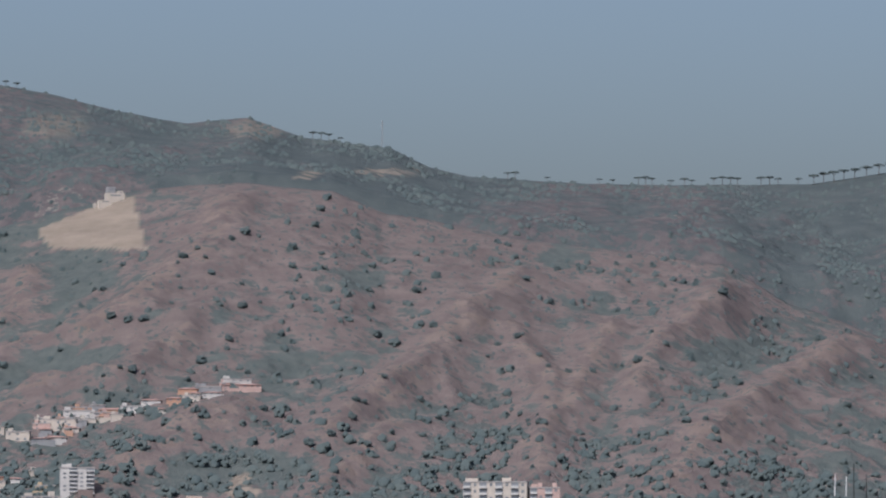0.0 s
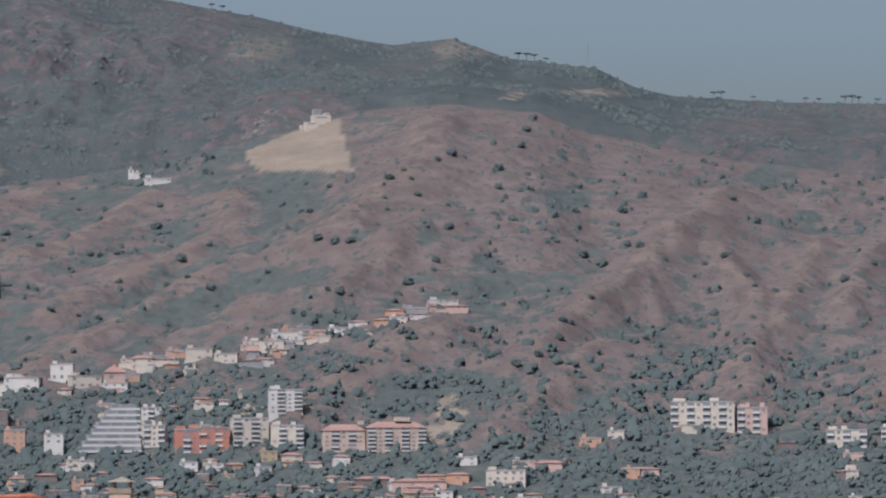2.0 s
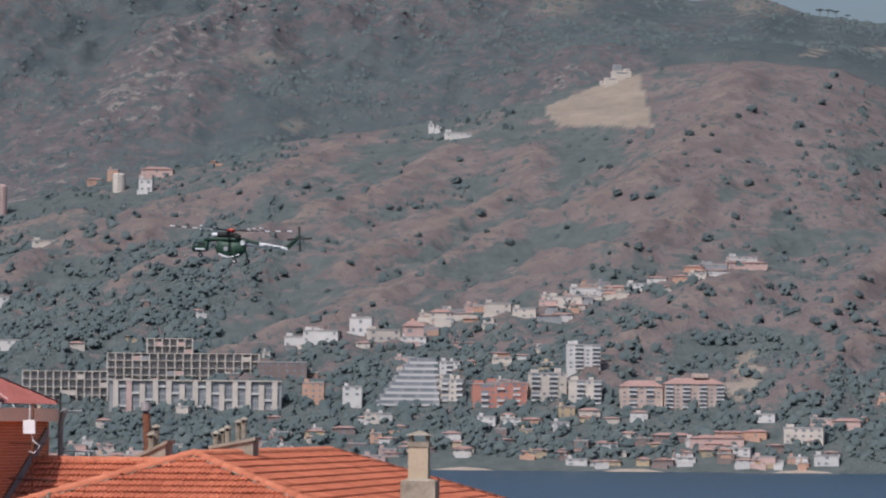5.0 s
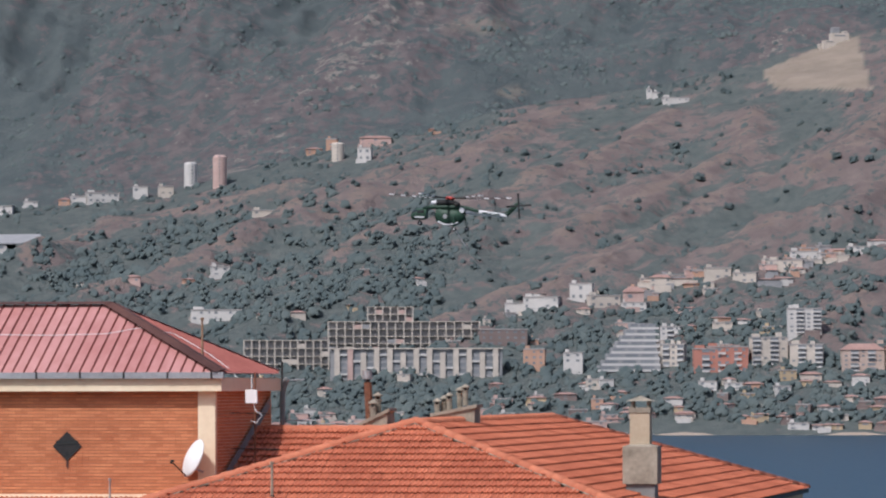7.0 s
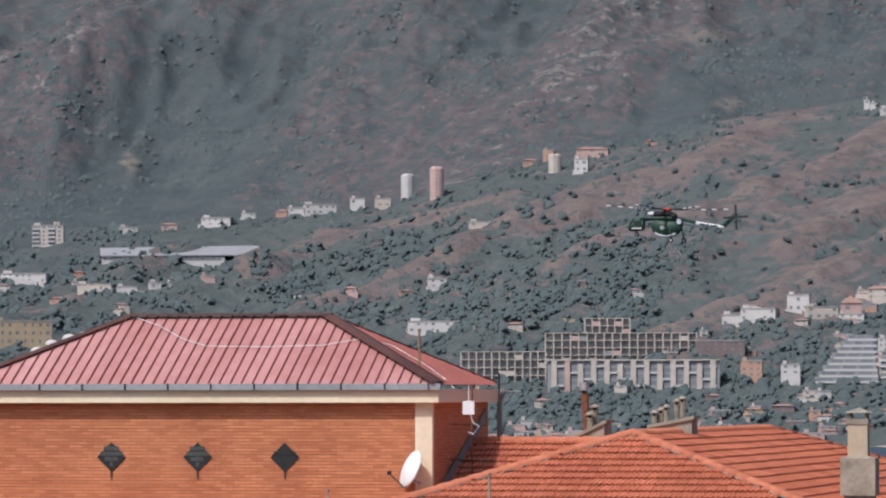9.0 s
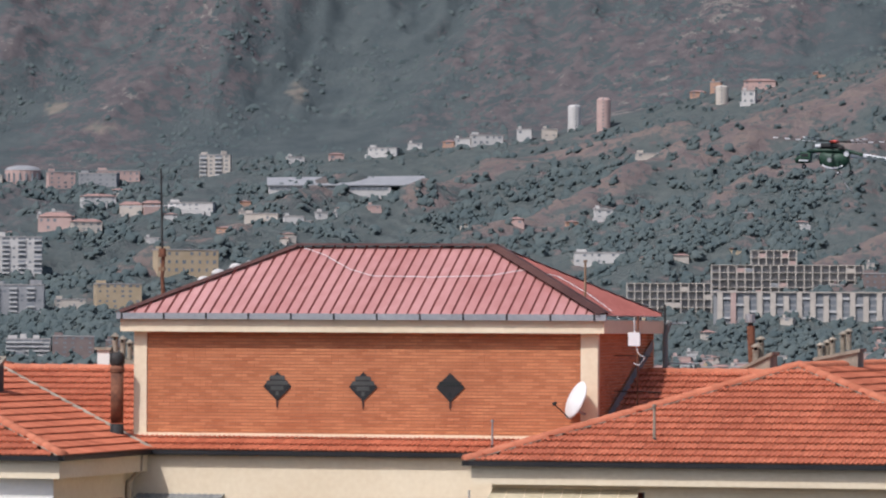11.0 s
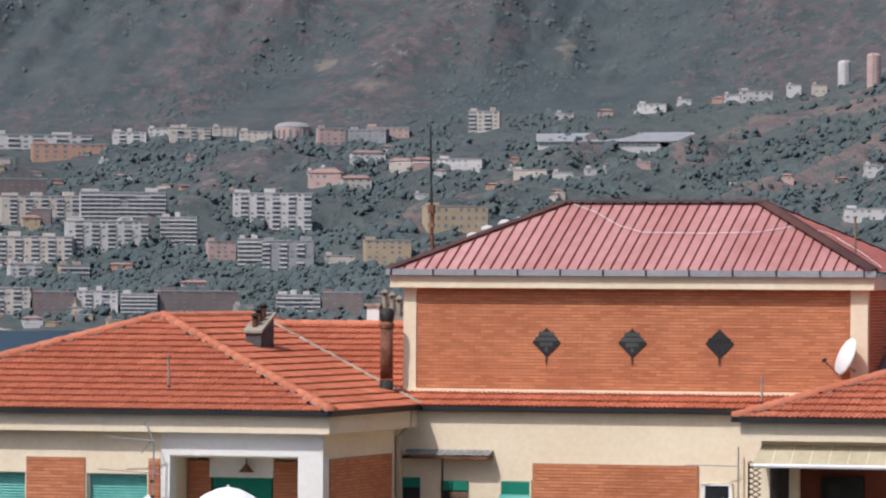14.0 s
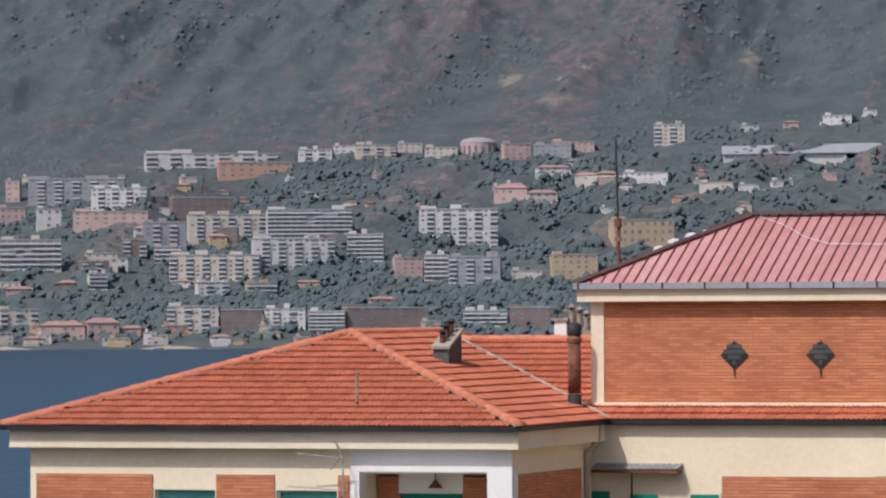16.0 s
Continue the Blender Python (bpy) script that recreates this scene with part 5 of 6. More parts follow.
# ---- far buildings ----
_unit = Geo().box(-0.5, 0.5, -0.5, 0.5, 0, 1)
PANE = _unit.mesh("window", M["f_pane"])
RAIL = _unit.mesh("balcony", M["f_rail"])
_brnd = random.Random(11)
GROUPS = {"slab": "apartment blocks on the far shore", "plain": "plain blocks on the far shore", "villa": "tile-roofed houses on the hill", "flat_house": "flat-roofed houses on the hill", "round_tower": "round tanks on the hill"}
NAMES = {"slab": ("apartment_block", "apartment block"), "plain": ("city_block", "building"), "villa": ("house", "house"), "flat_house": ("flat_roofed_house", "house"), "round_tower": ("round_tower", "tower")}
WORDS = {"redtop": "beige", "ochre": "ochre yellow"}


def scaled(name, me, parent, x, y, z, sx, sy, sz):
    ob = new(name, me)
    ob.parent = parent
    ob.matrix_local = Matrix.LocRotScale((x, y, z), None, (sx, sy, sz))
    return ob


def far_building(kind, u, v, span, tall, floors, colour):
    """A building across the water: bearing, rise of its foot, angular width and height, storeys, wall colour."""
    x, y, z, d = site(u, v)
    if kind in ("villa", "flat_house"):
        tall, floors = tall * 0.8, min(floors, 2)
    w, h = span * UNIT * d, tall * UNIT * d
    turn = -math.degrees(u * UNIT) + _brnd.uniform(-14, 14)
    name, cat = NAMES[kind]
    word = WORDS.get(colour, colour)
    label = {"slab": f"{word} apartment block with {floors} rows of balconies", "plain": f"{word} rendered block with {floors} storeys", "villa": f"small {word} house with a tiled roof", "flat_house": f"{word} rendered house with a flat roof", "round_tower": f"tall round {word} tower"}[kind]
    top = thing(name, pose(x, y, z, 0, 0, turn), label, cat, GROUPS[kind])
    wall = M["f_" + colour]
    dep = min(max(w * 0.45, 8), 16)
    if kind == "round_tower":
        part("shaft", Geo().tube([(0, dep / 2, -5), (0, dep / 2, h * 0.93), (0, dep / 2, h)], [w / 2, w / 2, w * 0.33], 14), wall, top)
        for i in range(floors):
            scaled("window", PANE, top, 0, dep / 2 - w * 0.48, h * (i + 0.4) / floors, w * 0.12, 0.5, h / floors * 0.35)
        return top
    pitched = kind == "villa" or colour == "redtop"
    body = Geo().box(-w / 2, w / 2, 0, dep, -8, h if not pitched else h * 0.8)
    if not pitched:
        body.box(-w / 2 + 1, -w / 2 + 1 + w * 0.2, dep * 0.3, dep * 0.7, h, h + 2.2)
    part("wall", body, wall, top)
    if pitched:
        e, hz = 0.7, h * 0.8
        rh = min(h * 0.24, 4)
        k = min(w, dep) * 0.45
        r = Geo().add([(-w / 2 - e, -e, hz), (w / 2 + e, -e, hz), (w / 2 + e, dep + e, hz), (-w / 2 - e, dep + e, hz), (-w / 2 + k, dep / 2, hz + rh), (w / 2 - k, dep / 2, hz + rh)], [(0, 1, 5, 4), (1, 2, 5), (2, 3, 4, 5), (3, 0, 4), (3, 2, 1, 0)])
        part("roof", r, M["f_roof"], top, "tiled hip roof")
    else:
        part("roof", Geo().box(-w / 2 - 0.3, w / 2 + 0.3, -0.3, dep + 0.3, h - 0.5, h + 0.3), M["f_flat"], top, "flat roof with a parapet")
    use = h if not pitched else h * 0.8
    step = use / floors
    if kind == "slab":
        # columns of balconies, wide dark panes imitating their recess shade, between blind or windowed strips of wall
        cols = max(3, min(11, round(w / 5.5)))
        first, long_rails = _brnd.randrange(2), _brnd.random() < 0.3
        for j in range(cols):
            share = w / cols
            bx = -w / 2 + share * (j + 0.5)
            open_col = (j + first) % 2 == 0 or long_rails
            for i in range(floors):
                zz = step * i
                if open_col:
                    scaled("window", PANE, top, bx, 0.02, zz + step * 0.34, share * 0.94, 0.3, step * 0.58)
                    if _brnd.random() < 0.92:
                        scaled("balcony", RAIL, top, bx, -0.7, zz + step * 0.02, share * (1.0 if long_rails else 0.9), 1.4, step * 0.34)
                elif _brnd.random() < 0.5:
                    scaled("window", PANE, top, bx, 0.02, zz + step * 0.34, share * 0.34, 0.3, step * 0.42)
        for j in range(_brnd.randrange(1, 3)):
            q = _brnd.uniform(-0.4, 0.35) * w
            part("roof_room", Geo().box(q, q + w * 0.14, dep * 0.25, dep * 0.7, h + 0.3, h + _brnd.uniform(2.0, 3.4)), wall, top)
        return top
    bays = max(1, min(8, int(w / 4.6)))
    small = kind in ("villa", "flat_house")
    for i in range(floors):
        zz = step * i
        for j in range(bays):
            if _brnd.random() < (0.4 if small else 0.15):
                continue
            bx = -w / 2 + w * (j + 0.5) / bays + _brnd.uniform(-0.3, 0.3)
            scaled("window", PANE, top, bx, 0.02, zz + step * 0.28, w / bays * _brnd.uniform(0.25, 0.48), 0.3, step * 0.42)
    if small and _brnd.random() < 0.6:
        q = _brnd.uniform(-0.25, 0.25) * w
        part("terrace", Geo().box(q - w * 0.4, q + w * 0.4, -4.5, -0.002, -7, step * 0.12).box(q - w * 0.4, q + w * 0.4, -4.6, -4.4, step * 0.12, step * 0.12 + 1.0), wall, top, "walled terrace")
    return top


far_building("slab", -1361, 93, 140, 65, 8, "white")
far_building("slab", -1624, 107, 150, 52, 7, "white")
far_building("slab", -1769, 106, 138, 45, 6, "cream")
far_building("slab", -1880, 80, 75, 58, 7, "grey")
far_building("plain", -1812, 136, 108, 45, 6, "brown")
far_building("slab", -1651, 52, 145, 55, 7, "white")
far_building("slab", -1526, 65, 65, 50, 7, "white")
far_building("slab", -1793, 31, 160, 48, 6, "cream")
far_building("plain", -1449, 35, 50, 38, 5, "pink")
far_building("slab", -1400, 23, 43, 55, 7, "white")
far_building("slab", -1333, 17, 92, 57, 7, "grey")
far_building("plain", -1241, 29, 55, 20, 3, "cream")
far_building("slab", -1796, 233, 235, 26, 3, "white")
far_building("plain", -1719, 216, 130, 27, 3, "orange")
far_building("slab", -1614, 244, 60, 21, 3, "white")
far_building("plain", -1563, 252, 37, 20, 3, "white")
far_building("slab", -1506, 248, 72, 25, 4, "cream")
far_building("plain", -1446, 258, 43, 17, 3, "cream")
far_building("plain", -1391, 248, 58, 20, 3, "cream")
far_building("plain", -1256, 244, 48, 30, 4, "pink")
far_building("plain", -1194, 249, 68, 23, 3, "grey")
far_building("plain", -1157, 257, 75, 20, 2, "pink")
far_building("slab", -987, 269, 55, 37, 5, "cream")
far_building("slab", -1832, -59, 90, 48, 6, "cream")
far_building("plain", -1746, -58, 73, 40, 5, "brown")
far_building("slab", -1669, -53, 73, 37, 5, "white")
far_building("slab", -1595, -61, 65, 40, 6, "white")
far_building("plain", -1489, -55, 142, 40, 5, "brown")
far_building("slab", -1314, -51, 78, 30, 4, "white")
far_building("plain", -1235, -56, 73, 40, 5, "brown")
far_building("villa", -1493, -15, 50, 23, 3, "pink")
far_building("villa", -1630, 20, 47, 17, 2, "orange")
far_building("villa", -1269, 169, 60, 40, 3, "pink")
far_building("villa", -1211, 169, 53, 27, 2, "cream")
far_building("villa", -1190, 217, 60, 22, 2, "white")
far_building("villa", -1135, 197, 40, 30, 2, "cream")
far_building("villa", -1095, 203, 34, 26, 2, "pink")
far_building("flat_house", -1030, 205, 80, 20, 2, "white")
far_building("flat_house", -847, 188, 35, 13, 1, "white")
far_building("flat_house", -788, 194, 37, 14, 1, "white")
far_building("flat_house", -905, 188, 60, 18, 1, "cream")
far_building("flat_house", -843, 292, 30, 14, 2, "white")
far_building("villa", -772, 298, 27, 16, 1, "pink")
far_building("flat_house", -691, 305, 52, 19, 2, "white")
far_building("flat_house", -633, 321, 25, 14, 2, "white")
far_building("plain", -2148, 174, 25, 38, 4, "pink")
far_building("slab", -2036, 172, 170, 43, 6, "grey")
far_building("slab", -1961, 157, 100, 40, 5, "white")
far_building("plain", -2084, 127, 43, 35, 3, "white")
far_building("plain", -1976, 132, 132, 25, 3, "pink")
far_building("slab", -2117, 53, 108, 55, 6, "cream")
far_building("villa", -2062, -69, 80, 40, 2, "pink")
far_building("villa", -1989, -68, 57, 45, 3, "pink")
far_building("villa", -1941, -66, 36, 26, 2, "orange")
far_building("slab", -2137, -52, 68, 37, 4, "cream")
far_building("plain", -2148, 133, 45, 32, 3, "pink")
far_building("plain", -1155, 33, 81, 44, 5, "ochre")
far_building("plain", -1033, 95, 110, 43, 3, "ochre")
far_building("villa", -574, 334, 20, 18, 2, "orange")
far_building("flat_house", -549, 332, 28, 20, 2, "white")
far_building("flat_house", -505, 334, 56, 22, 3, "white")
far_building("flat_house", -440, 344, 26, 26, 4, "white")
far_building("flat_house", -394, 368, 26, 20, 3, "cream")
far_building("flat_house", -303, 198, 22, 21, 3, "white")
far_building("villa", -453, 184, 24, 18, 1, "pink")
far_building("villa", -353, 182, 20, 14, 1, "orange")
far_building("slab", 734, 92, 60, 44, 6, "white")
far_building("slab", 837, 26, 75, 48, 5, "redtop")
far_building("slab", 931, 27, 105, 53, 6, "redtop")
far_building("slab", 673, 36, 64, 50, 6, "cream")
far_building("slab", 737, 32, 59, 42, 5, "cream")
far_building("plain", 598, 25, 73, 45, 4, "red")
far_building("slab", 497, 38, 50, 37, 4, "pink")
far_building("plain", 325, 22, 34, 38, 4, "white")
far_building("plain", 256, 27, 38, 40, 4, "orange")
far_building("plain", 202, 72, 85, 30, 3, "brown")
far_building("flat_house", -306, 117, 90, 25, 3, "white")
far_building("villa", -161, 120, 27, 18, 2, "cream")
far_building("flat_house", -298, 195, 32, 22, 3, "white")
far_building("round_tower", -349, 351, 23, 47, 8, "white")
far_building("round_tower", -300, 354, 25, 57, 9, "pink")
far_building("round_tower", -91, 400, 23, 33, 5, "cream")
far_building("flat_house", -44, 400, 24, 30, 3, "white")
far_building("villa", -24, 427, 56, 22, 3, "pink")
far_building("plain", -102, 446, 19, 20, 3, "orange")
far_building("villa", -133, 434, 28, 15, 2, "orange")
far_building("villa", 80, 449, 19, 12, 1, "orange")
far_building("flat_house", 461, 509, 10, 22, 4, "white")
far_building("flat_house", 473, 510, 13, 13, 2, "white")
far_building("flat_house", 509, 503, 47, 10, 1, "white")
far_building("flat_house", 1015, 283, 50, 14, 2, "white")
far_building("villa", 927, 266, 34, 16, 2, "orange")
far_building("villa", 904, 250, 28, 16, 2, "orange")
far_building("flat_house", 829, 232, 40, 18, 2, "white")
far_building("villa", 790, 228, 42, 18, 2, "orange")
far_building("flat_house", 700, 202, 62, 26, 3, "cream")
far_building("flat_house", 734, 226, 50, 16, 2, "white")
far_building("flat_house", 628, 183, 42, 22, 3, "cream")
far_building("flat_house", 582, 189, 46, 26, 3, "cream")
far_building("villa", 480, 173, 38, 28, 3, "cream")
far_building("villa", 434, 135, 34, 50, 4, "pink")
far_building("flat_house", 339, 152, 40, 38, 3, "white")
far_building("flat_house", 382, 140, 55, 27, 2, "cream")
far_building("flat_house", 232, 127, 55, 25, 2, "white")
far_building("flat_house", 268, 137, 62, 27, 2, "white")
far_building("villa", 522, 129, 35, 16, 2, "pink")
far_building("flat_house", 432, 133, 46, 20, 2, "white")
far_building("flat_house", -216, 305, 50, 10, 1, "cream")
far_building("plain", 1123, -36, 70, 30, 3, "cream")
far_building("villa", 1038, -27, 40, 20, 1, "orange")
far_building("villa", 971, -43, 95, 26, 3, "pink")
far_building("villa", 894, -37, 70, 24, 2, "brown")
far_building("flat_house", 1164, -74, 43, 25, 2, "white")
far_building("flat_house", 696, -18, 28, 22, 2, "white")
far_building("slab", 1471, 67, 113, 47, 4, "cream")
far_building("slab", 1559, 58, 53, 46, 4, "pink")
far_building("slab", 1725, 32, 72, 32, 3, "cream")
far_building("slab", 1819, 30, 67, 38, 4, "white")
far_building("villa", 1356, -17, 77, 18, 2, "pink")
far_building("villa", 988, -25, 70, 14, 2, "orange")
far_building("villa", 1198, -11, 50, 26, 2, "pink")
far_building("flat_house", 1318, 49, 30, 18, 2, "cream")
far_building("slab", 581, 24, 85, 42, 4, "red")
far_building("flat_house", 440, 66, 90, 10, 1, "white")
far_building("villa", 1023, 275, 70, 15, 2, "pink")



def open_frame(u, v, span, tall, floors, bays, colour, label, deep=12.0):
    """An unfinished block: floor slabs on rows of columns before a core greyed to look shaded."""
    x, y, z, d = site(u, v)
    w, h = span * UNIT * d, tall * UNIT * d
    top = thing("unfinished_block", pose(x, y, z, 0, 0, -math.degrees(u * UNIT)), label, "building")
    part("core", Geo().box(-w / 2 + 1, w / 2 - 1, 3.0, deep, -9, h - 0.5), M["f_grey"], top, "inner walls in a grey that stands in for shade")
    for i in range(floors + 1):
        part("floor_slab", Geo().box(-w / 2, w / 2, 0, deep, h * i / floors - 0.45, h * i / floors), M["f_" + colour], top)
    for j in range(bays + 1):
        bx = -w / 2 + 0.4 + (w - 0.8) * j / bays
        part("column", Geo().box(bx - 0.4, bx + 0.4, 0.05, 0.85, -9, h - 0.46), M["f_" + colour], top)
        if j < bays and _brnd.random() < 0.5:
            i = _brnd.randrange(floors)
            part("infill", Geo().box(bx + 0.45, bx + (w - 0.8) / bays - 0.45, 0.2, 0.5, h * i / floors, h * (i + 0.55) / floors), M["f_" + _brnd.choice(("cream", "pink", "grey"))], top)
    return top


def ribbed_block(u, v, span, tall, floors, ribs, label):
    """A long dark-windowed block behind tall pale pilasters."""
    x, y, z, d = site(u, v)
    w, h = span * UNIT * d, tall * UNIT * d
    top = thing("ribbed_block", pose(x, y, z, 0, 0, -math.degrees(u * UNIT)), label, "apartment block")
    part("wall", Geo().box(-w / 2, w / 2, 0, 12, -9, h), M["f_grey"], top)
    part("roof", Geo().box(-w / 2 - 0.3, w / 2 + 0.3, -1.6, 12.3, h, h + 0.8), M["f_cream"], top, "pale flat roof slab")
    for j in range(ribs):
        bx = -w / 2 + w * (j + 0.5) / ribs
        part("pilaster", Geo().box(bx - w / ribs * 0.2, bx + w / ribs * 0.2, -1.5, 0, -9, h - 0.01 - 2.2 * (j % 3 == 2)), M["f_pink" if j == 1 else "f_cream"], top)
        for i in range(floors):
            scaled("window", PANE, top, bx + w / ribs * 0.5 * (1 if j < ribs - 1 else 0), 0.0, h * (i + 0.3) / floors, w / ribs * 0.5, 0.3, h / floors * 0.6)
            if (i + j) % 3 == 0:
                scaled("balcony", RAIL, top, bx + w / ribs * 0.5 * (1 if j < ribs - 1 else 0), -0.6, h * i / floors, w / ribs * 0.55, 1.2, h / floors * 0.3)
    return top


def stepped_block(u, v, span, tall, floors, label):
    """Terraced flats: each storey set back and shorter than the one below."""
    x, y, z, d = site(u, v)
    w, h = span * UNIT * d, tall * UNIT * d
    top = thing("terraced_flats", pose(x, y, z, 0, 0, -math.degrees(u * UNIT) + 6), label, "apartment block")
    for i in range(floors):
        x0 = -w / 2 + w * 0.62 * i / floors
        zz, s = h * i / floors, h / floors
        st = part("storey", Geo().box(x0, w / 2 - w * 0.1 * i / floors, i * 1.6, i * 1.6 + 12, zz - (9 if i == 0 else 0), zz + s - 0.02), M["f_grey"], top)
        scaled("balcony", RAIL, st, (x0 + w / 2) / 2, i * 1.6 - 0.7, zz, w / 2 - x0, 1.6, s * 0.36)
        for j in range(3):
            scaled("window", PANE, st, x0 + (w / 2 - x0) * (j + 0.5) / 3.2, i * 1.6, zz + s * 0.38, (w / 2 - x0) * 0.24, 0.3, s * 0.5)
    return top


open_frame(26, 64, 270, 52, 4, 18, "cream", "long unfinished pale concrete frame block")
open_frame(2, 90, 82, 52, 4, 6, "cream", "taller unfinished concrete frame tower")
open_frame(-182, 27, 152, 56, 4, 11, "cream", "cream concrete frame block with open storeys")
ribbed_block(48, 20, 304, 46, 4, 13, "long block with tall pale pilasters and dark windows")
stepped_block(424, 26, 112, 86, 8, "pale terraced flats stepping up the slope")
far_building("slab", 496, 34, 52, 40, 4, "cream")
far_building("slab", 497, 80, 36, 26, 3, "white")


# small houses along the shore and up the lower slopes
def scatter_houses(n, u0, u1, v0, v1, seed, kinds, wide=(16, 34), tall=(10, 20)):
    r = random.Random(seed)
    for _ in range(n):
        kind = r.choice(kinds)
        t = r.uniform(*tall)
        far_building(kind, r.uniform(u0, u1), v0 + (v1 - v0) * r.random() ** 1.4, r.uniform(*wide), t, max(1, round(t / 8)), r.choice(("white", "cream", "cream", "pink", "white", "orange", "ochre", "brown")))


# houses strung along the road that climbs the spur
_hr = random.Random(41)
STREET = ((201, 135), (301, 168), (421, 172), (511, 188), (601, 198), (691, 212), (751, 228), (841, 235), (931, 262), (1011, 280))
for _k in range(58):
    _q = _hr.uniform(0, len(STREET) - 1.01)
    _i = int(_q)
    (_ua, _va), (_ub, _vb) = STREET[_i], STREET[_i + 1]
    _t = _hr.uniform(8, 15)
    far_building(_hr.choice(("flat_house", "flat_house", "villa")), _ua + (_ub - _ua) * (_q - _i), _va + (_vb - _va) * (_q - _i) + _hr.uniform(-34 if _i < 6 else -12, 8), _hr.uniform(16, 40), _t, 1 if _t < 11 else 2, _hr.choice(("white", "cream", "cream", "cream", "pink", "orange", "grey")))
scatter_houses(85, -500, 1150, -82, 10, 21, ("villa", "flat_house", "plain", "villa"), (20, 42), (12, 22))
scatter_houses(40, -450, 1150, -82, -25, 31, ("villa", "flat_house", "villa"), (16, 34), (10, 18))
scatter_houses(28, 1150, 2300, -82, 70, 22, ("villa", "flat_house"), (18, 40), (10, 18))
scatter_houses(45, -2250, -500, -82, -40, 23, ("villa", "flat_house", "plain"), (20, 46), (14, 24))
scatter_houses(36, -2250, -450, -84, -74, 51, ("flat_house", "flat_house", "villa"), (9, 24), (5, 9))
scatter_houses(36, -2250, -700, 150, 235, 24, ("villa", "flat_house", "villa"), (14, 30), (8, 15))
scatter_houses(22, -2300, -1700, 0, 140, 25, ("plain", "slab", "villa"), (30, 60), (18, 34))
scatter_houses(16, 330, 760, 55, 130, 26, ("villa", "flat_house"), (20, 36), (10, 18))
scatter_houses(14, -700, 300, 60, 200, 27, ("villa", "flat_house"), (14, 24), (8, 14))

# long shed on the slope
x, y, z, d = site(-752, 243)
shed = thing("long_shed", pose(x, y, z, 0, 0, 6), "long low shed with a grey roof", "building")
W2 = 140 * UNIT * d
part("wall", Geo().box(-W2, W2 * 0.55, 0, 28, -6, 3.2), M["f_white"], shed)
part("roof", Geo().slabbed([(-W2 - 1, -1, 4), (W2, -1, 5), (W2, 40, 13), (-W2 - 1, 40, 11)], 0.8), M["f_grey"], shed, "grey sheet roof")
for i in range(22):
    scaled("window", PANE, shed, -W2 * 0.95 + i * W2 * 0.068, -0.05, 0.6, W2 * 0.062, 0.4, 2.2)

# round pink hall with a flat green dome
x, y, z, d = site(-1330, 252)
hall = thing("round_hall", pose(x, y, z), "round pink hall with a pale flat dome", "building")
part("wall", Geo().tube([(0, 14, -6), (0, 14, 11)], 14.5, 24), M["f_pink"], hall)
part("dome", Geo().tube([(0, 14, 11), (0, 14, 13.5), (0, 14, 15)], [14.8, 12, 5], 24), M["f_grey"], hall, "pale grey dome")
for i in range(7):
    a = math.radians(-150 + i * 20)
    scaled("window", PANE, hall, 14.5 * math.cos(a), 14 + 14.4 * math.sin(a), 1.5, 1.6, 1.6, 7)

# glass-domed hotel
x, y, z, d = site(-960, 62)
hotel = thing("domed_hotel", pose(x, y, z), "pale hotel with round glazed domes", "building")
for i, (dx, h) in enumerate(((-18, 8), (-8, 13), (4, 17), (15, 19), (25, 16))):
    part("wing", Geo().box(dx - 5, dx + 5, 0, 10, -6, h), M["f_grey"], hotel)
    part("dome", Geo().blob((dx, 4, h), (5, 5, 3.4), i, 0.02, 6, 12), M["f_white"], hotel, "whitish dome", True)
    for k in range(3):
        scaled("window", PANE, hotel, dx, -0.05, 1 + k * h / 3.2, 7, 0.4, h / 6)

# villa with pale terraces on the crest above the quarry
x, y, z, d = site(800, 606)
villa = thing("terraced_villa", pose(x, y, z, 0, 0, 8), "pale villa on stepped white terraces", "house")
for i, (dx, w, dz, h) in enumerate(((-9, 10, 0, 2), (7, 12, 1, 2), (0, 15, 5, 3), (-3, 6, 9, 4), (5, 4, 8, 2), (-14, 4, -2, 2))):
    part("terrace", Geo().box(dx - w / 2, dx + w / 2, i * 1.5, i * 1.5 + 8, dz - 9, dz + h), M["f_cream" if i != 3 else "f_grey"], villa)
    scaled("window", PANE, villa, dx, i * 1.5, dz + h * 0.2, w * 0.6, 0.3, h * 0.4)

# sand
M["earth"] = material("scraped_earth", (0.27, 0.22, 0.175), (0.36, 0.30, 0.245), 1.0, 0.4, 0.05, spec=0.05)


# ---- trees ----
def crown_geo(seed, clumps, flat=1.0):
    """A full crown of a lumpy heart and many clumps round it, one metre across and about one high."""
    r = random.Random(seed)
    g = Geo()
    g.blob((0, 0, 0.50 * flat), (0.40, 0.40, 0.38 * flat), seed * 50 + 49, 0.2, 4, 7)
    for i in range(clumps):
        a, zz = r.uniform(0, 2 * math.pi), r.uniform(0.25, 0.86)
        q = 0.36 * math.sqrt(max(0.05, 1 - ((zz - 0.5) / 0.5) ** 2)) * r.uniform(0.75, 1.1)
        s = r.uniform(0.13, 0.22)
        g.blob((q * math.cos(a), q * math.sin(a), zz * flat), (s, s, s * 0.85 * flat), seed * 50 + i, 0.3, 3, 5)
    return g


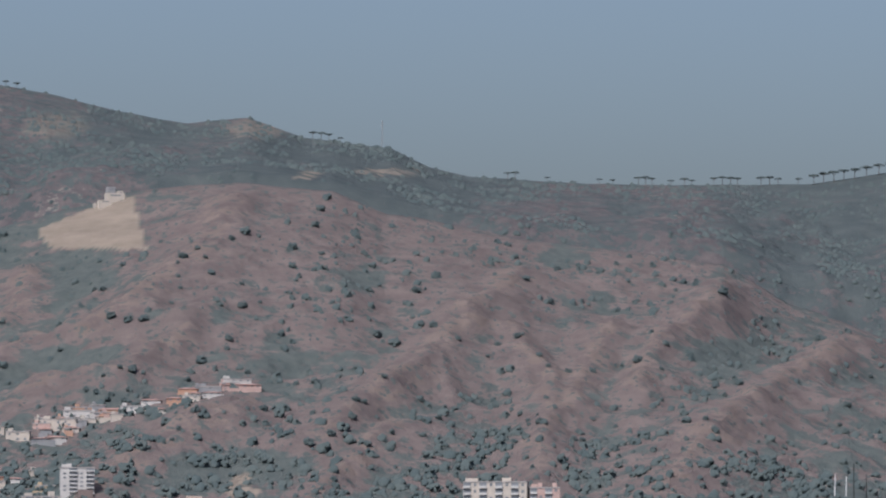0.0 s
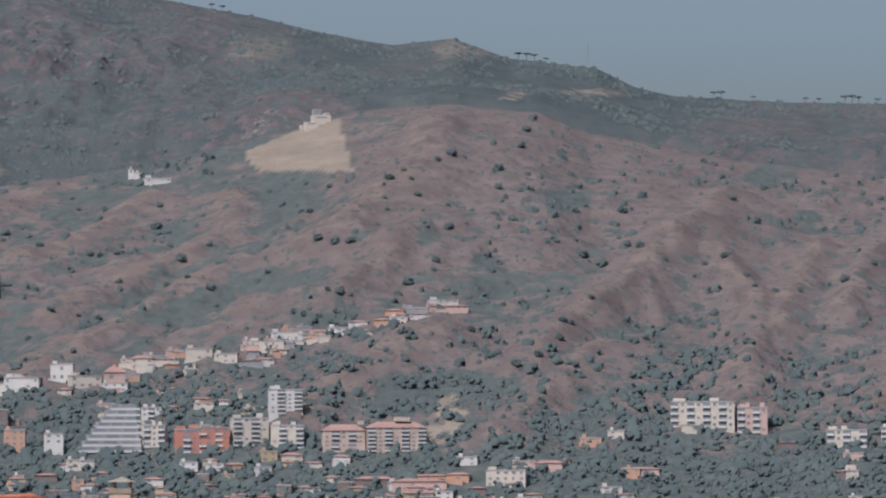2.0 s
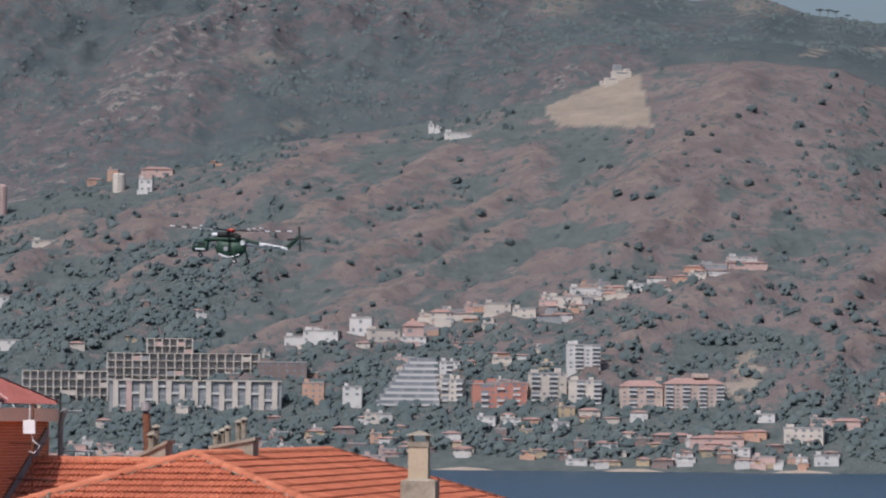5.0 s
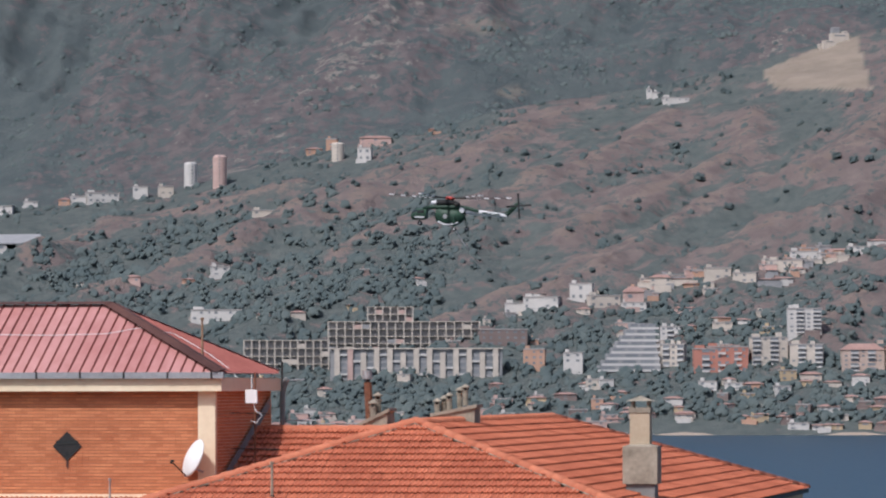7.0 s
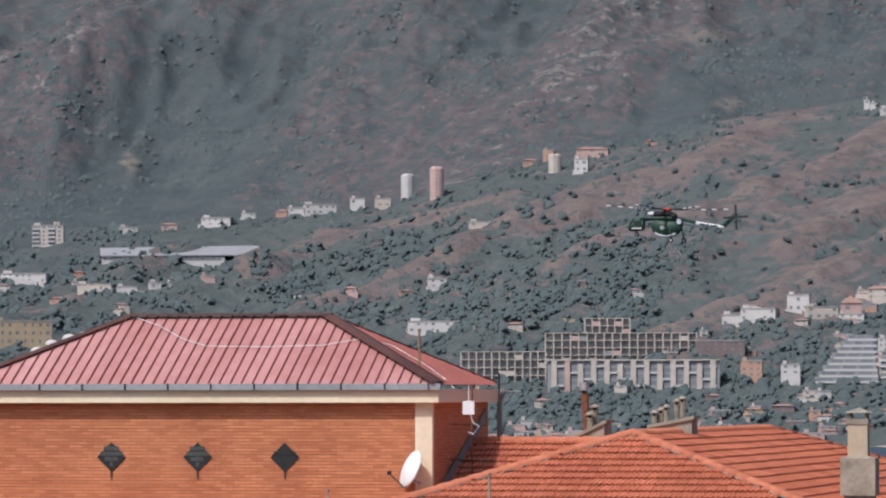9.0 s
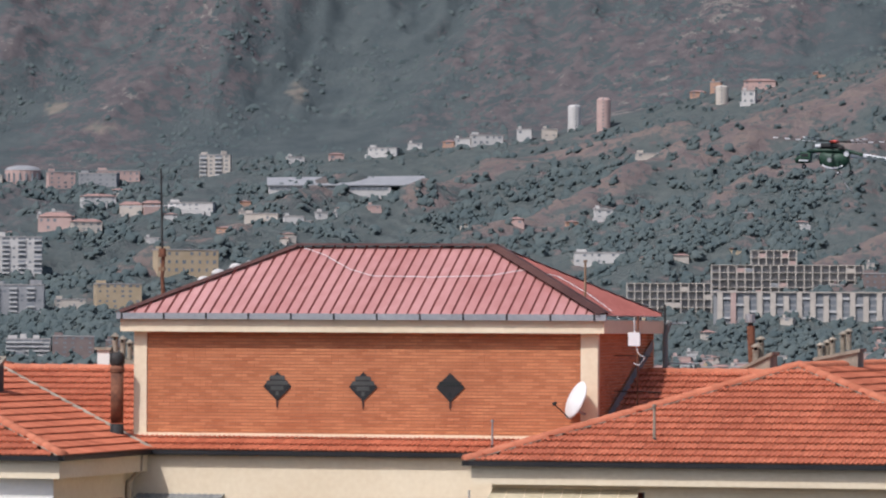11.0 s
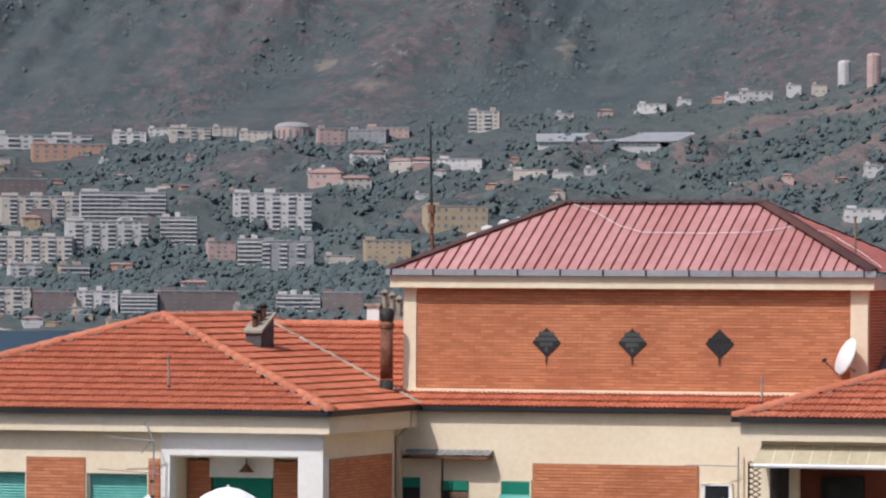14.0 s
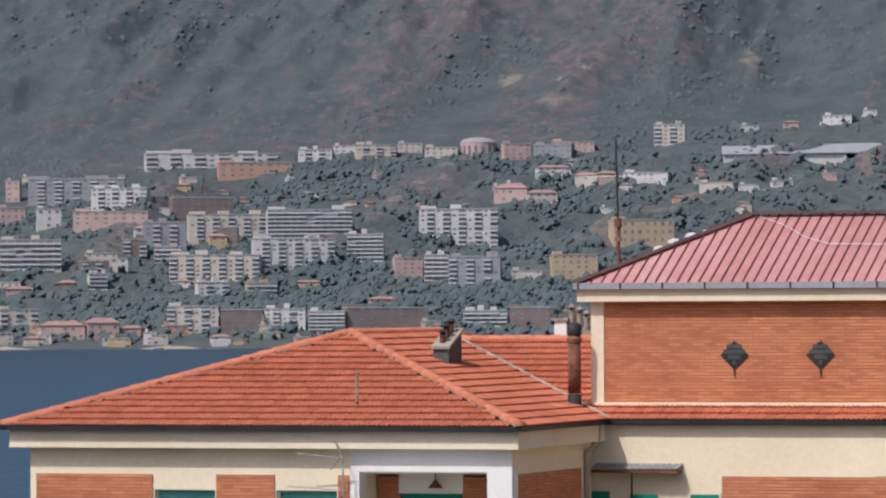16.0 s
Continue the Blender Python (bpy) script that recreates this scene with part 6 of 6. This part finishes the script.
CROWNS = [crown_geo(i + 1, 5) for i in range(8)]
SHRUBS = []
for i in range(6):
    _g = Geo().blob((0, 0, 0.46), (0.42, 0.42, 0.36), 300 + i, 0.3, 4, 6)
    SHRUBS.append(_g.blob((0.3 * math.cos(i), 0.3 * math.sin(i), 0.35), (0.28, 0.28, 0.26), 400 + i, 0.3, 3, 5))


def grove(name, label, spots, shapes, mat, sizes, seed, flat=0.95):
    """Many trees joined into one mesh."""
    r = random.Random(seed)
    V, Fc, o = [], [], 0
    base = [(np.array(g.v), [np.array(f) for f in g.f]) for g in shapes]
    for x, y, z in spots:
        v, f = base[r.randrange(len(base))]
        s, a = r.uniform(*sizes), r.uniform(0, 6.28)
        wide = s * r.uniform(0.9, 1.35)
        c, q = math.cos(a) * wide, math.sin(a) * wide
        V.append(np.stack([v[:, 0] * c - v[:, 1] * q + x, v[:, 0] * q + v[:, 1] * c + y, (v[:, 2] - 0.50) * s * flat * 1.7 + z], 1))
        Fc += [(k + o).tolist() for k in f]
        o += len(v)
    me = bpy.data.meshes.new(name)
    me.from_pydata(np.concatenate(V).tolist(), [], Fc)
    me.materials.append(mat)
    me.polygons.foreach_set("use_smooth", [True] * len(me.polygons))
    me.update()
    return tagged(new(name, me), label, "trees", kind="stuff")


_tr = np.random.RandomState(8)


def spots(n, u0, u1, r0, r1, chance):
    u, r = _tr.uniform(u0, u1, n), _tr.uniform(r0, r1, n)
    x, y = r * np.sin(u * UNIT), r * np.cos(u * UNIT)
    keep = _tr.rand(n) < chance(u, r, x, y)
    u, r, x, y = u[keep], r[keep], x[keep], y[keep]
    return np.stack([x, y, land(u, r)], 1).tolist()


def quarry(u, r):
    z = land(u, r) / r / UNIT
    return (z > 515) & (z < 625) & (u > 640) & (u < 870)


def low_chance(u, r, x, y):
    """Thick in the hollows and near the shore, thin on the dry spurs, in clumps."""
    near = spurs_at(u, r)[0]
    patch = smooth_noise(x / 55 + 5, y / 55, 3)
    clump = np.clip((patch - 0.46) * 7, 0, 1)
    leftness = np.clip((500 - u) / 1600, 0, 1)
    t = (r - SHORE) / (CREST - SHORE)
    dry = np.clip((u - 500) / 600, 0, 1) * np.clip((t - 0.3) / 0.25, 0, 1)
    c = np.clip(1 - 1.7 * near, 0, 1) * (0.06 + 0.75 * clump) + 0.03
    c = c + leftness * (0.05 + 0.5 * clump) + np.clip(0.36 - t, 0, 1) * 1.6
    return np.clip(c * (1 - 0.35 * dry), 0, 1) * ~quarry(u, r)


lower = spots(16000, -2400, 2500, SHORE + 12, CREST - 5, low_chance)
grove("lower_woods", "green trees and bushes in the gullies, greyed for haze", lower, CROWNS[:5], M["hazy_foliage"], (2.6, 7.4), 3, 0.85)
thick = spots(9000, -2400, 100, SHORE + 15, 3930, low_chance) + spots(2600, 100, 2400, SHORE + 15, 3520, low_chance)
grove("shore_woods", "dense dark green woods between the apartment blocks", thick, CROWNS[3:], M["hazy_foliage"], (5.0, 10.5), 6, 0.80)
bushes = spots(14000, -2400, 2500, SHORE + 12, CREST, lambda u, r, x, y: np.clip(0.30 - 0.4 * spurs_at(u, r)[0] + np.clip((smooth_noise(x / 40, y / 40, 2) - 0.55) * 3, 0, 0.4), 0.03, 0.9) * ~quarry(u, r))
grove("low_scrub", "small dark shrubs on the dry slopes", bushes, SHRUBS, M["hazy_foliage"], (1.4, 3.0), 4)
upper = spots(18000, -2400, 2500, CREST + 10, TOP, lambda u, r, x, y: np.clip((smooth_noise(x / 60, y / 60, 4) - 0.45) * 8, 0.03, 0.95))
grove("mountain_scrub", "dark scrub and low trees on the mountain", upper, SHRUBS, M["hazy_foliage"], (2.6, 6.2), 5, 0.75)

# single trees standing on the dry hill
SINGLE = []
for i in range(6):
    t = thing("tree", pose(0, 0, 0), "round dark green tree on the dry hillside", "tree", "single trees on the hill")
    part("trunk", Geo().tube([(0, 0, -0.15), (0.02, 0, 0.2), (0.0, 0.02, 0.55)], [0.06, 0.045, 0.02], 6), M["bark"], t)
    for k in range(2):
        a = k * 2.6 + i
        part("limb", Geo().tube([(0.01, 0, 0.22), (0.22 * math.cos(a), 0.22 * math.sin(a), 0.5)], [0.028, 0.01], 5), M["bark"], t)
    part("crown", crown_geo(100 + i, 20, 0.95), M["hazy_foliage"], t)
    SINGLE.append(t)
_sr = random.Random(17)
_made = 0
KNOWN = ((676, 578), (591, 585), (1111, 492), (1111, 525), (1161, 594), (1151, 566), (506, 420), (551, 366), (545, 160), (951, 322), (1331, 450), (1366, 475), (1336, 388), (1361, 388), (1261, 370), (1291, 356), (791, 402), (821, 397), (848, 398), (1141, 180), (1181, 195), (1026, 553), (918, 509), (601, 315), (231, 310), (-19, 265), (241, 410), (1874, 447), (1809, 220), (1724, 327), (530, 150), (560, 172))
_more = [(_sr.uniform(-500, 2200), _sr.uniform(120, 560)) for _ in range(190)]
for i, (u, v) in enumerate(KNOWN + tuple(_more)):
    if v > np.interp(u, FOOT_U, FOOT_V) - 8 or (630 < u < 880 and v > 500 and i >= len(KNOWN)):
        continue
    x, y, z, d = site(u, v)
    s = _sr.uniform(6.5, 8.8) if i < len(KNOWN) else _sr.uniform(3.2, 6.4)
    m = pose(x, y, z - 0.38 * s, 0, 0, _sr.uniform(0, 360))
    if _made < 6:
        SINGLE[_made].matrix_world = m
        c = SINGLE[_made]
    else:
        c = copy_thing(SINGLE[i % 6], m)
    c.scale = (s * _sr.uniform(1.0, 1.25), s * 1.1, s * 1.12)
    _made += 1

# umbrella pines along the skyline
def pine_geo(seed):
    r = random.Random(seed)
    g = Geo()
    for i in range(26):
        a, q = r.uniform(0, 6.28), math.sqrt(r.random()) * 4.2
        g.blob((q * math.cos(a), q * math.sin(a), 8.2 + 0.9 * (1 - q / 4.5) + r.uniform(-0.3, 0.3)), (1.2, 1.2, 0.75), seed * 31 + i, 0.3, 3, 6)
    return g


def umbrella_pine(u, scale, seed):
    d = TOP - 6
    x, y = d * math.sin(u * UNIT), d * math.cos(u * UNIT)
    t = thing("umbrella_pine", pose(x, y, float(land(u, d)) - 0.6, 0, 0, seed * 40), "umbrella pine with a flat dark crown on the skyline", "tree", "pines on the ridge")
    t.scale = (scale,) * 3
    part("trunk", Geo().tube([(0, 0, -1), (0.2, 0, 4), (0.1, 0.1, 8)], [0.34, 0.26, 0.16], 7), M["bark"], t)
    for k in range(4):
        a = k * 1.6 + seed
        part("limb", Geo().tube([(0.15, 0, 6.0), (2.2 * math.cos(a), 2.2 * math.sin(a), 8.0)], [0.14, 0.07], 5), M["bark"], t)
    part("crown", pine_geo(seed), M["hazy_foliage"], t)


for i, (u, s) in enumerate(((603, 0.75), (623, 0.75), (1147, 0.85), (1162, 0.9), (1176, 0.85), (1196, 0.6), (1493, 0.8), (1506, 0.9), (1563, 0.6), (1655, 0.65), (1679, 0.65), (1725, 0.95), (1738, 1.0), (1749, 0.85), (1782, 0.7), (1806, 0.9), (1819, 0.7), (1858, 0.9), (1873, 1.0), (1888, 0.95), (1900, 0.9), (1942, 1.0), (1957, 1.0), (1972, 0.8), (2007, 0.8), (2035, 1.1), (2052, 1.2), (2070, 1.2), (2088, 1.2), (2107, 1.15), (2128, 1.2), (2150, 1.2), (2170, 1.2))):
    umbrella_pine(u, s, i + 1)

# lattice mast on the ridge
d = TOP - 10
pylon = thing("radio_mast", pose(d * math.sin(1270 * UNIT), d * math.cos(1270 * UNIT), float(land(1270, d))), "thin pale lattice radio mast on the ridge", "mast")
for k in range(3):
    a = k * 2.094
    part("leg", Geo().tube([(1.2 * math.cos(a), 1.2 * math.sin(a), -1), (0.25 * math.cos(a), 0.25 * math.sin(a), 26)], 0.16, 5), M["steel"], pylon)
for i in range(9):
    q = 1.15 - i * 0.1
    part("brace", Geo().tube([(q, 0, i * 2.9), (-0.5 * q, 0.866 * q, i * 2.9 + 1.4), (-0.5 * q, -0.866 * q, i * 2.9 + 2.8)], 0.09, 4), M["steel"], pylon)

# thin masts among the houses at the foot of the slope
for _u, _v, _tall, _mat, _lab in ((2104, 80, 68, "black", "tall thin dark mast above the far houses"), (2126, 78, 50, "black", "thin dark mast above the far houses"), (2070, 82, 46, "dishwhite", "thin white mast above the far houses"), (2090, 80, 44, "dishwhite", "thin white mast above the far houses")):
    _x, _y, _z, _d = site(_u, _v)
    _h = _tall * UNIT * _d
    _mt = thing("mast", pose(_x, _y, _z, 0, 1.5 if _mat == "dishwhite" else 0, 0), _lab, "mast", "masts above the houses")
    part("pole", Geo().tube([(0, 0, -2), (0, 0, _h * 0.6), (0, 0, _h)], [0.45, 0.36, 0.22], 6), M[_mat], _mt)
    part("crossarm", Geo().tube([(-1.2, 0, _h * 0.82), (1.2, 0, _h * 0.82)], 0.14, 5), M[_mat], _mt)

# beach and sea wall along the far shore
us = np.arange(-2600, 2601, 40)
bw = Geo()
for u in us:
    rr = SHORE - 4 + 4 * math.sin(u * 0.021)
    a = u * UNIT
    bw.v += [(rr * math.sin(a), rr * math.cos(a), SEA - 0.3), ((rr + 9) * math.sin(a), (rr + 9) * math.cos(a), SEA + 2.3), ((rr + 14) * math.sin(a), (rr + 14) * math.cos(a), SEA + 2.5)]
for i in range(len(us) - 1):
    for j in range(2):
        bw.f.append((3 * i + j, 3 * i + j + 3, 3 * i + j + 4, 3 * i + j + 1))
tagged(new("beach", bw.mesh("beach", M["earth"], True)), "pale strip of beach along the far shore", "beach", kind="structure")
_wr = random.Random(6)
for i in range(16):
    u = _wr.uniform(-2200, 1100)
    a, rr = u * UNIT, SHORE + _wr.uniform(-60, -12)
    bt = thing("boat", pose(rr * math.sin(a), rr * math.cos(a), SEA, 0, 0, _wr.uniform(-30, 30)), "small white boat moored off the beach", "boat", "boats off the beach")
    part("hull", Geo().add([(-3, -0.8, 0.9), (3, -0.8, 0.9), (4.2, 0, 1.1), (3, 0.8, 0.9), (-3, 0.8, 0.9), (-2.8, -0.5, -0.2), (2.6, 0, -0.2), (-2.8, 0.5, -0.2)], [(0, 1, 2, 3, 4), (0, 5, 6, 2, 1), (4, 3, 2, 6, 7), (0, 4, 7, 5), (5, 7, 6)]), M["f_white"], bt)
    part("cabin", Geo().box(-1.2, 1.0, -0.5, 0.5, 0.9, 1.9), M["f_white"], bt)

# ---- crane helicopter hanging in the air ----
HD = 930.0
_u, _v = 110, 303
_hx, _hy, _hz = HD * math.sin(_u * UNIT), HD * math.cos(_u * UNIT), HD * _v * UNIT
# its own axes: nose towards -x, z up, the origin in the middle of the tank
heli = thing("crane_helicopter", pose(_hx, _hy, _hz, 0, 2.0, -12), "dark green and white crane helicopter with a water tank", "helicopter")


def loft(sections, n=14, power=2.4):
    """A rounded body through sections (x, z, half width, half height)."""
    g = Geo()
    for x, z, w, h in sections:
        for k in range(n):
            a = 2 * math.pi * k / n
            c, s = math.cos(a), math.sin(a)
            g.v.append((x, math.copysign(abs(c) ** (2 / power), c) * w, z + math.copysign(abs(s) ** (2 / power), s) * h))
    for i in range(len(sections) - 1):
        for k in range(n):
            g.f.append((i * n + k, i * n + (k + 1) % n, (i + 1) * n + (k + 1) % n, (i + 1) * n + k))
    g.f.append(tuple(range(n)))
    g.f.append(tuple((len(sections) - 1) * n + k for k in reversed(range(n))))
    return g


cock = part("cockpit", loft([(-7.5, -0.25, 0.3, 0.35), (-7.2, -0.2, 0.8, 0.75), (-6.5, 0.05, 1.05, 1.05), (-5.2, 0.2, 1.1, 1.1), (-4.5, 0.25, 1.0, 1.0)]), M["heli"], heli, "green cockpit pod", True)
part("windscreen", loft([(-7.38, 0.1, 0.5, 0.25), (-6.9, 0.45, 0.9, 0.42), (-6.3, 0.62, 1.0, 0.36)]), M["darkglass"], cock, "dark cockpit glass", True)
part("side_window", Geo().box(-6.2, -4.9, -1.13, -1.08, 0.3, 0.85), M["darkglass"], cock)
part("nose_stripe", Geo().box(-6.6, -4.8, -1.13, -1.07, -0.55, -0.3), M["heliwhite"], cock, "white stripe")
part("spine", loft([(-5.2, 1.2, 0.8, 0.35), (-3.0, 1.55, 0.9, 0.4), (0.5, 1.6, 1.0, 0.5), (3.2, 1.35, 0.8, 0.45), (5.2, 0.85, 0.6, 0.4)]), M["heli"], heli, "dark green fuselage beam", True)
eng = part("engine_housing", loft([(-3.2, 2.2, 0.5, 0.35), (-2.6, 2.35, 1.1, 0.55), (-0.4, 2.4, 1.2, 0.6), (0.6, 2.3, 1.0, 0.5), (1.5, 2.0, 0.6, 0.4)]), M["heliblack"], heli, "black twin engine housing", True)
part("intake", Geo().tube([(-3.7, -0.6, 2.3), (-2.6, -0.6, 2.35)], [0.3, 0.42], 10), M["heliwhite"], eng)
part("intake", Geo().tube([(-3.7, 0.6, 2.3), (-2.6, 0.6, 2.35)], [0.3, 0.42], 10), M["heliwhite"], eng)
part("exhaust", Geo().tube([(0.8, -1.0, 2.0), (1.7, -1.5, 2.1)], 0.32, 10), M["soot"], eng)
tank = part("water_tank", loft([(-2.9, 0.2, 0.5, 1.0), (-2.4, 0.1, 1.0, 1.35), (-1.2, -0.25, 1.2, 1.6), (0.6, -0.35, 1.25, 1.65), (1.9, 0.0, 1.1, 1.3), (2.6, 0.3, 0.6, 0.8)]), M["heli"], heli, "rounded green water tank", True)
arc = Geo().tube([(-2.2 + 0.32 * i, -1.22 + 0.02 * abs(i - 6), -0.85 - 0.85 * math.sin(math.pi * (0.12 + 0.76 * i / 12))) for i in range(13)], 0.16, 6)
part("tank_stripe", arc, M["heliwhite"], tank, "white curved stripe")
part("emblem", Geo().tube([(-0.9, -1.20, -0.2), (-0.9, -1.27, -0.2)], 0.42, 12), M["f_grey"], tank, "pale round emblem")
part("side_panel", Geo().tube([(2.2, -1.0, 1.05), (2.2, -1.12, 1.05)], 0.5, 12), M["heliwhite"], heli, "white fuselage patch")
boom = part("tail_boom", loft([(2.8, 0.95, 0.65, 0.6), (5.5, 0.72, 0.5, 0.45), (8.5, 0.4, 0.38, 0.34), (10.4, 0.25, 0.32, 0.3)]), M["heliwhite"], heli, "white tail boom", True)
part("lettering", Geo().box(5.9, 6.9, -0.54, -0.44, 0.55, 0.8).box(7.1, 7.7, -0.48, -0.40, 0.45, 0.68).box(7.9, 9.2, -0.45, -0.36, 0.33, 0.55), M["heli"], boom, "row of dark green bars")
part("tail_fin", loft([(9.8, 0.3, 0.3, 0.35), (10.8, 0.9, 0.24, 0.6), (11.8, 1.9, 0.18, 0.55), (12.6, 2.6, 0.12, 0.4)]), M["heli"], heli, "green tail fin", True)
part("tailplane", Geo().box(11.9, 12.9, -0.1, 2.4, 2.55, 2.68), M["heli"], heli)
tr2 = part("tail_rotor", Geo().tube([(12.7, -0.75, 2.1), (12.7, -0.2, 2.1)], 0.2, 10), M["heliblack"], heli, "four-bladed tail rotor")
for k in range(4):
    a = math.radians(5 + 90 * k)
    c, s = math.cos(a), math.sin(a)
    part("blade", Geo().add([(12.7 + c * 0.2 - s * 0.14, -0.7, 2.1 + s * 0.2 + c * 0.14), (12.7 + c * 0.2 + s * 0.14, -0.7, 2.1 + s * 0.2 - c * 0.14), (12.7 + c * 2.3 + s * 0.2, -0.7, 2.1 + s * 2.3 - c * 0.2), (12.7 + c * 2.3 - s * 0.2, -0.7, 2.1 + s * 2.3 + c * 0.2), (12.7 + c * 0.2 - s * 0.14, -0.64, 2.1 + s * 0.2 + c * 0.14), (12.7 + c * 0.2 + s * 0.14, -0.64, 2.1 + s * 0.2 - c * 0.14), (12.7 + c * 2.3 + s * 0.2, -0.64, 2.1 + s * 2.3 - c * 0.2), (12.7 + c * 2.3 - s * 0.2, -0.64, 2.1 + s * 2.3 + c * 0.2)], [(0, 1, 2, 3), (7, 6, 5, 4), (0, 4, 5, 1), (1, 5, 6, 2), (2, 6, 7, 3), (3, 7, 4, 0)]), M["heliblack"], tr2)
hub = part("rotor_hub", Geo().tube([(-0.3, 0, 2.8), (-0.3, 0, 3.1), (-0.3, 0, 3.4), (-0.3, 0, 3.5)], [0.3, 0.9, 0.8, 0.3], 12), M["helired"], heli, "red rotor hub")
for k in range(6):
    a = math.radians(12 + 60 * k)
    c, s = math.cos(a), math.sin(a)
    bl = Geo()
    for q, droop in ((0.8, 0.0), (5.0, 0.05), (10.9, 0.35)):
        for e in (-0.27, 0.27):
            for dz in (0.0, 0.09):
                bl.v.append((-0.3 + q * c - e * s, q * s + e * c, 3.2 + droop + dz))
    for i in (0, 4):
        bl.f += [(i, i + 2, i + 6, i + 4), (i + 1, i + 5, i + 7, i + 3), (i, i + 4, i + 5, i + 1), (i + 2, i + 3, i + 7, i + 6)]
    bl.f += [(0, 1, 3, 2), (8, 10, 11, 9)]
    blade = part("rotor_blade", bl, M["heliblack"], hub, "dark rotor blade with white bands")
    for q in (6.2, 8.2, 10.3):
        dz = 0.05 + 0.3 * (q - 5) / 5.9
        part("band", Geo().add([(-0.3 + (q + f) * c - e * s, (q + f) * s + e * c, 3.2 + dz + h) for f in (0, 0.9) for e in (-0.29, 0.29) for h in (-0.03, 0.16)], [(0, 1, 3, 2), (4, 6, 7, 5), (0, 4, 5, 1), (2, 3, 7, 6), (0, 2, 6, 4), (1, 5, 7, 3)]), M["heliwhite"], blade)


def gear(x, y, top, bottom):
    leg = part("landing_leg", Geo().tube([(x - 0.3, y * 0.5, top), (x, y, bottom)], 0.12, 6), M["heli"], heli)
    w = part("wheel", Geo().tube([(x, y - 0.2, bottom), (x, y + 0.2, bottom)], 0.42, 14), M["heliblack"], heli, "black wheel")
    part("rim", Geo().tube([(x, y - 0.22, bottom), (x, y + 0.22, bottom)], 0.18, 10), M["heliwhite"], w)


gear(-5.8, 0, -0.6, -1.5)
gear(1.0, -2.1, 0.3, -2.5)
gear(2.6, 2.1, 0.3, -2.3)
part("snorkel_hose", Geo().tube([(0.6, 0, -1.8), (1.4, 0, -3.4), (2.6, 0, -5.2), (3.6, 0, -6.2)], [0.10, 0.09, 0.08, 0.1], 6), M["f_grey"], heli, "grey snorkel hose", True)
